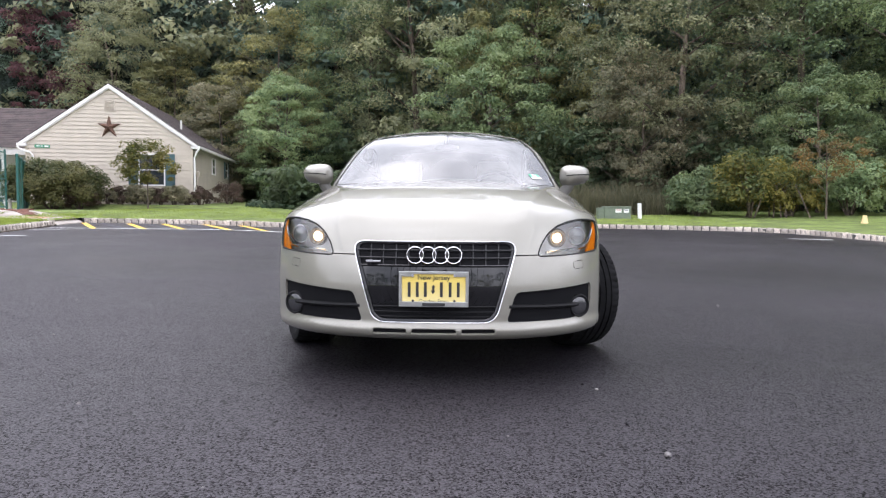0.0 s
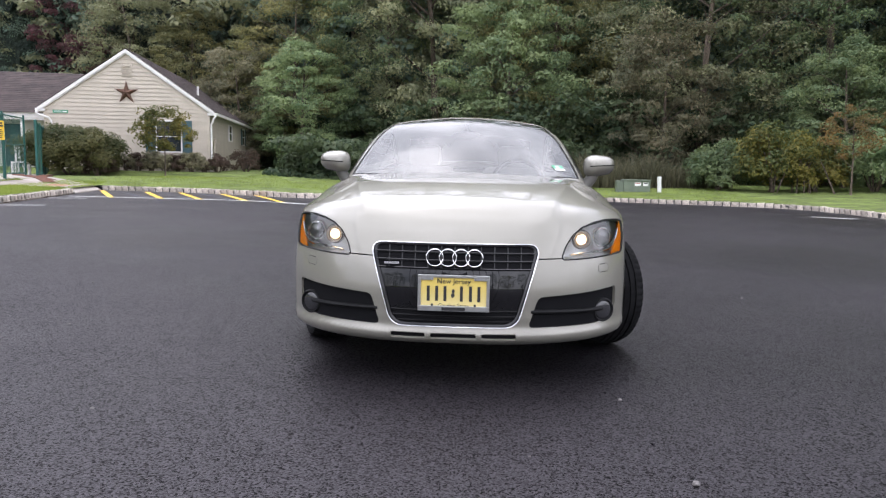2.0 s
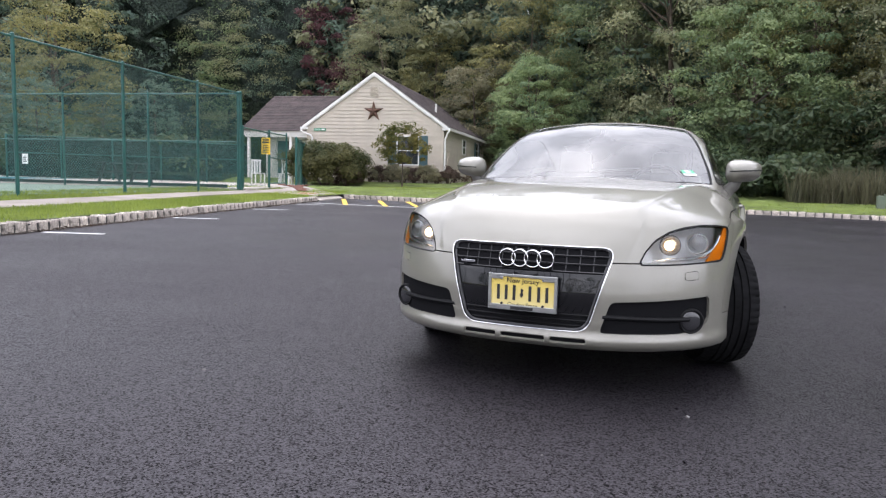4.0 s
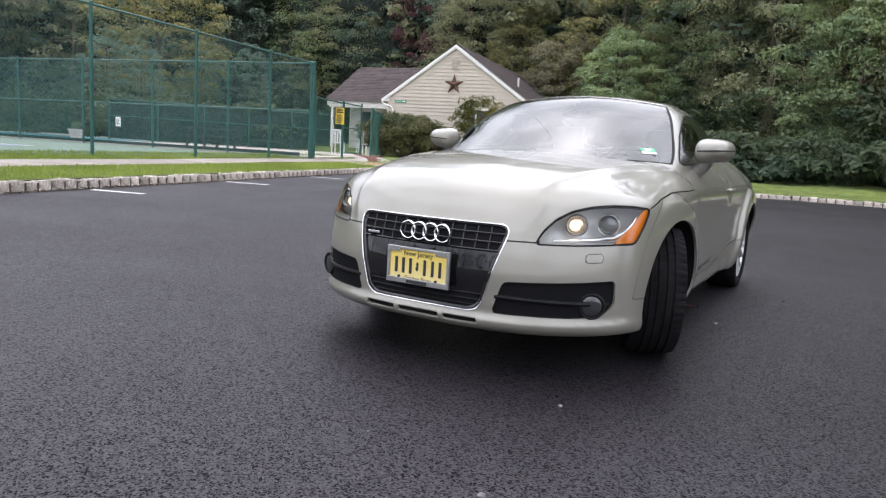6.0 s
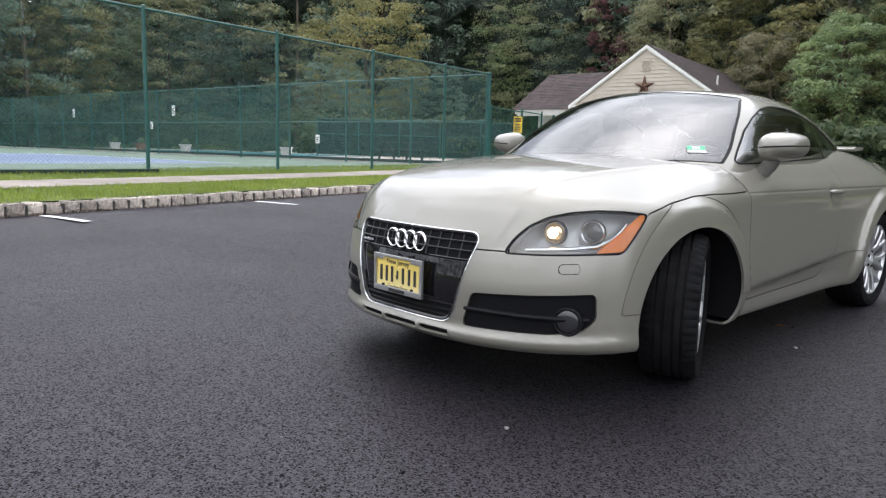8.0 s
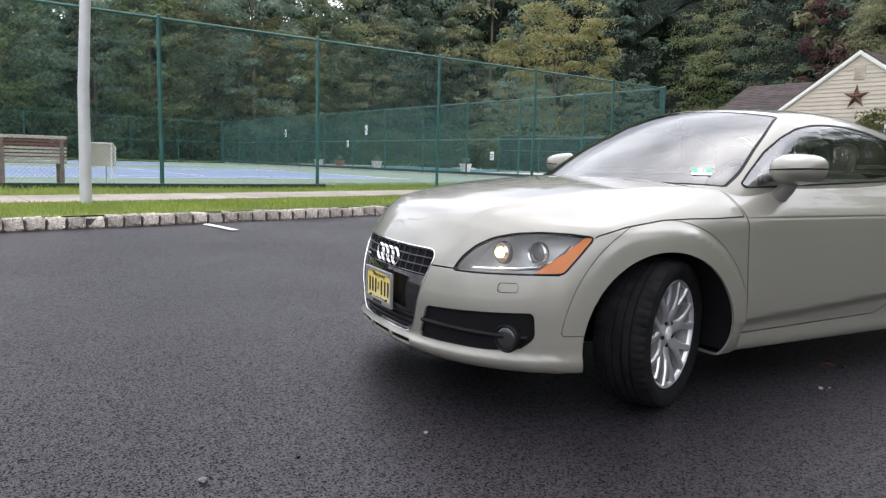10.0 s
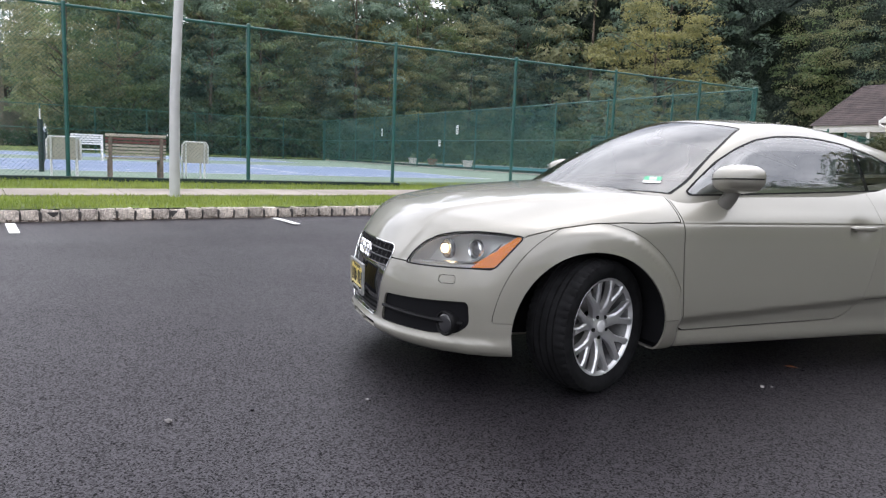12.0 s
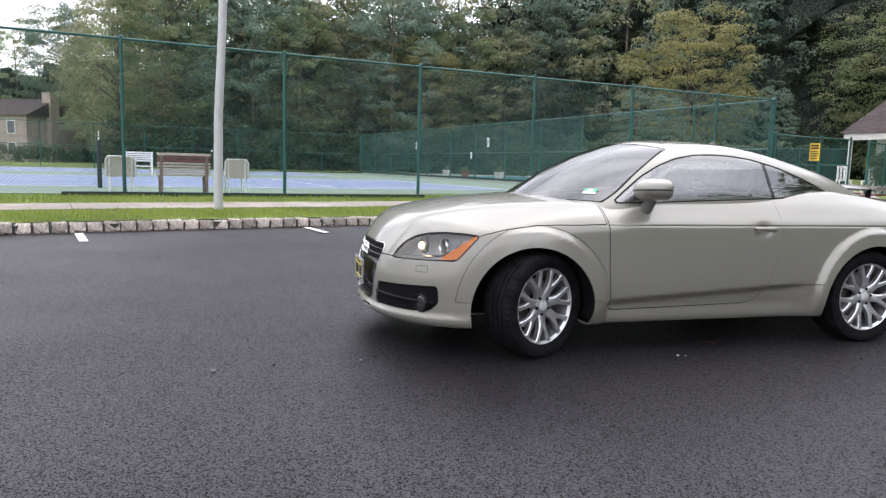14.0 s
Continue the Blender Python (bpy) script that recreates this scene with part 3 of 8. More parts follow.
def tree(name, seed, height, spread, base, mat, label, clumps=70, per=85, leaf=0.17, trunk=0.2, category="tree", group="", cone=0.0, limbs=9, flat=0.55):
    """A tree at the origin: a tapered trunk with limbs and a crown of many leaf clumps with gaps."""
    rng = np.random.default_rng(seed)
    e = anchor(name, 0, 0, 0, label, category, group)
    bm = bmesh.new()
    lean = rng.normal(size=2) * 0.03 * height
    stem = [(lean[0] * t * t, lean[1] * t * t, height * 0.85 * t - 0.3 * (t == 0)) for t in np.linspace(0, 1, 7)]
    tube(bm, stem, [trunk * (1.25 if i == 0 else 1 - 0.14 * i) for i in range(7)], 8)
    cs, rs = [], []
    for i in range(limbs):
        t = rng.uniform(base / height, 0.8)
        a = rng.uniform(0, 2 * math.pi)
        p0 = Vector((lean[0] * t * t, lean[1] * t * t, height * 0.85 * t))
        ln = spread * rng.uniform(0.55, 0.95) * (1 - cone * t)
        p1 = p0 + Vector((math.cos(a) * ln * 0.5, math.sin(a) * ln * 0.5, ln * 0.35))
        p2 = p0 + Vector((math.cos(a) * ln, math.sin(a) * ln, ln * rng.uniform(0.3, 0.8)))
        tube(bm, [p0, p1, p2], [trunk * 0.4 * (1 - 0.5 * t), trunk * 0.25 * (1 - 0.5 * t), trunk * 0.08], 5)
        cs.append(p2), rs.append(spread * rng.uniform(0.16, 0.26))
    part("trunk", bm, BARK, e, smooth=True)
    mid, half = (height + base) / 2, (height - base) / 2
    while len(cs) < clumps:
        d = rng.normal(size=3)
        d /= np.linalg.norm(d)
        f = rng.uniform(0.5, 1.0) ** 0.5
        up = d[2] * f
        w = spread * (1 - cone * (up + 1) / 2) * (1 + 0.22 * math.sin(3 * math.atan2(d[1], d[0]) + seed))
        cs.append((d[0] * f * w, d[1] * f * w, mid + up * half)), rs.append(spread * rng.uniform(0.12, 0.30))
    ob = new("crown", leaf_mesh("crown", leaf_cloud(rng, cs, rs, per, leaf, flat), mat))
    ob.parent = e
    return e


def place_trees(kind, spots, seed):
    """Stands a tree at the first spot and copies at the others, each turned and scaled a little."""
    rng = np.random.default_rng(seed)
    for i, (x, y, s) in enumerate(spots):
        m = pose(x, y, land_z(x, y) - 0.05, 0, 0, rng.uniform(0, 360)) @ Matrix.Scale(s, 4)
        if i == 0:
            kind.matrix_world = m
        else:
            c = copy_thing(kind, m)
            c.scale = (s, s, s * rng.uniform(0.92, 1.1))


W = dict(category="tree", group="woods round the car park")
FINE = dict(per=165, leaf=0.077, **W)
KINDS = dict(
    dark=tree("tree", 1, 19, 5.0, 0.6, LEAF_DARK, "tall dark green tree at the wood's edge", clumps=260, trunk=0.28, **FINE),
    mid=tree("tree", 2, 18, 4.8, 0.4, LEAF_MID, "tall green leafy tree at the wood's edge", clumps=260, trunk=0.24, **FINE),
    olive=tree("tree", 3, 17, 5.0, 0.4, LEAF_OLIVE, "tall olive green tree turning for autumn", clumps=280, trunk=0.24, **FINE),
    yellow=tree("tree", 4, 13, 3.4, 1.0, LEAF_YELLOW, "yellowing tree among the woods", clumps=200, trunk=0.18, **FINE),
    rust=tree("tree", 5, 9, 3.2, 0.3, LEAF_RUST, "rust brown tree among the woods", clumps=170, trunk=0.15, **FINE),
    red=tree("tree", 6, 15, 2.7, 4.0, LEAF_RED, "dark red tree among the woods", clumps=120, trunk=0.16, **FINE),
    low=tree("tree", 14, 8, 3.0, 0.2, LEAF_MID, "low bright green tree at the wood's edge", clumps=170, trunk=0.14, **FINE))
# the north wood's edge, west to east: kind, place, size
EDGE_TREES = [("dark", -34.0, 49.5, 0.95), ("red", -29.0, 46.0, 1.1), ("olive", -22.8, 43, 0.78), ("yellow", -19.4, 43, 0.8), ("rust", -14.8, 39.5, 0.85), ("yellow", -12.0, 41.5, 0.98), ("low", -10.5, 37.5, 0.95),
              ("dark", -9.0, 46, 1.0), ("mid", -6.0, 41, 1.0), ("olive", -2.8, 39, 1.05), ("low", 1.2, 33.5, 1.1), ("yellow", 3.8, 36.5, 1.05), ("mid", 7.2, 37.5, 1.05), ("olive", 10.4, 31.5, 1.0),
              ("rust", 8.2, 29.5, 0.78), ("dark", 15.2, 36, 1.0), ("mid", 15.8, 30.5, 1.0), ("low", 14.8, 26.5, 0.8), ("mid", 18.6, 27.5, 0.95), ("olive", -39.5, 48, 0.95), ("mid", -41, 49, 0.9)]
for name in KINDS:
    place_trees(KINDS[name], [(x, y, s) for k, x, y, s in EDGE_TREES if k == name], len(name))
COARSE = dict(per=150, leaf=0.10, clumps=165, trunk=0.22, **W)
FAR_KINDS = [
    tree("tree", 21, 18, 5.2, 0.5, LEAF_DARK, "tall dark green tree behind the courts", **COARSE),
    tree("tree", 22, 17, 5.0, 0.4, LEAF_MID, "tall green tree behind the courts", **COARSE),
    tree("tree", 23, 16, 4.8, 0.5, LEAF_OLIVE, "tall olive tree behind the courts", **COARSE),
    tree("tree", 24, 13, 4.2, 0.8, LEAF_YELLOW, "yellowing tree behind the courts", **COARSE),
    tree("tree", 25, 11, 3.8, 0.4, LEAF_RUST, "rust brown tree behind the courts", **COARSE)]
MID_TREE = tree("tree", 8, 20, 5.4, 0.5, LEAF_OLIVE, "tall olive tree deep in the woods", clumps=140, per=46, leaf=0.225, trunk=0.28, **W)
BACK_TREE = tree("tree", 7, 22, 5.8, 0.5, LEAF_DARK, "tall dark tree deep in the woods", clumps=140, per=46, leaf=0.225, trunk=0.3, **W)
rng = np.random.default_rng(11)
EDGE = [(-78, 50), (-40, 47), (-22, 43), (-12, 42), (0, 36.5), (10, 34), (25, 28), (45, 19), (75, 2)]
spots, deep, west_spots = [], [], []
# the north wood, from behind the pool to beyond the car park's east side
for row, (off, x0, x1, n) in enumerate(((0, -78, -42, 6), (0, 22, 42, 4), (6.0, -70, 40, 21), (12, -74, 40, 12))):
    for i in range(n):
        t = (i + rng.uniform(0.15, 0.85)) / n
        x = x0 + (x1 - x0) * t
        y = float(spline(EDGE, x)) + off + rng.uniform(-1.5, 1.5)
        (spots if row < 2 else deep).append((x, y, rng.uniform(0.9, 1.12) + 0.08 * row))
# the west wood, behind the tennis courts
for row, (off, n) in enumerate(((0, 14), (6, 14), (13, 7))):
    for i in range(n):
        t = (i + rng.uniform(0.15, 0.85)) / n
        y = -12.5 + 59.5 * t
        (spots if row < 1 else deep).append((float(-58 - off + rng.uniform(-2, 2) - 0.12 * y), y, (rng.uniform(0.85, 1.0) + 0.1 * row) * (0.72 if y < -11 else 1.0)))
for x, y, s in ((-76, -10, 0.95), (-83, -16, 1.05), (-93, -19, 1.15), (-101, -25, 1.15), (-106, -32, 1.2), (-104, -39, 1.1), (-102, -46, 1.1), (-90, -12, 1.15), (-108, -26, 1.3)):
    west_spots.append((x, y, s))
for x, y, s in ((-52, 39, 0.9), (-57, 34, 0.95), (-50, 44, 0.95), (-62, 41, 1.0), (-63, 30, 0.95), (-55, 46, 1.0)):
    deep.append((x, y, s))
# unseen trees added to close the east, kept small so side windows mirror sky
for i in range(9):
    deep.append((74 + 5 * math.sin(i * 2.3), -50 + 10 * i, 0.5))
# the trees that close the place to the south, mirrored in the car's front
for i in range(9):
    deep.append((-46 + 12 * i, -78 + 4 * math.sin(i * 1.9), 1.0))
far_spots = [[], [], [], [], []]
for i, s in enumerate(spots):
    far_spots[(0, 1, 2, 0, 3, 1, 2, 0, 1, 4, 2, 1)[i % 12]].append(s)
for i, s in enumerate(west_spots):
    far_spots[(0, 1, 2)[i % 3]].append(s)
far_spots[3].append((-42.5, 31.5, 1.05))
for kind, group_spots, sd in zip(FAR_KINDS, far_spots, range(6)):
    place_trees(kind, group_spots, sd)
place_trees(BACK_TREE, deep[::2], 9)
place_trees(BACK_TREE, [(-38.6, 27.0, 0.27), (-36.8, 30.2, 0.27), (-41.0, 26.2, 0.3), (-34.2, 32.0, 0.28)], 12)
place_trees(MID_TREE, deep[1::2], 10)


def bush(name, x, y, width, height, mat, label, seed, clumps=26, per=140, leaf=0.05, category="bush"):
    rng = np.random.default_rng(seed)
    e = anchor(name, x, y, land_z(x, y), label, category)
    bm = bmesh.new()
    for i in range(9):
        a, r = rng.uniform(0, 6.28), width * rng.uniform(0.1, 0.4)
        tube(bm, [(0.05 * math.cos(a), 0.05 * math.sin(a), -0.1), (r * math.cos(a) * 0.5, r * math.sin(a) * 0.5, height * 0.3), (r * math.cos(a), r * math.sin(a), height * rng.uniform(0.5, 0.85))],
             [0.03, 0.02, 0.006], 5)
    part("stem", bm, BARK, e)
    cs, rs = [], []
    for i in range(clumps):
        a, r = rng.uniform(0, 6.28), rng.uniform(0, 1) ** 0.5
        z = height * (0.86 - 0.30 * r * r) * rng.uniform(0.12, 1.0) ** 0.6
        cs.append((r * width * 0.42 * math.cos(a), r * width * 0.42 * math.sin(a), z)), rs.append(min(width, height) * rng.uniform(0.15, 0.25))
    for i in range(clumps // 3):
        a, r = rng.uniform(0, 6.28), rng.uniform(0.7, 1.0)
        cs.append((r * width * 0.42 * math.cos(a), r * width * 0.42 * math.sin(a), height * rng.uniform(0.1, 0.35))), rs.append(min(width, height) * rng.uniform(0.13, 0.2))
    ob = new("foliage", leaf_mesh("foliage", leaf_cloud(rng, cs, rs, per, leaf, 0.9), mat))
    ob.parent = e
    return e

# ---- the pool house ----
GX, GY = Vector((0.984, 0.180)), Vector((-0.180, 0.984))
HOUSE_O = Vector((-18.97, 26.64))
HZ = 0.74
HW, HL, EAVE, RISE = 6.96, 11.6, 2.73, 2.44
house = new("house")
house.matrix_world = Matrix.Translation((HOUSE_O.x, HOUSE_O.y, HZ)) @ pose(0, 0, 0, 0, 0, math.degrees(math.atan2(GX.y, GX.x)))
tagged(house, "one-storey beige clapboard pool house with a brown shingle roof", "house")


def gable_top(x):
    return EAVE + RISE * (1 - abs(x - HW / 2) / (HW / 2))


# gable wall: a backing wall and lapped boards, each a part
bm = bmesh.new()
prof = [(0, -0.4), (HW, -0.4), (HW, EAVE), (HW / 2, EAVE + RISE), (0, EAVE)]
f0 = [bm.verts.new((x, 0.0, z)) for x, z in prof]
f1 = [bm.verts.new((x, HL, z)) for x, z in prof]
bm.faces.new(f0), bm.faces.new(list(reversed(f1)))
for i in range(5):
    j = (i + 1) % 5
    bm.faces.new((f0[i], f1[i], f1[j], f0[j]))
bmesh.ops.recalc_face_normals(bm, faces=bm.faces)
part("wall", bm, SIDING, house)
STEP = 0.172
z = -0.2
while z < EAVE + RISE - 0.15:
    top = z + STEP
    if top <= EAVE:
        xa, xb, ta, tb = 0.0, HW, 0.0, HW
    else:
        k = HW / 2 / RISE
        xa, ta = max(0, (z - EAVE) * k), (top - EAVE) * k
        xb, tb = HW - xa, HW - ta
    if tb > ta:
        bm = bmesh.new()
        q = [(xa, -0.034, z), (xb, -0.034, z), (tb, -0.006, top), (ta, -0.006, top)]
        v = [bm.verts.new(p) for p in q] + [bm.verts.new((xa, 0.0, z)), bm.verts.new((xb, 0.0, z))]
        bm.faces.new(v[:4]), bm.faces.new((v[4], v[5], v[1], v[0]))
        part("clapboard", bm, SIDING, house)
    if top <= EAVE - 0.1:
        bm = bmesh.new()
        v = [bm.verts.new(p) for p in ((HW + 0.022, 0, z), (HW + 0.022, HL, z), (HW + 0.006, HL, top), (HW + 0.006, 0, top), (HW, 0, z), (HW, HL, z))]
        bm.faces.new(v[:4]), bm.faces.new((v[4], v[5], v[1], v[0]))
        part("clapboard", bm, SIDING, house)
    z = top
# roof: two thick slopes with shingle courses
OV, FRONT = 0.22, 0.12
slope = math.atan2(RISE, HW / 2)
for side in (-1, 1):
    n = 22
    run = (HW / 2 + OV) / math.cos(slope)
    for i in range(n):
        s0, s1 = run * i / n, run * (i + 1) / n + 0.02
        pts = []
        for s, h in ((s0, 0.10), (s1, 0.115)):
            x = HW / 2 + side * (s * math.cos(slope))
            zz = EAVE + RISE - s * math.sin(slope) + h / math.cos(slope) * 0.75
            pts.append((x, zz))
        bm = bmesh.new()
        v = [bm.verts.new((pts[0][0], -FRONT, pts[0][1])), bm.verts.new((pts[0][0], HL + OV, pts[0][1])), bm.verts.new((pts[1][0], HL + OV, pts[1][1])), bm.verts.new((pts[1][0], -FRONT, pts[1][1])),
             bm.verts.new((pts[1][0], -FRONT, pts[1][1] - 0.03)), bm.verts.new((pts[1][0], HL + OV, pts[1][1] - 0.03))]
        bm.faces.new(v[:4]), bm.faces.new((v[3], v[2], v[5], v[4]))
        part("shingle_course", bm, SHINGLE, house)
    # rake board and soffit along the gable
    bm = bmesh.new()
    x1, z1 = HW / 2 + side * (HW / 2 + OV), EAVE - OV * math.tan(slope)
    for dy0, dy1, d0, d1 in ((-FRONT - 0.02, -FRONT + 0.02, -0.09, 0.055), (-FRONT + 0.02, -0.035, -0.14, -0.03)):
        v = [bm.verts.new((x, y, zc + d)) for x, zc in ((HW / 2, EAVE + RISE), (x1, z1)) for y in (dy0, dy1) for d in (d0, d1)]
        for q in ((0, 1, 3, 2), (4, 6, 7, 5), (0, 4, 5, 1), (2, 3, 7, 6), (0, 2, 6, 4), (1, 5, 7, 3)):
            bm.faces.new([v[i] for i in q])
    bmesh.ops.recalc_face_normals(bm, faces=bm.faces)
    part("rake_board", bm, TRIM, house)
    # gutter with a rounded front and the downpipe at the gable corner
    bm = bmesh.new()
    gx = HW / 2 + side * (HW / 2 + OV + 0.05)
    box(bm, gx - 0.06, gx + 0.06, -FRONT, HL + OV, z1 - 0.1, z1 + 0.02, bevel=0.015)
    part("gutter", bm, TRIM, house, "white metal gutter")
    bm = bmesh.new()
    cx = 0.06 if side < 0 else HW - 0.06
    gy = -0.06
    dx = 0.30 if side < 0 else HW + 0.07
    tube(bm, [(gx, -FRONT + 0.02, z1 - 0.06), (gx, -FRONT, z1 - 0.16), (gx - side * 0.08, -FRONT - 0.02, z1 - 0.24), (dx + side * 0.08, gy - 0.03, z1 - 0.38), (dx, gy, z1 - 0.50), (dx, gy, 0.12), (dx, gy - 0.22, 0.02)],
         0.045, 8)
    part("downpipe", bm, TRIM, house, "white downpipe")
    bm = bmesh.new()
    x0, x1 = sorted((cx - side * 0.02, gx - side * 0.06))
    box(bm, x0, x1, -FRONT, -0.036, z1 - 0.10, z1 + 0.0, bevel=0.006)
    part("eave_return", bm, TRIM, house)
    bm = bmesh.new()
    box(bm, cx - 0.06, cx + 0.06, -0.035, 0.05, -0.3, EAVE)
    part("corner_board", bm, SIDING, house)
bm = bmesh.new()
tube(bm, [(HW / 2 + 2.3, 3.2, EAVE + 0.7), (HW / 2 + 2.3, 3.2, EAVE + 1.35)], 0.05, 10)
part("roof_vent", bm, TRIM, house)
# louvred gable vent
vent = part("gable_vent", (lambda b: (box(b, HW / 2 - 0.22, HW / 2 + 0.22, -0.05, -0.01, EAVE + RISE - 1.12, EAVE + RISE - 0.58, bevel=0.006), b)[1])(bmesh.new()), BENCH_GREY, house)
for i in range(9):
    bm = bmesh.new()
    box(bm, HW / 2 - 0.18, HW / 2 + 0.18, -0.075, -0.045, 0, 0.02, m=Matrix.Translation((0, 0, EAVE + RISE - 1.08 + i * 0.054)) @ pose(0, 0, 0, 20))
    part("slat", bm, SIDING, vent)


def window_unit(m, w, h, shutters):
    win = part("window", (lambda b: (box(b, -w / 2, w / 2, -0.02, 0.005, 0, h), b)[1])(bmesh.new()), DARK_GLASS, house)
    win.matrix_local = m
    for x0, x1, z0, z1 in ((-w / 2 - 0.06, -w / 2, -0.06, h + 0.06), (w / 2, w / 2 + 0.06, -0.06, h + 0.06), (-w / 2, w / 2, -0.06, 0), (-w / 2, w / 2, h, h + 0.06), (-w / 2, w / 2, h / 2 - 0.02, h / 2 + 0.02)):
        bm = bmesh.new()
        box(bm, x0, x1, -0.05, 0.0, z0, z1, bevel=0.004)
        part("window_frame", bm, TRIM, win)
    for s in (-1, 1) if shutters else ():
        bm = bmesh.new()
        c = s * (w / 2 + 0.06 + shutters / 2)
        box(bm, c - shutters / 2, c + shutters / 2, -0.05, -0.02, -0.06, h + 0.06, bevel=0.004)
        for k in range(int(h / 0.06)):
            box(bm, c - shutters / 2 + 0.04, c + shutters / 2 - 0.04, -0.062, -0.048, 0.0 + k * 0.06, 0.035 + k * 0.06)
        part("shutter", bm, SHUTTER, win, "dark teal louvred shutter")


window_unit(pose(HW - 1.76, -0.02, 0.86), 1.02, 1.30, 0.42)
window_unit(Matrix.Translation((HW + 0.02, 4.9, 1.56)) @ pose(0, 0, 0, 0, 0, 90), 0.8, 0.74, 0.0)
window_unit(Matrix.Translation((HW + 0.02, 9.0, 1.5)) @ pose(0, 0, 0, 0, 0, 90), 0.8, 0.82, 0.36)
# side door edge and meter pipe
bm = bmesh.new()
tube(bm, [(HW + 0.08, 0.5, -0.1), (HW + 0.08, 0.5, 1.1), (HW + 0.08, 0.62, 1.35)], 0.035, 8)
box(bm, HW + 0.02, HW + 0.16, 0.55, 0.8, 1.25, 1.5, bevel=0.02)
part("meter_box", bm, SIDING, house)
# five-pointed metal star, folded along its ridges
bm = bmesh.new()
c = bm.verts.new((0, -0.16, 0))
ring = [bm.verts.new(((0.53 if k % 2 == 0 else 0.18) * math.sin(k * math.pi / 5), -0.03, (0.53 if k % 2 == 0 else 0.18) * math.cos(k * math.pi / 5))) for k in range(10)]
for k in range(10):
    bm.faces.new((c, ring[(k + 1) % 10], ring[k]))
star = part("wall_star", bm, RUSTED)
star.matrix_world = house.matrix_world @ pose(HW / 2 - 0.03, -0.02, 3.36)
tagged(star, "rusty brown metal star hung on the beige gable", "star")
# annex
AX0, AX1, AY0, AY1 = -3.96, 0.5, 0.9, 8.6
A_EAVE, A_RISE = 2.45, 2.2
annex = new("annex")
annex.matrix_world = house.matrix_world.copy()
tagged(annex, "low annex with an open porch and brown shingle roof", "house")
bm = bmesh.new()
box(bm, AX0 + 0.2, AX1, AY0 + 2.2, AY1, -0.4, A_EAVE)
part("wall", bm, TRIM, annex, "grey white porch wall")
bm = bmesh.new()
box(bm, AX0 + 0.9, AX0 + 1.8, AY0 + 2.17, AY0 + 2.2, -0.1, 2.05, bevel=0.004)
part("door", bm, SHUTTER, annex, "dark green door")
for px in (AX0 + 0.25, AX0 + 2.6):
    bm = bmesh.new()
    box(bm, px - 0.07, px + 0.07, AY0 + 0.1, AY0 + 0.24, -0.3, A_EAVE, bevel=0.01)
    part("post", bm, TRIM, annex)
bm = bmesh.new()
box(bm, AX0, AX1, AY0 - 0.02, AY0 + 0.02, A_EAVE - 0.22, A_EAVE + 0.04, bevel=0.005)
box(bm, AX0 + 0.1, AX1, AY0 + 0.02, AY0 + 0.3, A_EAVE - 0.3, A_EAVE - 0.02)
part("fascia", bm, TRIM, annex)
ym = (AY0 + AY1) / 2
n = 22
for side in (-1, 1):
    for i in range(n):
        p = []
        for t, h in ((i / n, 0.0), ((i + 1) / n + 0.004, 0.014)):
            p.append((ym + side * t * (ym - AY0 + 0.15), A_EAVE + A_RISE * (1 - t) + 0.02 + h))
        bm = bmesh.new()
        v = [bm.verts.new((x, y, zz)) for x, (y, zz) in ((AX0 - 0.1, p[0]), (AX1 + 2, p[0]), (AX1 + 2, p[1]), (AX0 - 0.1, p[1]))]
        w = [bm.verts.new((x, p[1][0], p[1][1] - 0.03)) for x in (AX0 - 0.1, AX1 + 2)]
        bm.faces.new(v), bm.faces.new((v[3], v[2], w[1], w[0]))
        part("shingle_course", bm, SHINGLE, annex)
bm = bmesh.new()
bm.faces.new([bm.verts.new((AX0, y, zz)) for y, zz in ((AY0, A_EAVE), (AY1, A_EAVE), (ym, A_EAVE + A_RISE))])
part("gable", bm, SIDING, annex)

# ---- tennis courts and their fence ----
FC = Vector((-13.1, 14.33))
FE = Vector((0.186, -0.9825))
FW = Vector((-0.9825, -0.186))
COURT_Z = 0.45
FTOP = 3.34
BAY = 3.06


def fence_p(s, w=0.0):
    p = FC + FE * s + FW * w
    return p.x, p.y


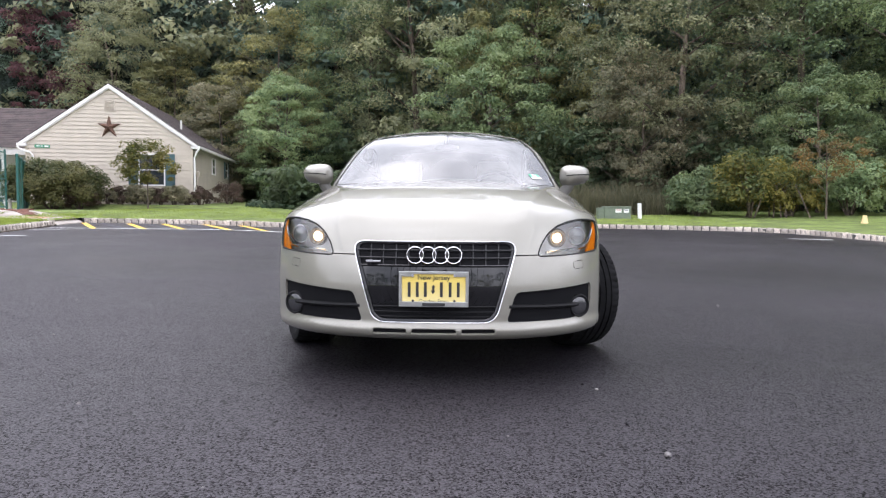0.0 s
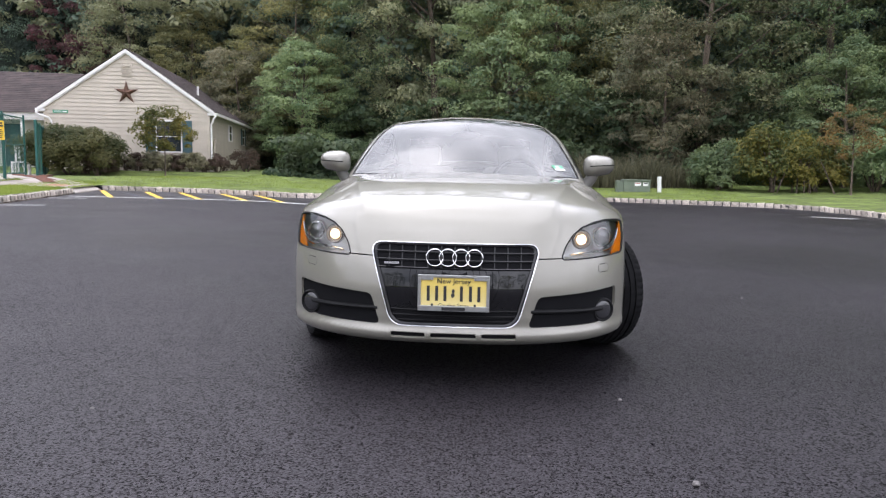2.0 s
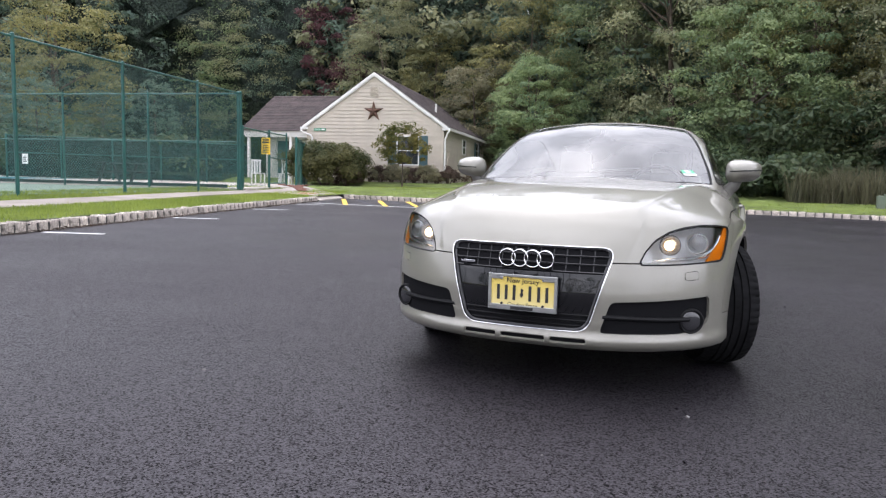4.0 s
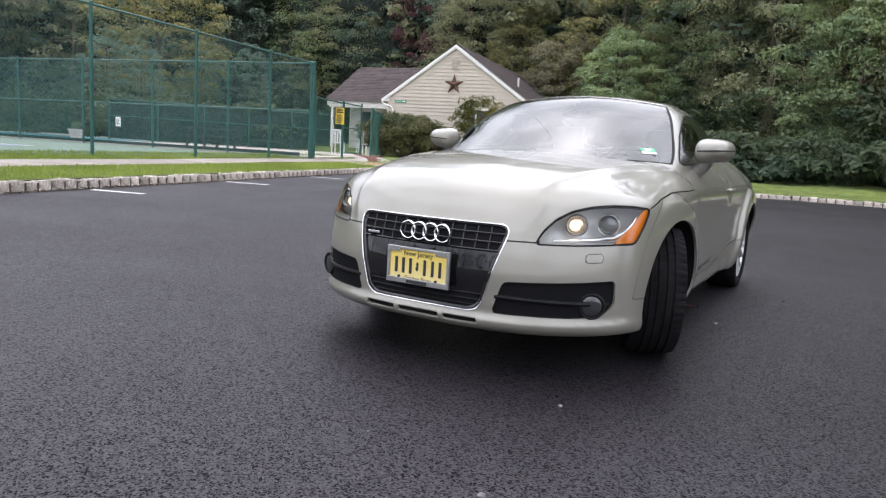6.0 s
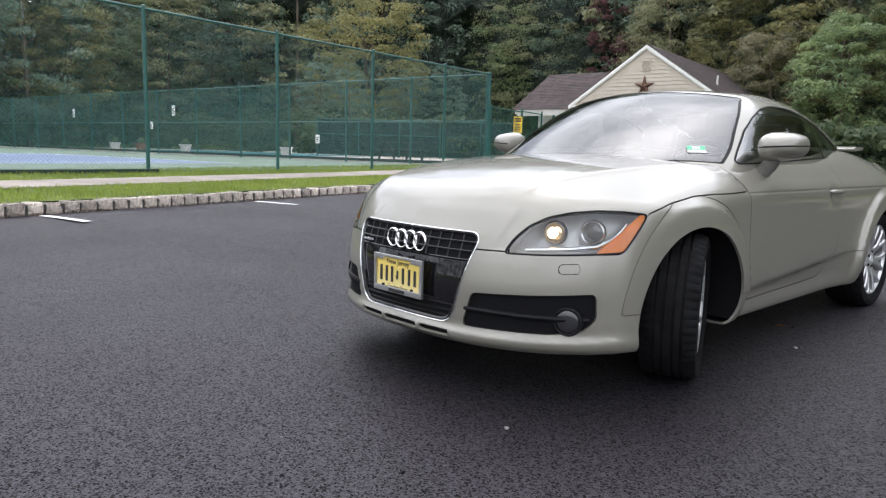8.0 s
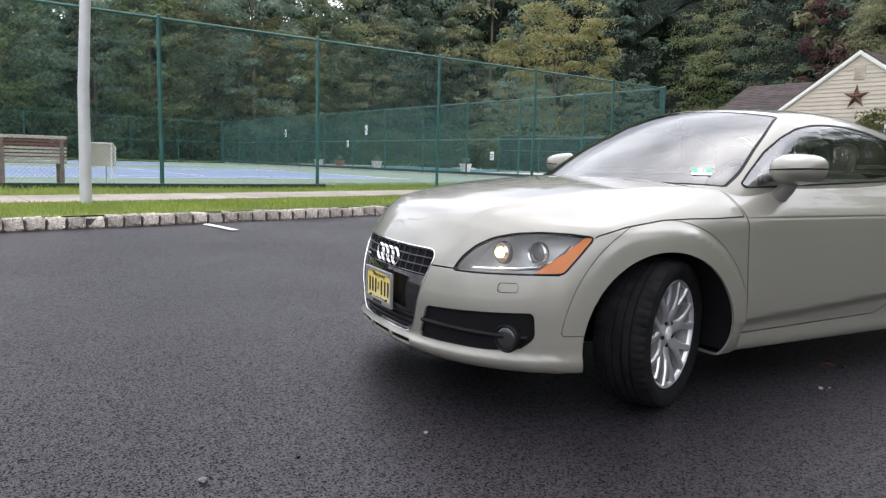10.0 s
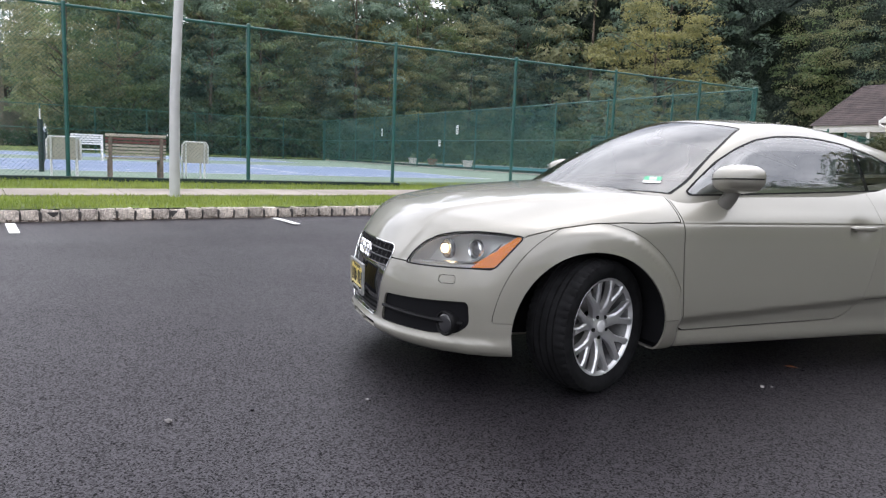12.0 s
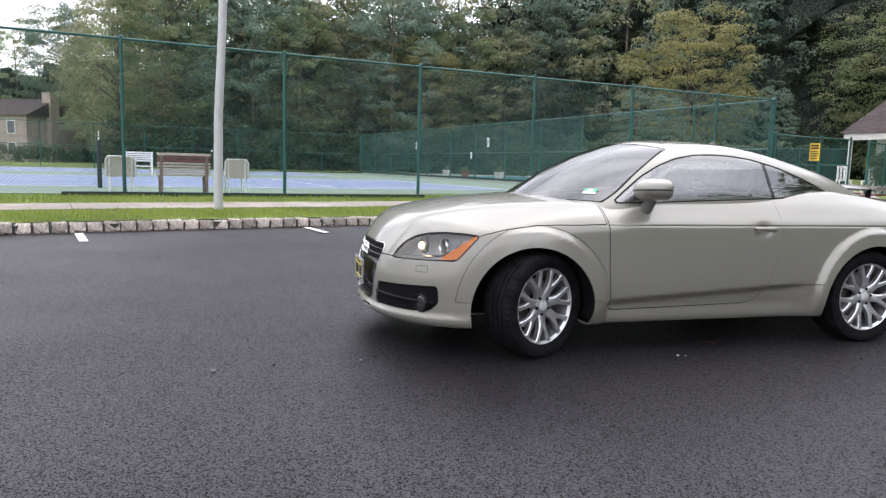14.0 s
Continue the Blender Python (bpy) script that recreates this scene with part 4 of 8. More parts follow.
def fence(name, start, d, bays, z0, z1, label, rails=(1.0,), pitch=0.07, wire=0.0021, screen=None, cloth=None):
    """Chain-link fence on round posts: posts and rails are parts, the woven wire one part."""
    e = anchor(name, start.x, start.y, z0, label, "fence")
    h = z1 - z0
    length = sum(bays)
    s = 0.0
    for i, b in enumerate([0.0] + list(bays)):
        s += b
        bm = bmesh.new()
        r = 0.045 if i in (0, len(bays)) else 0.036
        tube(bm, [(d.x * s, d.y * s, -0.3), (d.x * s, d.y * s, h + 0.03)], r, 10)
        tube(bm, [(d.x * s, d.y * s, h + 0.02), (d.x * s, d.y * s, h + 0.05), (d.x * s, d.y * s, h + 0.07)], [r * 1.15, r * 1.1, r * 0.4], 10)
        part("post", bm, FENCE_GREEN, e, smooth=True)
    s = 0.0
    for b in bays:
        for f in rails:
            bm = bmesh.new()
            tube(bm, [(d.x * s, d.y * s, h * f), (d.x * (s + b), d.y * (s + b), h * f)], 0.024, 8)
            part("rail", bm, FENCE_GREEN, e, smooth=True)
        s += b
    # two families of slanting wires
    vs, fs = [], []
    nrm = Vector((-d.y, d.x, 0))
    for sgn in (-1, 1):
        k = -int(h / pitch) - 1
        while k * pitch < length:
            a0 = k * pitch
            za, zb = 0.02, h
            sa, sb = (a0, a0 + h) if sgn > 0 else (a0 + h, a0)
            lo, hi = 0.0, 1.0
            if sb != sa:
                t0, t1 = sorted(((0 - sa) / (sb - sa), (length - sa) / (sb - sa)))
                lo, hi = max(0, t0), min(1, t1)
            if hi > lo:
                p = [(sa + (sb - sa) * t, za + (zb - za) * t) for t in (lo, hi)]
                w = wire
                up = Vector((-(p[1][1] - p[0][1]), p[1][0] - p[0][0])).normalized() * w
                base = len(vs)
                for q in p:
                    c = Vector((d.x * q[0], d.y * q[0], q[1])) + nrm * sgn * w * 0.6
                    t2 = Vector((d.x * up.x, d.y * up.x, up.y))
                    vs += [c + t2, c - t2 * 0.5 + nrm * w, c - t2 * 0.5 - nrm * w]
                fs += [(base, base + 1, base + 4, base + 3), (base + 1, base + 2, base + 5, base + 4), (base + 2, base, base + 3, base + 5)]
            k += 1
    me = bpy.data.meshes.new("chain_link")
    me.from_pydata(vs, [], fs)
    me.materials.append(FENCE_GREEN)
    ob = new("chain_link", me)
    ob.parent = e
    tagged(ob, "woven green vinyl-coated wire")
    if screen is not None:
        bm = bmesh.new()
        n = int(length / 1.0)
        for i in range(n):
            a, b = length * i / n, length * (i + 1) / n
            if a < screen:
                continue
            zt = h * 0.985
            bm.faces.new([bm.verts.new(Vector((d.x * q, d.y * q, zz)) + nrm * -0.03) for q, zz in ((a, 0.08), (b, 0.08), (b, zt), (a, zt))])
        bmesh.ops.remove_doubles(bm, verts=bm.verts, dist=0.001)
        part("windscreen", bm, cloth or WINDSCREEN, e, "dark green see-through cloth")
    return e


def cloth_material(name, cover, colour=(0.018, 0.068, 0.060, 1)):
    """Woven screen cloth, part holes and part dark green thread."""
    m = bpy.data.materials.new(name)
    m.use_nodes = True
    n, l = m.node_tree.nodes, m.node_tree.links
    b = n["Principled BSDF"]
    b.inputs["Base Color"].default_value, b.inputs["Roughness"].default_value = colour, 0.8
    gap = n.new("ShaderNodeBsdfTransparent")
    mix = n.new("ShaderNodeMixShader")
    mix.inputs[0].default_value = cover
    l.new(gap.outputs[0], mix.inputs[1]), l.new(b.outputs[0], mix.inputs[2]), l.new(mix.outputs[0], n["Material Output"].inputs["Surface"])
    return m


WINDSCREEN = cloth_material("windscreen_cloth", 0.42)
DENSE_CLOTH = cloth_material("dense_screen_cloth", 0.86, (0.010, 0.034, 0.032, 1))

fence("court_fence", FC.to_3d().to_2d(), FE, [2.35, BAY] + [BAY] * 9, COURT_Z, FTOP, "tall green chain-link fence along the tennis court")
fence("court_fence", FC + FW * 0.08, FW, [BAY] * 12, COURT_Z, FTOP, "tall green fence with dark windscreen cloth", rails=(1.0, 0.5), pitch=0.11, wire=0.0020, screen=3 * BAY)
fence("court_fence", FC + FW * 36.8 + FE * 0.1, FE, [BAY] * 12, COURT_Z, FTOP, "far green chain-link fence of the tennis courts", rails=(1.0, 0.5), pitch=0.15, wire=0.003)


def court_quad(name, s0, s1, w0, w1, z, mat, label="", thick=0.0):
    bm = bmesh.new()
    c = [fence_p(s, w) for s, w in ((s0, w0), (s1, w0), (s1, w1), (s0, w1))]
    vs = [bm.verts.new((x, y, z)) for x, y in c]
    f = bm.faces.new(vs)
    if thick:
        r = bmesh.ops.extrude_face_region(bm, geom=[f])
        bmesh.ops.translate(bm, vec=(0, 0, -thick), verts=[v for v in r["geom"] if isinstance(v, bmesh.types.BMVert)])
    bmesh.ops.recalc_face_normals(bm, faces=bm.faces)
    if not thick and bm.faces[:][0].normal.z < 0:
        bmesh.ops.reverse_faces(bm, faces=bm.faces)
    ob = part(name, bm, mat)
    return tagged(ob, label, "tennis court" if label else "", kind="structure")


court = court_quad("tennis_court", -0.1, 37.5, 0.12, 36.9, COURT_Z, COURT_GREEN, "green painted hard court surround", 0.3)
for w in (3.66 + 0.3, 3.66 + 18.3):
    court_quad("court_surface", 6.4, 30.2, w, w + 10.97, COURT_Z + 0.004, COURT_BLUE, "blue painted tennis court")
    lines = [(6.4, 30.2, w + o, w + o + 0.07) for o in (0, 1.37, 9.53, 10.9)] + [(s, s + 0.08, w, w + 10.97) for s in (6.4, 30.1)] + [(s, s + 0.06, w + 1.37, w + 9.6) for s in (11.9, 24.7)]
    lines += [(11.9, 24.7, w + 5.45, w + 5.51)]
    for s0, s1, a, b in lines:
        court_quad("court_line", s0, s1, a, b, COURT_Z + 0.008, WHITE_LINE, "white painted court line")

# ---- the car ----


def smax(a, b, k):
    h = np.maximum(k - np.abs(a - b), 0) / k
    return np.maximum(a, b) + h * h * k / 4


def step01(x, a, b):
    t = np.clip((x - a) / (b - a), 0, 1)
    return t * t * (3 - 2 * t)


AXLE_F, AXLE_R, HUB_Z, HUB_X, ARCH_Z, ARCH_R = 0.945, 3.405, 0.317, 0.772, 0.29, 0.383

BONNET = [(0.0, 0.60), (0.05, 0.66), (0.10, 0.712), (0.145, 0.752), (0.2, 0.79), (0.28, 0.825), (0.43, 0.866), (0.6, 0.90), (0.8, 0.928), (1.0, 0.947), (1.15, 0.96), (1.5, 0.975),
          (1.75, 1.045), (2.5, 1.055), (3.2, 1.06), (3.5, 1.03), (3.7, 1.0), (3.95, 0.985), (4.1, 0.95), (4.2, 0.88)]
PLAN = [(0.0, 0.885), (0.6, 0.88), (1.4, 0.885), (2.2, 0.885), (2.8, 0.885), (3.4, 0.895), (3.8, 0.875), (4.1, 0.83), (4.3, 0.76)]
FLANK = [(0.1, -0.085), (0.2, -0.035), (0.28, -0.018), (0.36, -0.004), (0.42, 0.0), (0.55, 0.0), (0.7, -0.004), (0.79, -0.009), (0.83, -0.018), (0.88, -0.04), (0.95, -0.07), (1.05, -0.13)]
NOSE = [(0.0, 0.054), (0.2, 0.062), (0.35, 0.088), (0.48, 0.135), (0.6, 0.203), (0.7, 0.291), (0.78, 0.396), (0.848, 0.55), (0.888, 0.76), (0.935, 1.1), (1.1, 2.0)]
LEAN = [(0.1, 0.09), (0.19, 0.02), (0.222, -0.006), (0.243, -0.008), (0.258, 0.001), (0.32, 0.003), (0.45, 0.0), (0.55, 0.018), (0.62, 0.042), (0.7, 0.085), (0.8, 0.16), (1.0, 0.4)]


def hull(p):
    """Below zero inside the lower body."""
    a, y, z = np.abs(p[:, 0]), p[:, 1], p[:, 2]
    out = a - np.interp(y, [0.2, 0.45, 0.9, 1.35], [0.425, 0.495, 0.60, 0.695])
    out = 0.5 * (out + np.sqrt(out * out + 0.00004))
    fall = 0.019 * (a / 0.5) ** 2 + out * (0.15 + 0.17 * step01(y, 0.1, 1.0)) + 0.2 * out * out
    fall = fall + 0.013 * (1 - np.exp(-out / 0.016)) * np.exp(-out / 0.11) * (1 - step01(y, 0.9, 1.3))
    top = (z - spline(BONNET, y) + fall) * 0.95
    flare = 0.0
    for yw in (AXLE_F, AXLE_R):
        r = np.hypot((y - yw) * np.where(y < yw, 1.08, 1.0), (z - ARCH_Z))
        flare = flare + 0.034 * (1 - step01(r, 0.462, 0.508)) * (1 + 0.2 * step01(0.5 - r, 0, 0.12)) * step01(z, 0.12, 0.3)
    dent = 0.022 * np.exp(-((y - 2.535) / 0.062) ** 2 - ((z - 0.775) / 0.042) ** 2)
    cz = 0.352 + 0.058 * (y - 1.45)
    tuck = 0.030 * step01(cz - z, -0.004, 0.05) * (0.55 + 0.45 * step01(z, 0.22, 0.31)) * step01(y, 1.36, 1.46) * (1 - step01(y, 2.7, 3.0))
    side = a - spline(PLAN, y) - spline(FLANK, z) - flare + dent + tuck + (0.34 * np.maximum(0, z - 0.806) + 0.004 * np.exp(-((z - 0.801) / 0.006) ** 2)) * step01(y, 1.3, 1.45)
    rim = a - np.interp(z, [0.56, 0.72], [0.428, 0.478])
    rim = 0.5 * (rim + np.sqrt(rim * rim + 0.00002))
    groove = 0.008 * (1 - np.exp(-rim / 0.016)) * np.exp(-rim / 0.10) * step01(z, 0.57, 0.60)
    front = (spline(NOSE, a) + spline(LEAN, z) + groove - y) * (0.9 - 0.35 * step01(a, 0.45, 0.85))
    rear = (y - (4.19 - 0.42 * (a / 0.9) ** 3 - 0.45 * np.maximum(0, z - 0.75) - 0.12 * np.maximum(0, 0.4 - z))) * 0.9
    f = smax(top, side, 0.085)
    f = smax(f, front, 0.05)
    f = smax(f, rear, 0.08)
    return smax(f, 0.185 + 0.03 * step01(y, 3.4, 4.1) - z, 0.03)


ROOF = [(0.9, 0.80), (1.1, 0.945), (1.2, 1.005), (1.35, 1.094), (1.5, 1.173), (1.7, 1.262), (1.86, 1.317), (1.95, 1.340), (2.05, 1.351), (2.2, 1.359), (2.35, 1.360), (2.5, 1.354), (2.65, 1.338), (3.0, 1.278), (3.4, 1.178), (3.7, 1.062), (4.0, 0.95), (4.2, 0.87)]
CABIN_W = [(1.0, 0.73), (1.5, 0.765), (2.2, 0.77), (2.7, 0.745), (3.2, 0.675), (3.6, 0.57), (4.1, 0.43)]
CABIN_T = [(0.8, 0.03), (0.95, 0.0), (1.1, -0.068), (1.22, -0.138), (1.30, -0.212), (1.4, -0.34)]


def swept(a, y):
    """Distance along the roof's middle line; glass edges are bowed in plan."""
    return y - 0.66 * a * a * (1 - step01(y, 1.5, 2.4)) + 0.4 * a * a * step01(y, 2.3, 3.2)


def pillar(p):
    a, y, z = np.abs(p[:, 0]), p[:, 1], p[:, 2]
    return a - spline(CABIN_W, y) - spline(CABIN_T, z)


def cabin(p):
    a, y, z = np.abs(p[:, 0]), p[:, 1], p[:, 2]
    top = (z - spline(ROOF, swept(a, y)) + 0.05 * (a / 0.55) ** 2 * step01(y, 1.3, 2.1)) * 0.85
    return smax(top, pillar(p), 0.07)


class Skin:
    """A shaped skin: points, normals and polygons, which can be cut along any smooth line."""

    def __init__(self, v, n, f):
        self.v, self.n, self.f = v, n, f

    def cut(self, g, field=None):
        """The parts where g is above and below zero, with a clean edge along g = 0."""
        v, n = [self.v], [self.n]
        new_v, cache, hi, lo = [], {}, [], []
        s = g > 0
        count = len(self.v)
        for f in self.f:
            k = [s[i] for i in f]
            if all(k):
                hi.append(f)
            elif not any(k):
                lo.append(f)
            else:
                h, l = [], []
                for a, b in zip(f, f[1:] + f[:1]):
                    (h if s[a] else l).append(a)
                    if s[a] != s[b]:
                        key = (a, b) if a < b else (b, a)
                        if key not in cache:
                            t = g[key[0]] / (g[key[0]] - g[key[1]])
                            cache[key] = count + len(new_v)
                            new_v.append((key[0], key[1], t))
                        h.append(cache[key])
                        l.append(cache[key])
                if len(h) > 2:
                    hi.append(tuple(h))
                if len(l) > 2:
                    lo.append(tuple(l))
        if new_v:
            q = np.array(new_v)
            i, j, t = q[:, 0].astype(int), q[:, 1].astype(int), q[:, 2:3]
            nn = self.n[i] * (1 - t) + self.n[j] * t
            nn /= np.linalg.norm(nn, axis=1)[:, None]
            v.append(self.v[i] * (1 - t) + self.v[j] * t)
            n.append(nn)
        v, n = np.vstack(v), np.vstack(n)
        return Skin(v, n, hi), Skin(v, n, lo)

    def shifted(self, d):
        return Skin(self.v + self.n * d, self.n, self.f)

    def only(self, keep):
        """Polygons whose middle satisfies keep(points)."""
        c = np.array([self.v[list(f)].mean(axis=0) for f in self.f]) if self.f else np.zeros((0, 3))
        m = keep(c) if len(c) else []
        return Skin(self.v, self.n, [f for f, k in zip(self.f, m) if k])

    def link(self, name, mat, parent, label="", rim=0.0):
        """Links it as a part, with the smooth normals of the whole form; rim: a turned-in edge of that depth."""
        used = sorted({i for f in self.f for i in f})
        if not used:
            return None
        at = {i: k for k, i in enumerate(used)}
        v, n = self.v[used], self.n[used]
        faces = [tuple(at[i] for i in f) for f in self.f]
        normals = [n[i] for f in faces for i in f]
        if rim:
            seen = {}
            for f in faces:
                for a, b in zip(f, f[1:] + f[:1]):
                    seen[(a, b)] = seen.get((a, b), 0) + 1
            border = [e for e in seen if (e[1], e[0]) not in seen]
            inner = {}
            extra = []
            for a, b in border:
                for i in (a, b):
                    if i not in inner:
                        inner[i] = len(v) + len(extra)
                        extra.append(v[i] - n[i] * rim)
            if extra:
                for a, b in border:
                    q = (b, a, inner[a], inner[b])
                    c = np.cross(v[a] - v[b], -n[a])
                    c = c / (np.linalg.norm(c) + 1e-9)
                    faces.append(q)
                    normals += [c] * 4
                v = np.vstack([v, np.array(extra)])
        me = bpy.data.meshes.new(name)
        me.from_pydata(v.tolist(), [], faces)
        me.materials.append(mat)
        me.shade_smooth()
        me.update()
        me.normals_split_custom_set([tuple(q) for q in normals])
        ob = new(name, me)
        under(ob, parent)
        ob.visible_shadow = mat not in (WINDOW, SIDE_GLASS, LENS)
        return tagged(ob, label)


def cast(field, eye, way, far=3.0):
    """Where rays from inside leave the form, with the normals there."""
    lo, hi = np.zeros(len(eye)), np.full(len(eye), far)
    for _ in range(34):
        mid = (lo + hi) / 2
        out = field(eye + way * mid[:, None]) > 0
        hi = np.where(out, mid, hi)
        lo = np.where(out, lo, mid)
    p = eye + way * lo[:, None]
    h = 0.002
    n = np.stack([field(p + d) - field(p - d) for d in (np.array([h, 0, 0]), np.array([0, h, 0]), np.array([0, 0, h]))], axis=1)
    return p, n / np.linalg.norm(n, axis=1)[:, None]


def skin_round(field, y0, y1, zc, n_round, n_long, n_cap, half=False):
    """A skin round an axis along the car, closed by caps at both ends."""
    ph = np.linspace(0, math.pi, n_round // 2 + 1) if half else np.linspace(0, 2 * math.pi, n_round, endpoint=False)
    if not half:
        dense = np.radians(np.linspace(17.6, 21.6, 28))
        ph = np.sort(np.concatenate([ph, dense, math.pi - dense]))
    eyes, ways = [], []
    rows = [(y0, th) for th in np.linspace(0.004, math.pi / 2, n_cap, endpoint=False)] + [(y, math.pi / 2) for y in np.linspace(y0, y1, n_long)] + [(y1, th) for th in np.linspace(math.pi / 2, math.pi - 0.004, n_cap + 1)[1:]]
    for y, th in rows:
        ways.append(np.stack([np.sin(th) * np.cos(ph), np.full_like(ph, -np.cos(th)), np.sin(th) * np.sin(ph)], axis=1))
        eyes.append(np.tile([0, y, zc], (len(ph), 1)))
    v, n = cast(field, np.vstack(eyes), np.vstack(ways))
    m = len(ph)
    f = []
    for r in range(len(rows) - 1):
        for c in range(m - 1 if half else m):
            d = (c + 1) % m
            f.append((r * m + c, (r + 1) * m + c, (r + 1) * m + d, r * m + d))
    return Skin(v, n, f)


def poly_gap(x, y, poly):
    """Signed distance to a closed outline, above zero inside."""
    d = np.full(len(x), 1e9)
    c = np.zeros(len(x), bool)
    for (x0, y0), (x1, y1) in zip(poly, poly[1:] + poly[:1]):
        dx, dy = x1 - x0, y1 - y0
        t = np.clip(((x - x0) * dx + (y - y0) * dy) / (dx * dx + dy * dy), 0, 1)
        d = np.minimum(d, np.hypot(x - x0 - t * dx, y - y0 - t * dy))
        c ^= ((y0 > y) != (y1 > y)) & (x < dx * (y - y0) / (dy if dy else 1e-9) + x0)
    return np.where(c, d, -d)


def rounded(poly, r, steps=5):
    """An outline with its corners rounded."""
    out = []
    n = len(poly)
    for i, p in enumerate(poly):
        a, b, p = Vector(poly[i - 1]), Vector(poly[(i + 1) % n]), Vector(p)
        u, w = a - p, b - p
        k = min(r, u.length * 0.45, w.length * 0.45)
        p0, p1 = p + u.normalized() * k, p + w.normalized() * k
        for s in range(steps + 1):
            t = s / steps
            out.append(tuple(p0 * (1 - t) ** 2 + p * 2 * t * (1 - t) + p1 * t * t))
    return out


def paint_material():
    m = bpy.data.materials.new("silver_beige_paint")
    m.use_nodes = True
    n, l = m.node_tree.nodes, m.node_tree.links
    b = n["Principled BSDF"]
    tc = n.new("ShaderNodeTexCoord")
    t = n.new("ShaderNodeTexNoise")
    t.inputs["Scale"].default_value, t.inputs["Detail"].default_value = 900, 1.0
    l.new(tc.outputs["Object"], t.inputs["Vector"])
    r = n.new("ShaderNodeValToRGB")
    r.color_ramp.elements[0].position, r.color_ramp.elements[0].color = 0.3, (0.208, 0.198, 0.164, 1)
    r.color_ramp.elements[1].position, r.color_ramp.elements[1].color = 0.7, (0.264, 0.252, 0.212, 1)
    l.new(t.outputs[0], r.inputs[0])
    l.new(r.outputs[0], b.inputs["Base Color"])
    dust = n.new("ShaderNodeTexNoise")
    dust.inputs["Scale"].default_value, dust.inputs["Detail"].default_value = 2.2, 5.0
    l.new(tc.outputs["Object"], dust.inputs["Vector"])
    mr = n.new("ShaderNodeMapRange")
    mr.inputs["To Min"].default_value, mr.inputs["To Max"].default_value = 0.40, 0.50
    l.new(dust.outputs[0], mr.inputs["Value"])
    l.new(mr.outputs[0], b.inputs["Roughness"])
    b.inputs["Metallic"].default_value = 0.4
    b.inputs["Coat IOR"].default_value = 1.57
    b.inputs["Coat Weight"].default_value, b.inputs["Coat Roughness"].default_value = 1.0, 0.03
    return m


def glass_material(name, tint, ior=1.5, rough=0.0):
    """A single pane: clear and tinted face on, mirror-like at a glance."""
    m = bpy.data.materials.new(name)
    m.use_nodes = True
    n, l = m.node_tree.nodes, m.node_tree.links
    n.remove(n["Principled BSDF"])
    t, g = n.new("ShaderNodeBsdfTransparent"), n.new("ShaderNodeBsdfGlossy")
    t.inputs["Color"].default_value = (*tint, 1)
    g.inputs["Roughness"].default_value = rough
    fr = n.new("ShaderNodeFresnel")
    fr.inputs["IOR"].default_value = ior
    x = n.new("ShaderNodeMixShader")
    l.new(fr.outputs[0], x.inputs[0]), l.new(t.outputs[0], x.inputs[1]), l.new(g.outputs[0], x.inputs[2])
    l.new(x.outputs[0], n["Material Output"].inputs["Surface"])
    return m


def glow_material(name, colour, strength):
    m = material(name, colour, rough=0.2)
    b = m.node_tree.nodes["Principled BSDF"]
    b.inputs["Emission Color"].default_value, b.inputs["Emission Strength"].default_value = (*colour, 1), strength
    return m


PAINT = paint_material()
CAR_BLACK = material("black_plastic", (0.007, 0.007, 0.0075), spec=0.16, rough=0.5, vary=0.2, scale=20, bump=0.15, bump_scale=400, depth=0.001)
GLOSS_BLACK = material("gloss_black", (0.006, 0.006, 0.007), rough=0.05)
GRILLE_GREY = material("grille_grey", (0.022, 0.022, 0.023), rough=0.3, metal=0.2, spec=0.35)
FRAME_GREY = material("dull_metal_frame", (0.42, 0.42, 0.41), rough=0.3, metal=0.8, vary=0.08, scale=30)
CHROME = material("chrome", (0.88, 0.88, 0.88), rough=0.06, metal=1.0)
SATIN = material("alloy_silver", (0.60, 0.60, 0.60), rough=0.36, metal=0.8, vary=0.06, scale=15)
# darker copy of the alloy, with the shade behind the spokes in its colour
RIM_SHADE = material("shaded_alloy", (0.16, 0.16, 0.16), rough=0.5, metal=0.6, vary=0.2, scale=20)
RUBBER = material("tyre_rubber", (0.008, 0.008, 0.0085), spec=0.1, rough=0.9, vary=0.3, scale=18, bump=0.2, bump_scale=200, depth=0.002)
PIT = material("wheel_well", (0.008, 0.008, 0.009), rough=0.95, spec=0.1)
WINDOW = glass_material("windscreen_glass", (0.72, 0.79, 0.77), 2.35)
SIDE_GLASS = glass_material("side_window_glass", (0.80, 0.88, 0.86), 3.0)
LENS = glass_material("lamp_lens", (0.96, 0.97, 0.97), 1.55)
AMBER = material("amber_plastic", (0.68, 0.20, 0.005), rough=0.2, spec=0.2)
LAMP_GREY = material("lamp_housing", (0.60, 0.60, 0.59), rough=0.28, metal=0.2)
LAMP_CHROME = material("lamp_reflector", (0.75, 0.75, 0.74), rough=0.16, metal=1.0)
BULB = glow_material("warm_bulb", (1.0, 0.74, 0.44), 1.2)
sparkle = BULB.node_tree.nodes.new("ShaderNodeTexNoise")
sparkle.inputs["Scale"].default_value = 150
facet = BULB.node_tree.nodes.new("ShaderNodeMapRange")
facet.inputs["From Min"].default_value, facet.inputs["From Max"].default_value = 0.35, 0.7
facet.inputs["To Min"].default_value, facet.inputs["To Max"].default_value = 0.2, 3.6
BULB.node_tree.links.new(sparkle.outputs[0], facet.inputs["Value"])
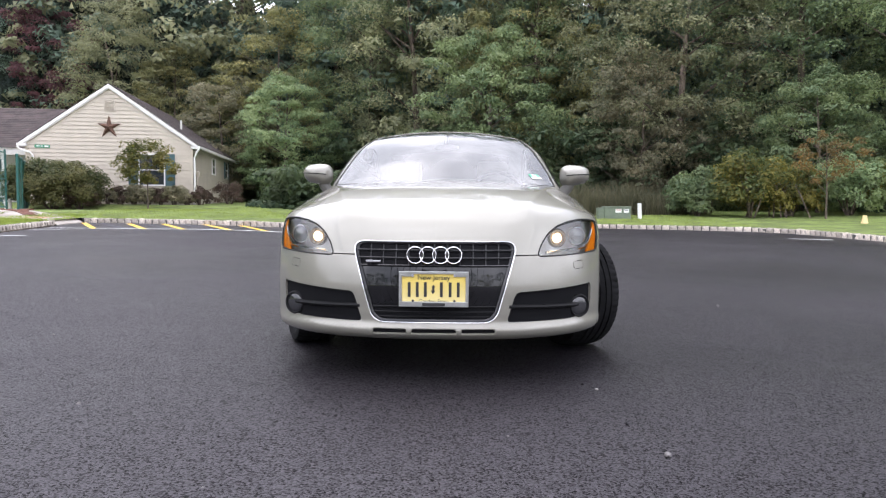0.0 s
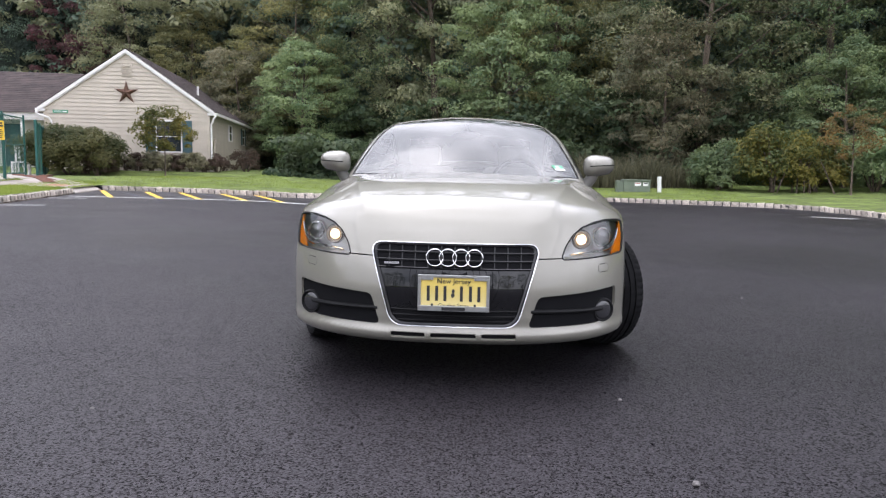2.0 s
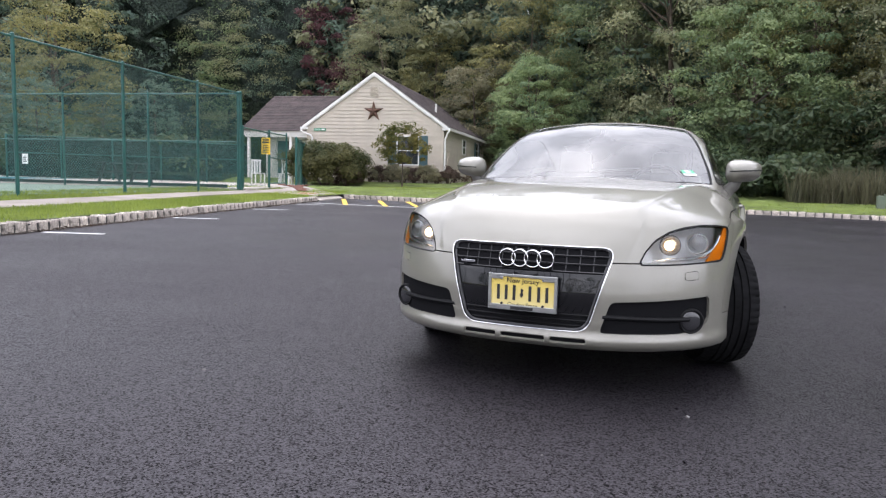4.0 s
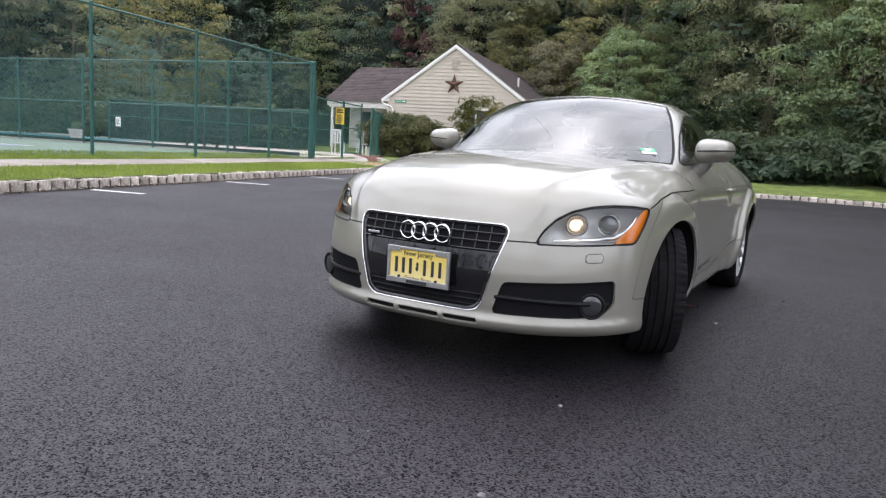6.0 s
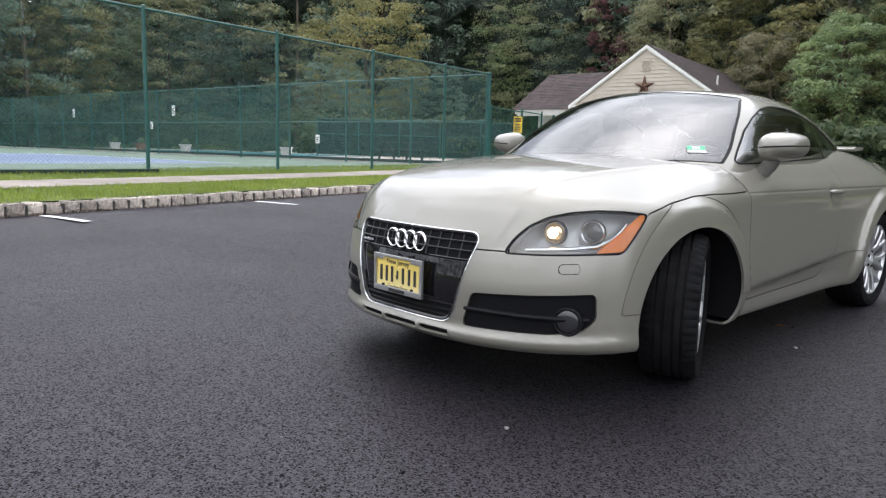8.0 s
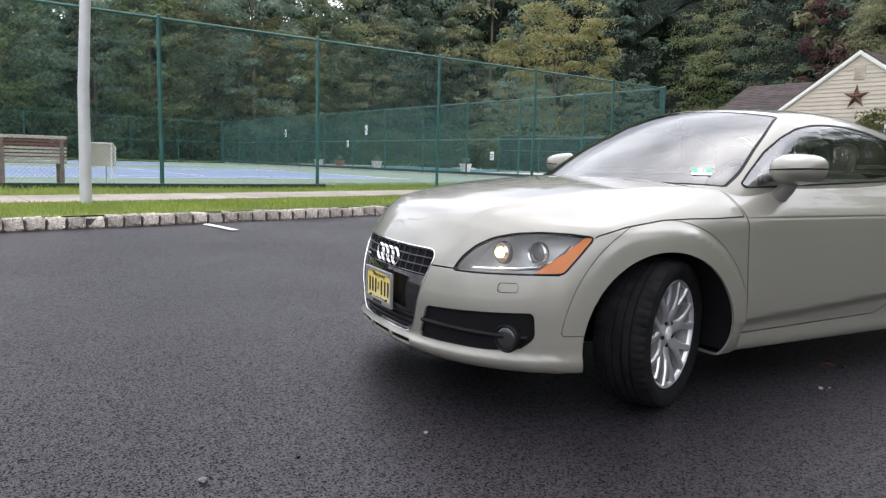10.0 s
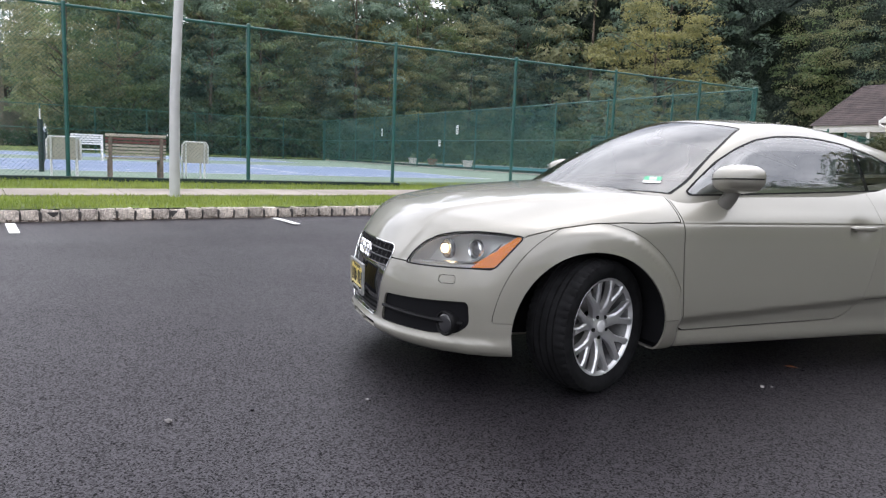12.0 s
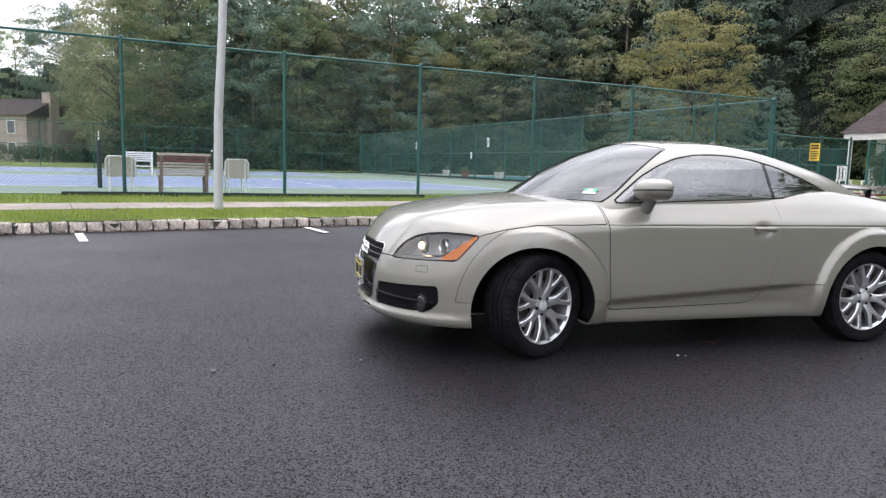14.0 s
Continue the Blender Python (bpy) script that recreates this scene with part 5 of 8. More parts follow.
BULB.node_tree.links.new(facet.outputs[0], BULB.node_tree.nodes["Principled BSDF"].inputs["Emission Strength"])
PROJECTOR = glow_material("projector_lens", (0.95, 0.74, 0.48), 0.05)
PROJECTOR.node_tree.nodes["Principled BSDF"].inputs["Metallic"].default_value = 1.0
DARK_LENS = material("dark_projector_glass", (0.10, 0.10, 0.10), rough=0.06, metal=0.6, coat=1.0)
FOG_GLASS = material("fog_glass", (0.018, 0.018, 0.02), rough=0.04, coat=1.0)
LAMP_BASE = material("dark_grey_plastic", (0.05, 0.05, 0.048), rough=0.5)
STICKER_GREEN = material("sticker_green", (0.10, 0.42, 0.24), rough=0.5)
SEAT = material("grey_leather", (0.34, 0.34, 0.33), rough=0.55, vary=0.15, scale=10)
DASH = material("dashboard", (0.02, 0.02, 0.021), rough=0.7)
PLATE_YELLOW = material("plate_yellow", (0.70, 0.54, 0.14), rough=0.45, vary=0.04, scale=20)
n_, l_ = PLATE_YELLOW.node_tree.nodes, PLATE_YELLOW.node_tree.links
at_, sp_, mr_, fade_ = n_.new("ShaderNodeTexCoord"), n_.new("ShaderNodeSeparateXYZ"), n_.new("ShaderNodeMapRange"), n_.new("ShaderNodeMixRGB")
mr_.inputs["From Min"].default_value, mr_.inputs["From Max"].default_value = 0.37, 0.47
fade_.inputs[1].default_value, fade_.inputs[2].default_value = (0.72, 0.61, 0.27, 1), (0.70, 0.53, 0.12, 1)
l_.new(at_.outputs["Object"], sp_.inputs[0]), l_.new(sp_.outputs["Z"], mr_.inputs["Value"]), l_.new(mr_.outputs[0], fade_.inputs[0])
l_.new(fade_.outputs[0], n_["Principled BSDF"].inputs["Base Color"])
MESH_GREY = material("satin_grey_plastic", (0.11, 0.11, 0.112), rough=0.35)
# darker than the body paint: the mirror foot's shading is in this colour
FOOT_SHADE = material("shaded_taupe", (0.13, 0.125, 0.112), rough=0.4, vary=0.1, scale=20)
DISC = material("brake_disc", (0.25, 0.24, 0.23), rough=0.4, metal=0.9)

car = anchor("car", 0, 2.1, 0, "silver beige two-door coupe parked with its front wheels turned", "car")

body = skin_round(hull, 0.85, 3.3, 0.5, 320, 130, 92)
U = np.abs(body.v[:, 0]) + body.v[:, 1]


def coords(s):
    return np.abs(s.v[:, 0]), s.v[:, 1], s.v[:, 2], np.abs(s.v[:, 0]) + s.v[:, 1]


def arch_gap(s):
    a, y, z, u = coords(s)
    r = np.minimum(np.hypot(y - AXLE_F, z - ARCH_Z), np.hypot(y - AXLE_R, z - ARCH_Z))
    return np.where(a > 0.45, r - ARCH_R, 0.2)


GRILLE = rounded([(-0.388, 0.644), (0.388, 0.644), (0.285, 0.272), (-0.285, 0.272)], 0.062, 8)
LAMP = rounded([(0.645, 0.575), (0.70, 0.632), (0.78, 0.682), (0.88, 0.717), (1.0, 0.737), (1.15, 0.747), (1.3, 0.745), (1.445, 0.734), (1.37, 0.66), (1.295, 0.590), (1.1, 0.583), (0.85, 0.577)], 0.02, 3)
FOG = rounded([(0.475, 0.412), (1.15, 0.435), (1.16, 0.33), (1.08, 0.284), (0.9, 0.272), (0.425, 0.272)], 0.025, 4)
SLOTS = [rounded([(x0, 0.246), (x1, 0.246), (x1, 0.218), (x0, 0.218)], 0.008, 3) for x0, x1 in ((-0.285, -0.125), (-0.105, 0.105), (0.125, 0.285))]
DOOR = rounded([(1.415, 0.98), (1.425, 0.6), (1.45, 0.277), (2.44, 0.297), (2.52, 0.33), (2.575, 0.395), (2.60, 0.46), (2.665, 0.72), (2.68, 1.06), (1.415, 1.06)], 0.03)
SEAM = [(0.0, 0.578), (1.28, 0.585), (1.40, 0.69), (1.445, 0.736), (1.6, 0.772), (1.79, 0.797), (1.95, 0.803), (2.1, 0.803), (2.3, 0.811), (3.2, 0.811)]
GAP = 0.0028

shell, _ = body.cut(arch_gap(body))
a, y, z, u = coords(shell)
front = y < 0.9
# openings
grille_hole, shell = shell.cut(np.where(front & (a < 0.6), poly_gap(shell.v[:, 0], z, GRILLE), -1))
a, y, z, u = coords(shell)
lamp_skin, shell = shell.cut(np.where(y < 0.9, poly_gap(u, z, LAMP), -1))
a, y, z, u = coords(shell)
fog_skin, shell = shell.cut(np.where(y < 0.9, poly_gap(u, z, FOG), -1))
for s in SLOTS:
    a, y, z, u = coords(shell)
    _, shell = shell.cut(np.where(y < 0.3, poly_gap(shell.v[:, 0], z, s), -1))


def split(s, g):
    """Two panels with a real gap between them."""
    hi, rest = s.cut(g - GAP)
    gg = np.concatenate([g, np.zeros(len(rest.v) - len(g))])
    gg[len(g):] = GAP
    _, lo = rest.cut(gg + GAP)
    return hi, lo


_, shell = shell.cut(np.where(shell.v[:, 2] > 0.86, -cabin(shell.v) - 0.03, -1))
a, y, z, u = coords(shell)
door_skin, shell = split(shell, np.where((y > 1.2) & (y < 3.0) & (a > 0.5), poly_gap(y, z, DOOR) * np.where((y > 2.58) & (z < 0.97), 5.0, 1.0), -1))
a, y, z, u = coords(shell)
bonnet_skin, shell = split(shell, np.where(y < 1.7, np.minimum(z - np.interp(u, [q[0] for q in SEAM], [q[1] for q in SEAM]), 1.405 - y), -1))
a, y, z, u = coords(shell)
wing = np.minimum(np.minimum(0.512 - np.hypot((y - AXLE_F) * np.where(y < AXLE_F, 1.08, 1.0), z - ARCH_Z), z - 0.346), np.minimum(1.418 - y, 1.0))
GAP = 0.0014
wing_skin, shell = split(shell, np.where((y < 1.7) & (a > 0.5), wing, -1))
a, y, z, u = coords(shell)
GAP = 0.0028
bumper_skin, shell = split(shell, np.where(a < 2, np.minimum(0.95 - y, 1.0), -1))
a, y, z, u = coords(bumper_skin)
FLAP = rounded([(0.938, 0.508), (1.055, 0.511), (1.055, 0.548), (0.938, 0.545)], 0.012, 3)
GAP = 0.0013
flap_skin, bumper_skin = split(bumper_skin, np.where(y < 0.7, poly_gap(u, z, FLAP), -1))
for sgn in (-1, 1):
    flap_skin.only(lambda c: c[:, 0] * sgn > 0).link("washer_cover", PAINT, car, rim=0.006)
for nm, sk, lab in (("bonnet", bonnet_skin, ""), ("front_bumper", bumper_skin, ""), ("body", shell, "")):
    sk.link(nm, PAINT, car, lab, rim=0.012)
for sgn in (-1, 1):
    door_skin.only(lambda c: c[:, 0] * sgn > 0).link("door", PAINT, car, rim=0.012)
    wing_skin.only(lambda c: c[:, 0] * sgn > 0).link("front_wing", PAINT, car, rim=0.012)

# black inner shell behind the gaps and openings
thin = skin_round(hull, 0.85, 3.3, 0.5, 160, 60, 44)
inner, _ = thin.cut(arch_gap(thin) - 0.004)
a, y, z, u = coords(inner)
_, inner = inner.cut(np.where(y < 0.9, poly_gap(u, z, LAMP) - 0.004, -1))
a, y, z, u = coords(inner)
_, inner = inner.cut(np.where((z > 0.86) & (y > 1.3) & (y < 3.6), -cabin(inner.v + inner.n * 0.0) - 0.0, -1))
inner.shifted(-0.014).link("inner_body", PIT, car, "matt black inner structure")

# cabin: roof, glass and pillars
top = skin_round(cabin, 1.75, 3.0, 0.86, 260, 90, 70, half=True)
a, y, z, u = coords(top)


def screen_gap(s):
    a, y, z, u = coords(s)
    w = swept(a, y)
    f = np.minimum(np.minimum(w - 1.09, 1.905 - w), -pillar(s.v) - 0.046)
    return np.where(y < 2.6, f, -1)


def rear_gap(s):
    a, y, z, u = coords(s)
    w = swept(a, y)
    return np.where(y > 2.6, np.minimum(np.minimum(w - 2.95, 3.72 - w), -pillar(s.v) - 0.06), -1)


SIDE = rounded([(1.50, 0.935), (1.60, 1.01), (1.72, 1.095), (1.86, 1.168), (2.0, 1.218), (2.15, 1.243), (2.3, 1.250), (2.45, 1.244), (2.6, 1.225), (2.8, 1.175), (3.0, 1.105), (3.14, 1.045), (3.225, 1.0), (3.18, 0.99), (2.68, 0.978),
                (2.1, 0.957)], 0.03, 3)


def side_gap(s):
    a, y, z, u = coords(s)
    return np.where(np.abs(s.n[:, 0]) > 0.35, poly_gap(y, z, SIDE), -1)


glass_w, top = top.cut(screen_gap(top))
glass_r, top = top.cut(rear_gap(top))
glass_s, top = top.cut(side_gap(top) + 0.007)
top.link("roof", PAINT, car, rim=0.012)
top.shifted(-0.02).link("headliner", SEAT, car, "grey headliner")
a, y, z, u = coords(glass_w)
frit, glass_w2 = glass_w.cut(np.where(swept(a, y) > 1.86, 0.004, 0.010) - screen_gap(glass_w))
frit.link("windscreen_border", CAR_BLACK, car, "black border of the windscreen")
glass_w2.shifted(-0.002).link("windscreen", WINDOW, car, "tinted windscreen mirroring the clouds")
glass_r.shifted(-0.002).link("rear_window", WINDOW, car)
trim_s, pane_s = glass_s.cut(-side_gap(glass_s))
a, y, z, u = coords(pane_s)
b_post, pane_s = pane_s.cut(0.014 - np.abs(y - 2.69 + 0.06 * (z - 1.0)))
for sgn in (-1, 1):
    trim_s.only(lambda c: c[:, 0] * sgn > 0).shifted(0.002).link("window_trim", CAR_BLACK, car, "gloss black window surround")
    b_post.only(lambda c: c[:, 0] * sgn > 0).link("window_post", GLOSS_BLACK, car)
    pane_s.only(lambda c: (c[:, 0] * sgn > 0) & (c[:, 1] < 2.69)).link("door_window", SIDE_GLASS, car)
    pane_s.only(lambda c: (c[:, 0] * sgn > 0) & (c[:, 1] > 2.69)).link("quarter_window", SIDE_GLASS, car)


# wheel wells
for yw in (AXLE_F, AXLE_R):
    for sgn in (-1, 1):
        bm = bmesh.new()
        n = 40
        rows = []
        for i in range(n + 1):
            t = math.pi * (-0.06 + 1.12 * i / n)
            c = (yw + (ARCH_R + 0.006) * math.cos(t), ARCH_Z + (ARCH_R + 0.006) * math.sin(t))
            edge_x = cast(hull, np.array([[0.0, *c]]), np.array([[1.0, 0.0, 0.0]]))[0][0][0] - 0.006
            rows.append([bm.verts.new((sgn * x, *c)) for x in (edge_x, 0.52)])
        for p, q in zip(rows, rows[1:]):
            bm.faces.new((p[0], p[1], q[1], q[0]))
        bm.faces.new([r[1] for r in rows])
        part("wheel_well", bm, PIT, car, local=False)


# ---- wheels ----
def lathe(bm, profile, n, wave=None):
    """Turns (radius, x) pairs round the x axis."""
    rings = []
    for i in range(n):
        t = 2 * math.pi * i / n
        ring = []
        for k, (r, x) in enumerate(profile):
            r2 = r + (wave(k, i) if wave else 0)
            ring.append(bm.verts.new((x, r2 * math.cos(t), r2 * math.sin(t))))
        rings.append(ring)
    for i in range(n):
        p, q = rings[i], rings[(i + 1) % n]
        for k in range(len(profile) - 1):
            bm.faces.new((p[k], p[k + 1], q[k + 1], q[k]))
    return rings


def make_wheel(outward):
    """A wheel with its axis along x; outward: the sign of its outer side."""
    w = new("wheel")
    tagged(w, "black tyre on a silver alloy rim with seven split spokes")
    o = outward
    bm = bmesh.new()
    R = HUB_Z
    prof = [(0.225, -0.095), (0.245, -0.112), (0.28, -0.118), (0.305, -0.112), (R - 0.008, -0.098), (R - 0.002, -0.085)]
    x = -0.085
    for gx in (-0.055, -0.02, 0.02, 0.055):
        prof += [(R, gx - 0.006), (R - 0.008, gx - 0.004), (R - 0.008, gx + 0.004), (R, gx + 0.006)]
    prof += [(R - 0.002, 0.085), (R - 0.008, 0.098), (0.305, 0.112), (0.28, 0.118), (0.262, 0.1165), (0.259, 0.1145), (0.245, 0.112), (0.225, 0.095)]
    prof = [(r, xx * o) for r, xx in prof]

    def wave(k, i):
        edge = k in (3, 4, 5, 22, 23, 24)
        return -0.006 if edge and i % 4 == 0 else (-0.0022 if 6 <= k < 22 and i % 6 == k // 4 and k % 4 in (2, 1) else 0)

    lathe(bm, prof, 216, wave)
    bmesh.ops.recalc_face_normals(bm, faces=bm.faces)
    part("tyre", bm, RUBBER, w, smooth=True)
    rim = new("rim")
    rim.parent = w
    bm = bmesh.new()
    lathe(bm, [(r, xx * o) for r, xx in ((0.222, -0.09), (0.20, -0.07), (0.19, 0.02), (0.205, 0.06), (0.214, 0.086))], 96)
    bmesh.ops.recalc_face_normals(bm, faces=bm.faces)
    part("barrel", bm, RIM_SHADE, rim, "inner barrel darkened for the shade behind the spokes", smooth=True)
    bm = bmesh.new()
    lathe(bm, [(r, xx * o) for r, xx in ((0.214, 0.086), (0.220, 0.097), (0.230, 0.102), (0.233, 0.098), (0.226, 0.088))], 96)
    bmesh.ops.recalc_face_normals(bm, faces=bm.faces)
    part("rim_lip", bm, SATIN, rim, smooth=True)
    for s in range(7):
        bm = bmesh.new()
        t0 = 2 * math.pi * s / 7
        for arm in (-1, 1):
            pts = []
            for r, ang, xx, wd in ((0.045, 0.0, 0.066, 0.030), (0.08, 0.02, 0.076, 0.026), (0.115, 0.06, 0.083, 0.021), (0.15, 0.145, 0.089, 0.0155), (0.185, 0.20, 0.093, 0.0135), (0.220, 0.222, 0.095, 0.018)):
                t = t0 + arm * ang
                c = Vector((xx * o, r * math.cos(t), r * math.sin(t)))
                tang = Vector((0, -math.sin(t), math.cos(t)))
                pts.append([bm.verts.new(c + tang * wd), bm.verts.new(c + tang * wd * 0.6 + Vector((0.007 * o, 0, 0))), bm.verts.new(c - tang * wd * 0.6 + Vector((0.007 * o, 0, 0))), bm.verts.new(c - tang * wd),
                            bm.verts.new(c - tang * wd * 0.8 - Vector((0.03 * o, 0, 0))), bm.verts.new(c + tang * wd * 0.8 - Vector((0.03 * o, 0, 0)))])
            for p, q in zip(pts, pts[1:]):
                for k in range(6):
                    bm.faces.new((p[k], p[(k + 1) % 6], q[(k + 1) % 6], q[k]))
        bmesh.ops.recalc_face_normals(bm, faces=bm.faces)
        part("spoke", bm, SATIN, rim, smooth=True)
    bm = bmesh.new()
    lathe(bm, [(0.0005, 0.05 * o), (0.0005, 0.082 * o), (0.02, 0.0825 * o), (0.05, 0.079 * o), (0.068, 0.068 * o), (0.072, 0.04 * o)], 48)
    bmesh.ops.recalc_face_normals(bm, faces=bm.faces)
    part("hub", bm, SATIN, rim, smooth=True)
    bm = bmesh.new()
    lathe(bm, [(0.0005, 0.089 * o), (0.022, 0.089 * o), (0.029, 0.0865 * o), (0.031, 0.08 * o)], 40)
    bmesh.ops.recalc_face_normals(bm, faces=bm.faces)
    part("centre_cap", bm, LAMP_GREY, rim, "grey centre cap", smooth=True)
    for k in range(5):
        t = 2 * math.pi * (k + 0.5) / 5
        bm = bmesh.new()
        c = Vector((0, 0.052 * math.cos(t), 0.052 * math.sin(t)))
        tube(bm, [c + Vector((0.06 * o, 0, 0)), c + Vector((0.083 * o, 0, 0))], 0.0095, 6)
        part("wheel_bolt", bm, CAR_BLACK, rim, "dark wheel bolt")
    bm = bmesh.new()
    lathe(bm, [(0.06, 0.005 * o), (0.155, 0.005 * o), (0.155, -0.02 * o), (0.06, -0.02 * o)], 48)
    bmesh.ops.recalc_face_normals(bm, faces=bm.faces)
    part("brake_disc", bm, DISC, w, "worn brake disc")
    return w


STEER = 23.0
for sgn in (-1, 1):
    for yw, st in ((AXLE_F, STEER), (AXLE_R, 0)):
        w = make_wheel(sgn)
        w.matrix_world = pose(sgn * HUB_X, yw + (0.04 if st else 0.0), HUB_Z, 0, 0, st) @ pose(0, 0, 0, 12 * sgn + 30 * (yw > 2))
        under(w, car)

# ---- the car's fittings ----


def nose_y(x, z):
    """Where the front of the car lies at (x, z)."""
    x, z = np.atleast_1d(np.asarray(x, float)), np.atleast_1d(np.asarray(z, float))
    p, n = cast(hull, np.stack([x, np.full_like(x, 0.85), z], axis=1), np.tile([0.0, -1.0, 0.0], (len(x), 1)))
    return p, n


def flank_x(y, z, sgn=1):
    p, n = cast(hull, np.array([[0.0, y, z]]), np.array([[float(sgn), 0.0, 0.0]]))
    return p[0], n[0]


def loop_tube(bm, pts, r, sides=8):
    """A closed round bead."""
    n = len(pts)
    rings = []
    for i, p in enumerate(pts):
        p = Vector(p)
        d = (Vector(pts[(i + 1) % n]) - Vector(pts[i - 1])).normalized()
        a = d.cross(Vector((0, 1, 0))).normalized()
        b = d.cross(a)
        rings.append([bm.verts.new(p + (a * math.cos(t) + b * math.sin(t)) * r) for t in (2 * math.pi * k / sides for k in range(sides))])
    for i in range(n):
        p, q = rings[i], rings[(i + 1) % n]
        for k in range(sides):
            bm.faces.new((p[k], q[k], q[(k + 1) % sides], p[(k + 1) % sides]))
    bmesh.ops.recalc_face_normals(bm, faces=bm.faces)


def ring_solid(bm, c, r0, r1, depth, n=48, m=None):
    """A flat-faced ring about the y axis, slightly domed."""
    prof = [(r0 + (r1 - r0) * (0.5 - 0.5 * math.cos(math.pi * k / 6)), -depth * math.sin(math.pi * k / 6)) for k in range(7)]
    rings = [[bm.verts.new((c[0] + r * math.cos(t), c[1] + y, c[2] + r * math.sin(t))) for r, y in prof] for t in (2 * math.pi * i / n for i in range(n))]
    vs = [v for r in rings for v in r]
    for i in range(n):
        p, q = rings[i], rings[(i + 1) % n]
        for k in range(7):
            bm.faces.new((p[k], p[(k + 1) % 7], q[(k + 1) % 7], q[k]))
    bmesh.ops.recalc_face_normals(bm, faces=bm.faces)
    if m:
        bmesh.ops.transform(bm, matrix=m, verts=vs)


# radiator grille
grille = under(new("grille"), car)
tagged(grille, "black single-frame grille with a chrome surround")
dense = [q for i, p in enumerate(GRILLE) for q in [tuple(Vector(p).lerp(Vector(GRILLE[(i + 1) % len(GRILLE)]), k / 6)) for k in range(6)]]
p, n = nose_y([q[0] for q in dense], [q[1] for q in dense])
bm = bmesh.new()
loop_tube(bm, [tuple(a + b * 0.0015) for a, b in zip(p, n)], 0.0029)
part("chrome_surround", bm, CHROME, grille, smooth=True)
bm = bmesh.new()
loop_tube(bm, [(a[0] * 0.975, a[1] + 0.012, 0.454 + (a[2] - 0.454) * 0.965) for a in p], 0.012)
part("inner_frame", bm, GLOSS_BLACK, grille, smooth=True)
grille_hole.shifted(-0.045).link("grille_back", PIT, grille)
half_at = lambda z: 0.285 + (0.388 - 0.285) * (z - 0.272) / (0.644 - 0.272) - 0.012
for z in (0.604, 0.569, 0.534):
    bm = bmesh.new()
    xs = np.linspace(-half_at(z), half_at(z), 25)
    q, _ = nose_y(xs, np.full_like(xs, z))
    tube(bm, [(a[0], a[1] + 0.008, z) for a in q], 0.0038, 6)
    part("grille_bar", bm, GRILLE_GREY if z != 0.534 else GLOSS_BLACK, grille, smooth=True)
for k in range(-6, 7):
    x = k * 0.0595
    bm = bmesh.new()
    q, _ = nose_y([x, x], [0.536, 0.628])
    tube(bm, [(x, q[0][1] + 0.011, 0.534), (x, q[1][1] + 0.011, 0.63)], 0.0030, 6)
    part("grille_slat", bm, GRILLE_GREY, grille, smooth=True)
for z in np.arange(0.545, 0.63, 0.012):
    bm = bmesh.new()
    xs = np.linspace(-half_at(z), half_at(z), 13)
    q, _ = nose_y(xs, np.full_like(xs, z))
    tube(bm, [(a[0], a[1] + 0.040, z) for a in q], 0.0022, 4)
    part("grille_slat", bm, PIT, grille)
# gloss black panel that carries the number plate
mid = Skin(grille_hole.v, grille_hole.n, grille_hole.f)
a, y, z, u = coords(mid)
mid, _ = mid.cut(np.minimum(0.530 - z, z - 0.352))
mid.shifted(-0.014).link("plate_panel", GLOSS_BLACK, grille, "gloss black panel", rim=0.02)
for z in (0.343, 0.318, 0.295):
    bm = bmesh.new()
    xs = np.linspace(-half_at(z) + 0.004, half_at(z) - 0.004, 21)
    q, _ = nose_y(xs, np.full_like(xs, z))
    tube(bm, [(a[0], a[1] + 0.016, z) for a in q], 0.0065, 6)
    part("grille_bar", bm, CAR_BLACK, grille, smooth=True)
for k in range(-5, 6):
    bm = bmesh.new()
    q, _ = nose_y([k * 0.052] * 2, [0.285, 0.35])
    tube(bm, [(k * 0.052, q[0][1] + 0.028, 0.278), (k * 0.052, q[1][1] + 0.028, 0.352)], 0.004, 6)
    part("grille_slat", bm, CAR_BLACK, grille)
# four linked chrome rings
for k, x in enumerate((-0.0885, -0.0295, 0.0295, 0.0885)):
    bm = bmesh.new()
    q, _ = nose_y([x], [0.583])
    ring_solid(bm, (x, q[0][1] - 0.004 - 0.0015 * (k % 2), 0.583), 0.0335, 0.0418, 0.009)
    part("badge_ring", bm, CHROME, grille, smooth=True)
bm = bmesh.new()
q, _ = nose_y([-0.28], [0.552])
box(bm, -0.317, -0.25, q[0][1] - 0.002, q[0][1] + 0.008, 0.547, 0.557, bevel=0.001)
part("small_badge", bm, CHROME, grille)
# lips round the three slots of the lower bumper
for s in SLOTS:
    bm = bmesh.new()
    p, n = nose_y([q[0] for q in s], [q[1] for q in s])
    loop_tube(bm, [tuple(a - b * 0.001) for a, b in zip(p, n)], 0.003, 6)
    part("slot_lip", bm, PAINT, car, smooth=True, local=False)

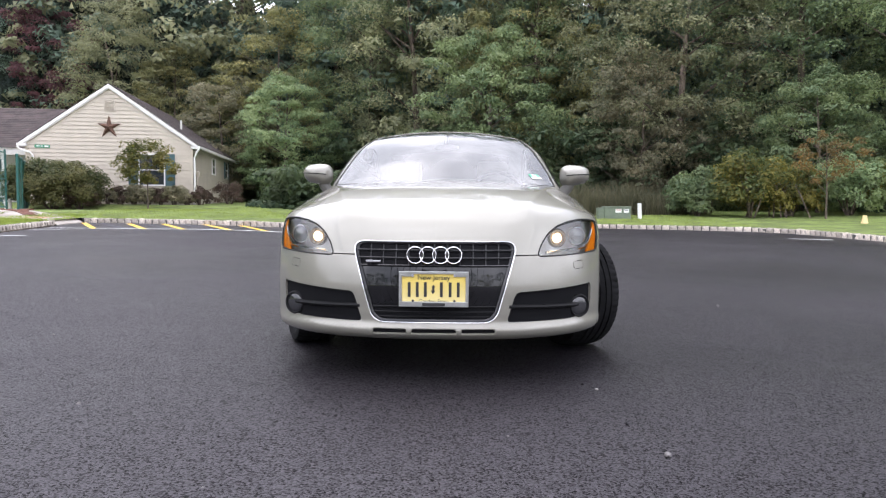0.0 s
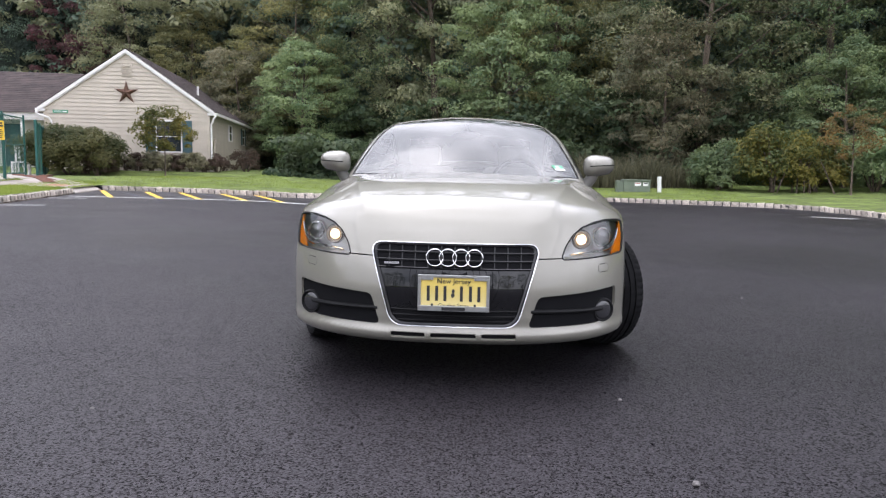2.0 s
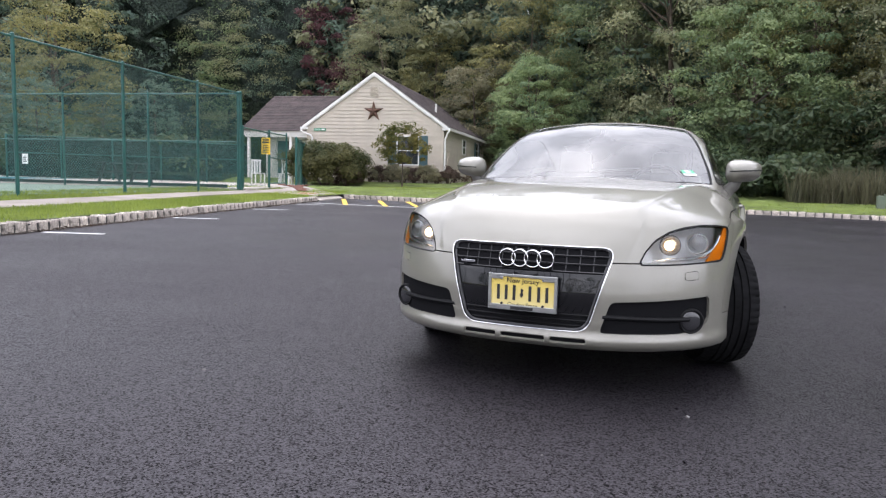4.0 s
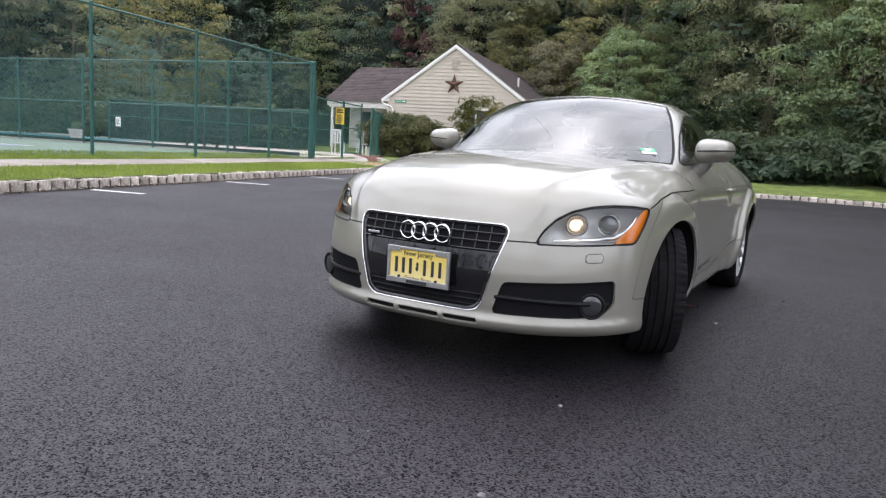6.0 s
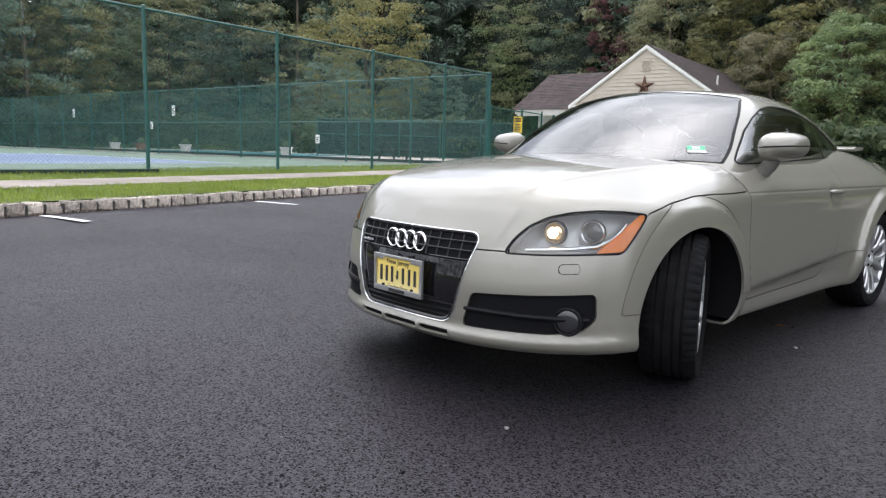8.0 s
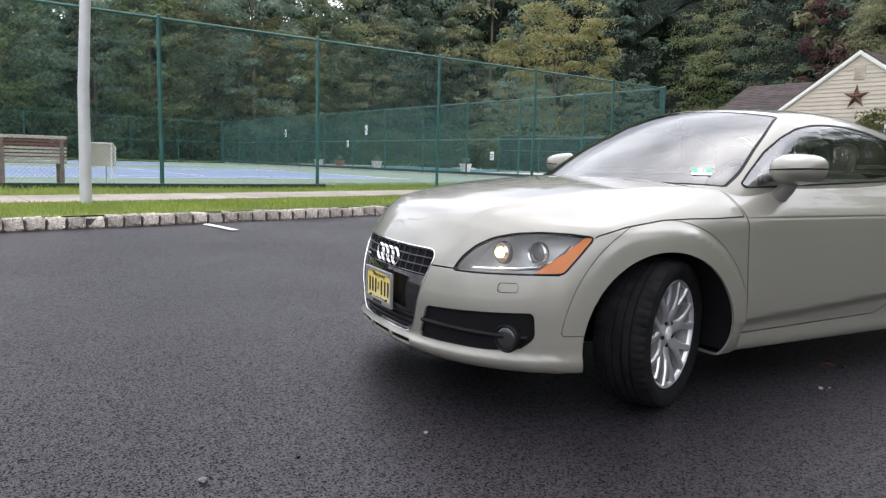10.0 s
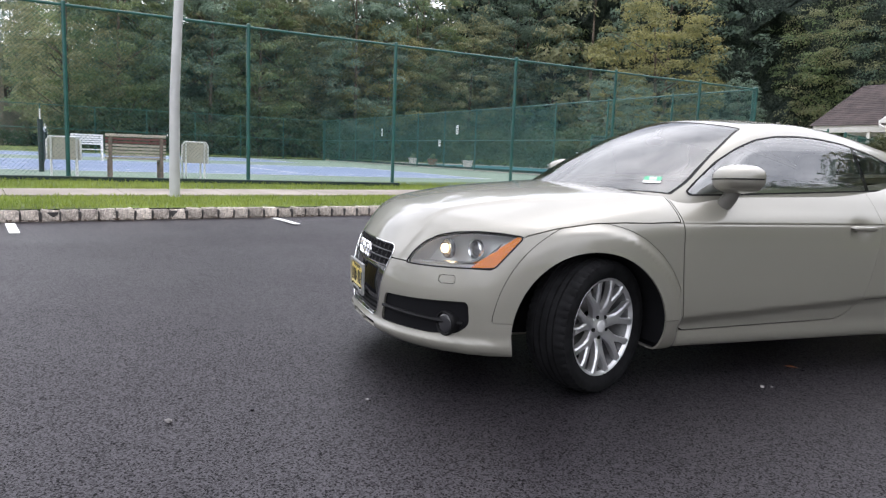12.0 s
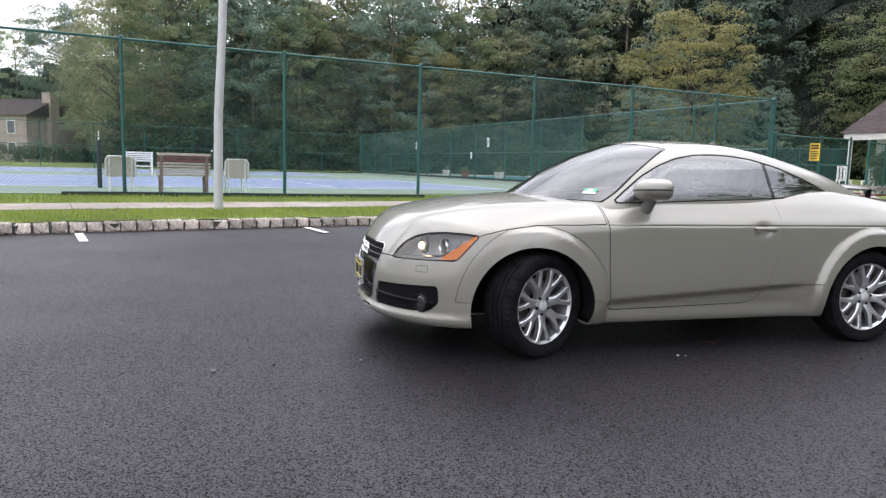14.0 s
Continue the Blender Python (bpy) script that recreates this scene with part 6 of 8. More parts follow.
# number plate in its frame
plate = under(new("number_plate"), car)
tagged(plate, "yellow number plate in a pale metal frame")
plate.location.y = 0.012
bm = bmesh.new()
box(bm, -0.152, 0.152, 0.034, 0.037, 0.352, 0.506)
part("plate", bm, PLATE_YELLOW, plate, local=False)
bm = bmesh.new()
for x0, x1, z0, z1 in ((-0.159, 0.159, 0.500, 0.512), (-0.159, 0.159, 0.350, 0.374), (-0.159, -0.145, 0.374, 0.500), (0.145, 0.159, 0.374, 0.500)):
    box(bm, x0, x1, 0.026, 0.04, z0, z1, bevel=0.002)
box(bm, -0.145, -0.09, 0.027, 0.036, 0.488, 0.502, bevel=0.002)
box(bm, 0.09, 0.145, 0.027, 0.036, 0.488, 0.502, bevel=0.002)
part("plate_frame", bm, FRAME_GREY, plate, local=False)
for x, w in ((-0.112, 0.013), (-0.075, 0.013), (-0.038, 0.013), (0.035, 0.013), (0.075, 0.013), (0.112, 0.013)):
    bm = bmesh.new()
    box(bm, x - w / 2, x + w / 2, 0.0300, 0.0335, 0.395, 0.463, bevel=0.001)
    part("plain_bar", bm, BLACK_INK, plate, local=False)
bm = bmesh.new()
bm.faces.new([bm.verts.new((x - 0.006, 0.0305, 0.430 + z)) for x, z in ((0.004, 0.022), (0.012, 0.012), (0.008, 0.0), (0.012, -0.01), (0.002, -0.022), (-0.006, -0.008), (0.0, 0.002), (-0.002, 0.014))])
part("state_outline", bm, BLACK_INK, plate, local=False)
bm = bmesh.new()
box(bm, -0.052, 0.052, 0.0245, 0.0265, 0.3535, 0.368)
part("plain_bar", bm, BLACK_INK, plate, local=False)
for x, z in ((-0.095, 0.494), (0.095, 0.494), (-0.095, 0.378), (0.095, 0.378)):
    bm = bmesh.new()
    tube(bm, [(x, 0.036, z), (x, 0.0245, z)], 0.0055, 10)
    part("screw", bm, CHROME if z > 0.4 else BLACK_INK, plate, local=False)


def lettering(name, text, size, m, mat, parent=None, depth=0.0004):
    """Raised letters in the built-in font, as a mesh."""
    cu = bpy.data.curves.new(name, "FONT")
    cu.body, cu.size, cu.align_x, cu.extrude = text, size, "CENTER", depth
    tmp = bpy.data.objects.new(name, cu)
    scene.collection.objects.link(tmp)
    bpy.context.view_layer.update()
    me = bpy.data.meshes.new_from_object(tmp.evaluated_get(bpy.context.evaluated_depsgraph_get()))
    bpy.data.objects.remove(tmp)
    me.materials.clear()
    me.materials.append(mat)
    ob = new(name, me)
    ob.matrix_world = m
    return under(ob, parent) if parent else ob


lettering("state_motto", "Garden State", 0.026, pose(0, 0.0325, 0.3665, 90), BLACK_INK, plate)
lettering("state_name", "New Jersey", 0.032, pose(0, 0.0315, 0.474, 90), BLACK_INK, plate)

# headlights
for sgn in (-1, 1):
    lens = lamp_skin.only(lambda c: c[:, 0] * sgn > 0)
    hl = under(new("headlight"), car)
    tagged(hl, "clear headlight with a lit warm bulb and amber side reflector")
    into = np.array([-0.055 * sgn, 0.13, -0.006])
    back_skin = Skin(lens.v + into, lens.n, lens.f)
    back_skin.link("lamp_housing", LAMP_GREY, hl, "grey metallic housing")
    # the side walls between lens and housing
    seen = {}
    for f in lens.f:
        for e in zip(f, f[1:] + f[:1]):
            seen[e] = 1
    border = [e for e in seen if (e[1], e[0]) not in seen]
    bm = bmesh.new()
    made = {}
    for i, j in border:
        for k in (i, j):
            if k not in made:
                made[k] = (bm.verts.new(lens.v[k] - lens.n[k] * 0.002), bm.verts.new(lens.v[k] + into))
        bm.faces.new((made[i][0], made[i][1], made[j][1], made[j][0]))
    part("lamp_wall", bm, LAMP_GREY, hl, smooth=True, local=False)
    seal = bmesh.new()
    chain = {i: j for i, j in border}
    start_i = border[0][0]
    order, k = [start_i], chain[start_i]
    while k != start_i and len(order) < 2000:
        order.append(k)
        k = chain[k]
    loop_tube(seal, [tuple(lens.v[i] - lens.n[i] * 0.002) for i in order], 0.0042, 6)
    part("lamp_seal", seal, CAR_BLACK, hl, "black rubber seal", smooth=True, local=False)
    lens.shifted(-0.002).link("lens", LENS, hl, "clear curved lens")
    a, y, z, u = coords(lens)
    amber, _ = lens.cut(u - (1.135 + (z - 0.585) * 1.75))
    amber.shifted(-0.009).link("side_reflector", AMBER, hl, "orange reflector", rim=0.01)
    # inner projector, outer lamp, and the bright strip below
    for (x, yy, zz), r, lit in (((0.592, 0.345, 0.655), 0.043, True), ((0.70, 0.44, 0.662), 0.046, False)):
        m = Matrix.Translation((sgn * x, yy, zz)) @ pose(0, 0, 0, 0, 0, 14 * sgn)
        bm = bmesh.new()
        ring_solid(bm, (0, 0, 0), r * 0.80, r * 1.12, 0.02, m=m)
        part("bezel", bm, RIM_SHADE if lit else LAMP_CHROME, hl, smooth=True, local=False)
        bm = bmesh.new()
        bmesh.ops.create_uvsphere(bm, u_segments=24, v_segments=14, radius=r * 0.84)
        bmesh.ops.scale(bm, vec=(1, 0.55, 1), verts=bm.verts)
        bmesh.ops.transform(bm, matrix=m, verts=bm.verts)
        part("projector" if lit else "outer_lamp", bm, PROJECTOR if lit else DARK_LENS, hl, smooth=True, local=False)
        if lit:
            bm = bmesh.new()
            bmesh.ops.create_uvsphere(bm, u_segments=16, v_segments=10, radius=0.023)
            bmesh.ops.transform(bm, matrix=m @ Matrix.Translation((-0.006 * sgn, -0.02, 0.0)), verts=bm.verts)
            part("bulb", bm, BULB, hl, "glowing warm bulb", smooth=True, local=False)
    bm = bmesh.new()
    tube(bm, [(sgn * x, yy, zz) for x, yy, zz in ((0.53, 0.235, 0.588), (0.60, 0.285, 0.592), (0.67, 0.345, 0.597), (0.735, 0.415, 0.608), (0.768, 0.465, 0.635), (0.785, 0.50, 0.67), (0.795, 0.52, 0.70))], [0.007, 0.009, 0.010, 0.010, 0.009, 0.007, 0.003], 8)
    part("chrome_strip", bm, LAMP_CHROME, hl, smooth=True, local=False)

    # fog lamp bay
    bay = under(new("fog_lamp_bay"), car)
    tagged(bay, "black mesh intake with a round fog lamp")
    fs = fog_skin.only(lambda c: c[:, 0] * sgn > 0)
    inn = np.array([-0.03 * sgn, 0.055, 0.0])
    Skin(fs.v + inn, fs.n, fs.f).link("mesh_back", CAR_BLACK, bay)
    seen = {}
    for f in fs.f:
        for e in zip(f, f[1:] + f[:1]):
            seen[e] = 1
    bm = bmesh.new()
    made = {}
    for i, j in [e for e in seen if (e[1], e[0]) not in seen]:
        for k in (i, j):
            if k not in made:
                made[k] = (bm.verts.new(fs.v[k]), bm.verts.new(fs.v[k] + inn))
        bm.faces.new((made[i][0], made[i][1], made[j][1], made[j][0]))
    part("bay_wall", bm, CAR_BLACK, bay, smooth=True, local=False)
    # woven honeycomb: wavy bars
    for row in range(7):
        zz = 0.288 + row * 0.021
        xs = np.linspace(0.375 - 0.0 * row, 0.735, 46)
        q, _ = nose_y(xs, np.full_like(xs, zz))
        bm = bmesh.new()
        tube(bm, [(sgn * (a_[0] - 0.018), a_[1] + 0.034, zz + 0.006 * math.sin(i * 1.55 + row * math.pi)) for i, a_ in enumerate(q)], 0.0035, 5)
        part("mesh_bar", bm, MESH_GREY, bay, smooth=True, local=False)
    bm = bmesh.new()
    xs = np.linspace(0.345, 0.752, 20)
    q, _ = nose_y(xs, np.linspace(0.345, 0.332, 20))
    tube(bm, [(sgn * a_[0], a_[1] + 0.008, a_[2]) for a_ in q], [0.011] * 16 + [0.011, 0.0105, 0.0095, 0.008], 8)
    part("blade", bm, CAR_BLACK, bay, "black horizontal blade", smooth=True, local=False)
    m = Matrix.Translation((sgn * 0.700, 0.302, 0.326)) @ pose(0, 0, 0, 0, 0, 24 * sgn)
    fog = under(new("fog_lamp"), car)
    bm = bmesh.new()
    ring_solid(bm, (0, 0, 0), 0.044, 0.058, 0.014, m=m)
    tube(bm, [m @ Vector((0, 0.0, 0)), m @ Vector((0, 0.06, 0))], 0.055, 24)
    part("bezel", bm, CAR_BLACK, fog, smooth=True, local=False)
    bm = bmesh.new()
    bmesh.ops.create_uvsphere(bm, u_segments=24, v_segments=12, radius=0.045)
    bmesh.ops.scale(bm, vec=(1, 0.16, 1), verts=bm.verts)
    bmesh.ops.transform(bm, matrix=m @ Matrix.Translation((0, -0.006, 0)), verts=bm.verts)
    part("lens", bm, FOG_GLASS, fog, "dark glass lens", smooth=True, local=False)

    # door mirror
    mir = under(new("door_mirror"), car)
    tagged(mir, "silver beige door mirror with a dark lower edge")
    bm = bmesh.new()
    bmesh.ops.create_uvsphere(bm, u_segments=36, v_segments=24, radius=1.0)
    for v in bm.verts:
        x, yy, zz = v.co
        sq = lambda q, e: math.copysign(abs(q) ** e, q)
        x, zz = sq(x, 0.72), sq(zz, 0.72)
        yy = yy * (1.0 if yy < 0 else 0.25)
        v.co = (sgn * (0.885 + 0.104 * x), 1.735 + 0.150 * yy + 0.02 * x, 1.022 + (0.070 - 0.012 * x) * zz + 0.006 * x)
    cap = bm
    part("housing", cap, PAINT, mir, smooth=True, local=False)
    bm = bmesh.new()
    pts = []
    for i in range(19):
        t = -math.pi * 0.98 * i / 18
        cx, cy = abs(math.cos(t)) ** 0.72 * math.copysign(1, math.cos(t)), math.sin(t)
        pts.append((sgn * (0.885 + 0.1048 * cx), 1.735 + 0.1508 * cy + 0.02 * cx, 1.020 + 0.006 * cx))
    tube(bm, pts[: 14], 0.0035, 6)
    part("indicator_strip", bm, CAR_BLACK, mir, "dark indicator strip", smooth=True, local=False)
    bm = bmesh.new()
    bmesh.ops.create_uvsphere(bm, u_segments=28, v_segments=16, radius=1.0)
    for v in bm.verts:
        x, yy, zz = v.co
        sq = lambda q, e: math.copysign(abs(q) ** e, q)
        x = sq(x, 0.72)
        yy = yy * (1.0 if yy < 0 else 0.22)
        v.co = (sgn * (0.880 + 0.086 * x), 1.735 + 0.128 * yy + 0.02 * x, 0.980 + 0.022 * zz)
    part("lower_shell", bm, PAINT, mir, "", smooth=True, local=False)
    bm = bmesh.new()
    f_, _ = flank_x(1.70, 0.89, sgn)
    tube(bm, [(f_[0] - 0.03 * sgn, 1.70, 0.875), (sgn * 0.832, 1.70, 0.93), (sgn * 0.848, 1.705, 0.985)], [0.040, 0.036, 0.045], 14)
    part("mirror_foot", bm, FOOT_SHADE, mir, "", smooth=True, local=False)
    bm = bmesh.new()
    bm.faces.new([bm.verts.new((sgn * (0.885 + 0.088 * c * abs(c) ** -0.3 if c else 0.885), 1.7755, 1.022 + 0.056 * s)) for c, s in ((math.cos(2 * math.pi * k / 24), math.sin(2 * math.pi * k / 24)) for k in range(24))])
    part("mirror_glass", bm, CHROME, mir, local=False)

    # door handle: a bridge over the scooped recess
    hd = under(new("door_handle"), car)
    bm = bmesh.new()
    pts = []
    for t in np.linspace(0, 1, 13):
        yy = 2.452 + 0.166 * t
        f_, _ = flank_x(2.452 if t < 0.5 else 2.64, 0.787, sgn)
        lift = 0.024 * math.sin(math.pi * min(max(t, 0.0), 1.0)) ** 0.35 if 0 < t < 1 else 0.0
        pts.append((f_[0] + sgn * (lift - 0.002), yy, 0.787 - 0.004 * t))
    tube(bm, pts, [0.006, 0.012] + [0.0135] * 9 + [0.0125, 0.007], 10)
    part("grip", bm, PAINT, hd, smooth=True, local=False)

# seam along the top of the sill, from the door to the rear arch
# a thin black bead on the surface stands in for the gap's shade
for sgn in (-1, 1):
    bm = bmesh.new()
    seam = [flank_x(q, zq, sgn) for q, zq in zip(np.linspace(2.60, 3.02, 12), np.linspace(0.405, 0.418, 12))]
    tube(bm, [tuple(f_ - n_ * 0.0006) for f_, n_ in seam], 0.0018, 6)
    part("sill_seam", bm, CAR_BLACK, car, smooth=True, local=False)

# roof aerial fin
bm = bmesh.new()
prof = [(-0.06, 0.0), (-0.01, 0.018), (0.035, 0.045), (0.055, 0.047), (0.06, 0.0)]
l = [bm.verts.new((-0.008, 2.70 + a, 1.328 + b)) for a, b in prof]
r = [bm.verts.new((0.008, 2.70 + a, 1.328 + b)) for a, b in prof]
bm.faces.new(l), bm.faces.new(list(reversed(r)))
for i in range(5):
    j = (i + 1) % 5
    bm.faces.new((l[i], r[i], r[j], l[j]))
bmesh.ops.recalc_face_normals(bm, faces=bm.faces)
bmesh.ops.bevel(bm, geom=bm.edges[:], offset=0.003, segments=2, affect="EDGES")
part("aerial", bm, PAINT, car, smooth=True, local=False)
# raised rear spoiler
bm = bmesh.new()
rows = []
for t in np.linspace(-1, 1, 25):
    x = 0.60 * t
    y0 = 3.88 - 0.22 * t * t
    rows.append([bm.verts.new(q) for q in ((x, y0, 1.045), (x, y0 + 0.05, 1.068 - 0.006 * t * t), (x, y0 + 0.20, 1.072 - 0.008 * t * t), (x, y0 + 0.215, 1.06), (x, y0 + 0.19, 1.045), (x, y0 + 0.04, 1.030))])
for p_, q_ in zip(rows, rows[1:]):
    for k in range(6):
        bm.faces.new((p_[k], p_[(k + 1) % 6], q_[(k + 1) % 6], q_[k]))
bm.faces.new(rows[0]), bm.faces.new(list(reversed(rows[-1])))
bmesh.ops.recalc_face_normals(bm, faces=bm.faces)
part("rear_spoiler", bm, PAINT, car, smooth=True, local=False)
for x in (-0.3, 0.3):
    bm = bmesh.new()
    tube(bm, [(x, 3.92, 0.92), (x, 3.94, 1.045)], 0.02, 8)
    part("spoiler_strut", bm, CAR_BLACK, car, smooth=True, local=False)
# inside the cabin
bm = bmesh.new()
box(bm, -0.70, 0.70, 1.38, 1.72, 0.62, 0.905, bevel=0.05)
box(bm, -0.68, 0.68, 1.22, 1.45, 0.70, 0.90, bevel=0.03)
part("dashboard", bm, DASH, car, "black dashboard", smooth=True, local=False)
bm = bmesh.new()
box(bm, -0.74, 0.74, 1.4, 3.5, 0.22, 0.30)
box(bm, -0.62, 0.62, 3.05, 3.6, 0.30, 0.93, bevel=0.05)
part("cabin_floor", bm, DASH, car, local=False)
for sgn in (-1, 1):
    st = under(new("seat"), car)
    tagged(st, "grey leather sports seat")
    x = 0.36 * sgn
    bm = bmesh.new()
    box(bm, x - 0.25, x + 0.25, 1.95, 2.50, 0.33, 0.52, bevel=0.07)
    part("cushion", bm, SEAT, st, smooth=True, local=False)
    bm = bmesh.new()
    box(bm, -0.25, 0.25, -0.06, 0.07, 0.0, 0.62, m=Matrix.Translation((x, 2.47, 0.42)) @ pose(0, 0, 0, -20), bevel=0.055)
    part("backrest", bm, SEAT, st, smooth=True, local=False)
    bm = bmesh.new()
    box(bm, -0.13, 0.13, -0.04, 0.05, 0.0, 0.18, m=Matrix.Translation((x, 2.69, 1.0)) @ pose(0, 0, 0, -12), bevel=0.045)
    part("headrest", bm, SEAT, st, smooth=True, local=False)
bm = bmesh.new()
mw = Matrix.Translation((0.36, 1.88, 0.885)) @ pose(0, 0, 0, 65)
ring_pts = [mw @ Vector((0.18 * math.cos(t), 0.18 * math.sin(t), 0)) for t in (2 * math.pi * k / 40 for k in range(41))]
tube(bm, ring_pts, 0.016, 8)
tube(bm, [mw @ Vector((-0.17, 0, 0)), mw @ Vector((0, -0.02, -0.03)), mw @ Vector((0.17, 0, 0))], 0.018, 8)
tube(bm, [mw @ Vector((0, 0, -0.02)), mw @ Vector((0, 0, -0.22))], [0.05, 0.03], 12)
part("steering_wheel", bm, DASH, car, smooth=True, local=False)
# sun visor mirror pod and inspection sticker on the windscreen
bm = bmesh.new()
bmesh.ops.create_uvsphere(bm, u_segments=20, v_segments=12, radius=1.0)
for v in bm.verts:
    v.co = (0.09 * v.co.x, 1.83 + 0.02 * v.co.y, 1.215 + 0.028 * v.co.z)
tube(bm, [(0, 1.83, 1.23), (0, 1.86, 1.285)], 0.015, 8)
part("inside_mirror", bm, CAR_BLACK, car, smooth=True, local=False)


def on_screen(x, z):
    p_, n_ = cast(cabin, np.array([[x, 1.9, z]]), np.array([[0.0, -1.0, 0.0]]))
    return Vector(p_[0]), Vector(n_[0])


sticker = under(new("inspection_sticker"), car)
tagged(sticker, "green and white inspection sticker inside the windscreen")
c0, n0 = on_screen(0.585, 1.0)
right = Vector((0, 0, 1)).cross(n0)
right = right if right.x > 0 else -right
right.normalize()
upv = n0.cross(right) * -1 if n0.cross(right).z < 0 else n0.cross(right)
mS = Matrix.Translation(c0 + n0 * 0.0015) @ Matrix((right, upv, n0)).transposed().to_4x4()
for x0, x1, y0, y1, mt, dz in ((-0.044, 0.044, -0.008, 0.024, STICKER_GREEN, 0.0), (-0.044, 0.044, -0.030, -0.010, WHITE_PAINT, 0.0), (-0.018, 0.018, -0.005, 0.021, WHITE_PAINT, 0.001)):
    bm = bmesh.new()
    bm.faces.new([bm.verts.new(mS @ Vector((x, y_, dz))) for x, y_ in ((x0, y0), (x1, y0), (x1, y1), (x0, y1))])
    part("sticker_panel", bm, mt, sticker, local=False)
lettering("sticker_number", "12", 0.030, mS @ Matrix.Translation((0.0, -0.002, 0.002)), BLACK_INK, sticker, 0.0002)

# ---- street lamp, benches, tables, signs and the rest ----
lamp = anchor("lamp_post", -7.5, -1.21, land_z(-7.5, -1.21), "tall white painted steel lamp post in the grass", "lamp post")
bm = bmesh.new()
tube(bm, [(0, 0, -0.2), (0.0, 0.02, 1.5), (0.02, 0.10, 3.0), (0.06, 0.28, 9.6)], [0.077, 0.071, 0.064, 0.045], 20)
part("pole", bm, ALUMINIUM, lamp, smooth=True)
bm = bmesh.new()
box(bm, -0.12, 0.22, 0.1, 0.8, 9.55, 9.7, bevel=0.04)
part("lamp_head", bm, ALUMINIUM, lamp)


def at_fence(s, w):
    return FC + FE * s + FW * w


TURN = math.degrees(math.atan2(FE.y, FE.x))


def bench(s, w, length, mat_slat, mat_leg, label, slats, chair=False):
    """A slatted seat with its back to the fence, facing the court."""
    p = at_fence(s, w)
    e = anchor("garden_chair" if chair else "bench", p.x, p.y, COURT_Z, label, "chair" if chair else "bench", turn=TURN)
    e.scale = (1, 0.88, 0.88)
    h = length / 2
    if chair:
        # a woven sling stretched in a round tube frame
        bm = bmesh.new()
        grid = [[bm.verts.new((x, 0.03 + 0.12 * (z - 0.4) - 0.03 * (1 - (x / h) ** 2), z)) for x in np.linspace(-h + 0.03, h - 0.03, 9)] for z in np.linspace(0.36, 0.80, 6)]
        for p_, q_ in zip(grid, grid[1:]):
            for k in range(8):
                bm.faces.new((p_[k], p_[k + 1], q_[k + 1], q_[k]))
        g_ = bmesh.ops.extrude_face_region(bm, geom=bm.faces[:])
        bmesh.ops.translate(bm, vec=(0, -0.008, 0), verts=[v for v in g_["geom"] if isinstance(v, bmesh.types.BMVert)])
        bmesh.ops.recalc_face_normals(bm, faces=bm.faces)
        part("sling", bm, mat_slat[0], e, "beige woven sling", smooth=True)
        bm = bmesh.new()
        tube(bm, [(-h + 0.02, 0.03, 0.36), (-h + 0.02, 0.08, 0.74), (-h + 0.06, 0.09, 0.81), (h - 0.06, 0.09, 0.81), (h - 0.02, 0.08, 0.74), (h - 0.02, 0.03, 0.36)], 0.018, 8)
        part("back_tube", bm, mat_leg, e, smooth=True)
    for i in range(0 if chair else slats):
        bm = bmesh.new()
        z = 0.40 + 0.46 * i / (slats - 1)
        box(bm, -h, h, -0.03 - 0.012 * (i == slats - 1), 0.012, z, z + (0.06 if i == slats - 1 else 0.047), m=Matrix.Translation((0, 0.12 * (z - 0.4), 0)), bevel=0.006)
        part("back_slat", bm, mat_slat[1] if i in (slats - 2, slats - 3) else mat_slat[0], e)
    for i in range(4):
        bm = bmesh.new()
        box(bm, -h, h, -0.10 - 0.1 * i, -0.03 - 0.1 * i, 0.40, 0.43, bevel=0.006)
        part("seat_slat", bm, mat_slat[0], e)
    for x in (-h + 0.08, h - 0.08):
        bm = bmesh.new()
        if chair:
            tube(bm, [(x, 0.1, 0), (x, 0.04, 0.4), (x, 0.09, 0.82)], 0.018, 8)
            tube(bm, [(x, -0.45, 0), (x, -0.40, 0.6), (x, -0.3, 0.64), (x, 0.06, 0.62)], 0.018, 8)
            tube(bm, [(x, -0.42, 0.38), (x, 0.04, 0.40)], 0.016, 8)
        else:
            box(bm, x - 0.03, x + 0.03, 0.01, 0.07, 0.0, 0.86, bevel=0.008)
            box(bm, x - 0.03, x + 0.03, -0.46, -0.40, 0.0, 0.42, bevel=0.008)
            box(bm, x - 0.03, x + 0.03, -0.44, 0.04, 0.36, 0.40, bevel=0.006)
        part("leg", bm, mat_leg, e)
    return e


s_of = lambda q: (Vector(q) - FC).dot(FE)
bench(s_of((-10.3, -1.97)), 0.4, 1.02, (BENCH_GREY, BENCH_RED), BENCH_BROWN, "weathered slatted bench with two dark red slats", 8)
bench(s_of((-10.1, -3.12)), 0.4, 0.56, (CHAIR_CREAM, CHAIR_CREAM), WHITE_PAINT, "cream strapped chair on a white tube frame", 9, True)
bench(s_of((-10.6, -0.98)), 0.4, 0.50, (CHAIR_CREAM, CHAIR_CREAM), WHITE_PAINT, "cream strapped chair on a white tube frame", 9, True)
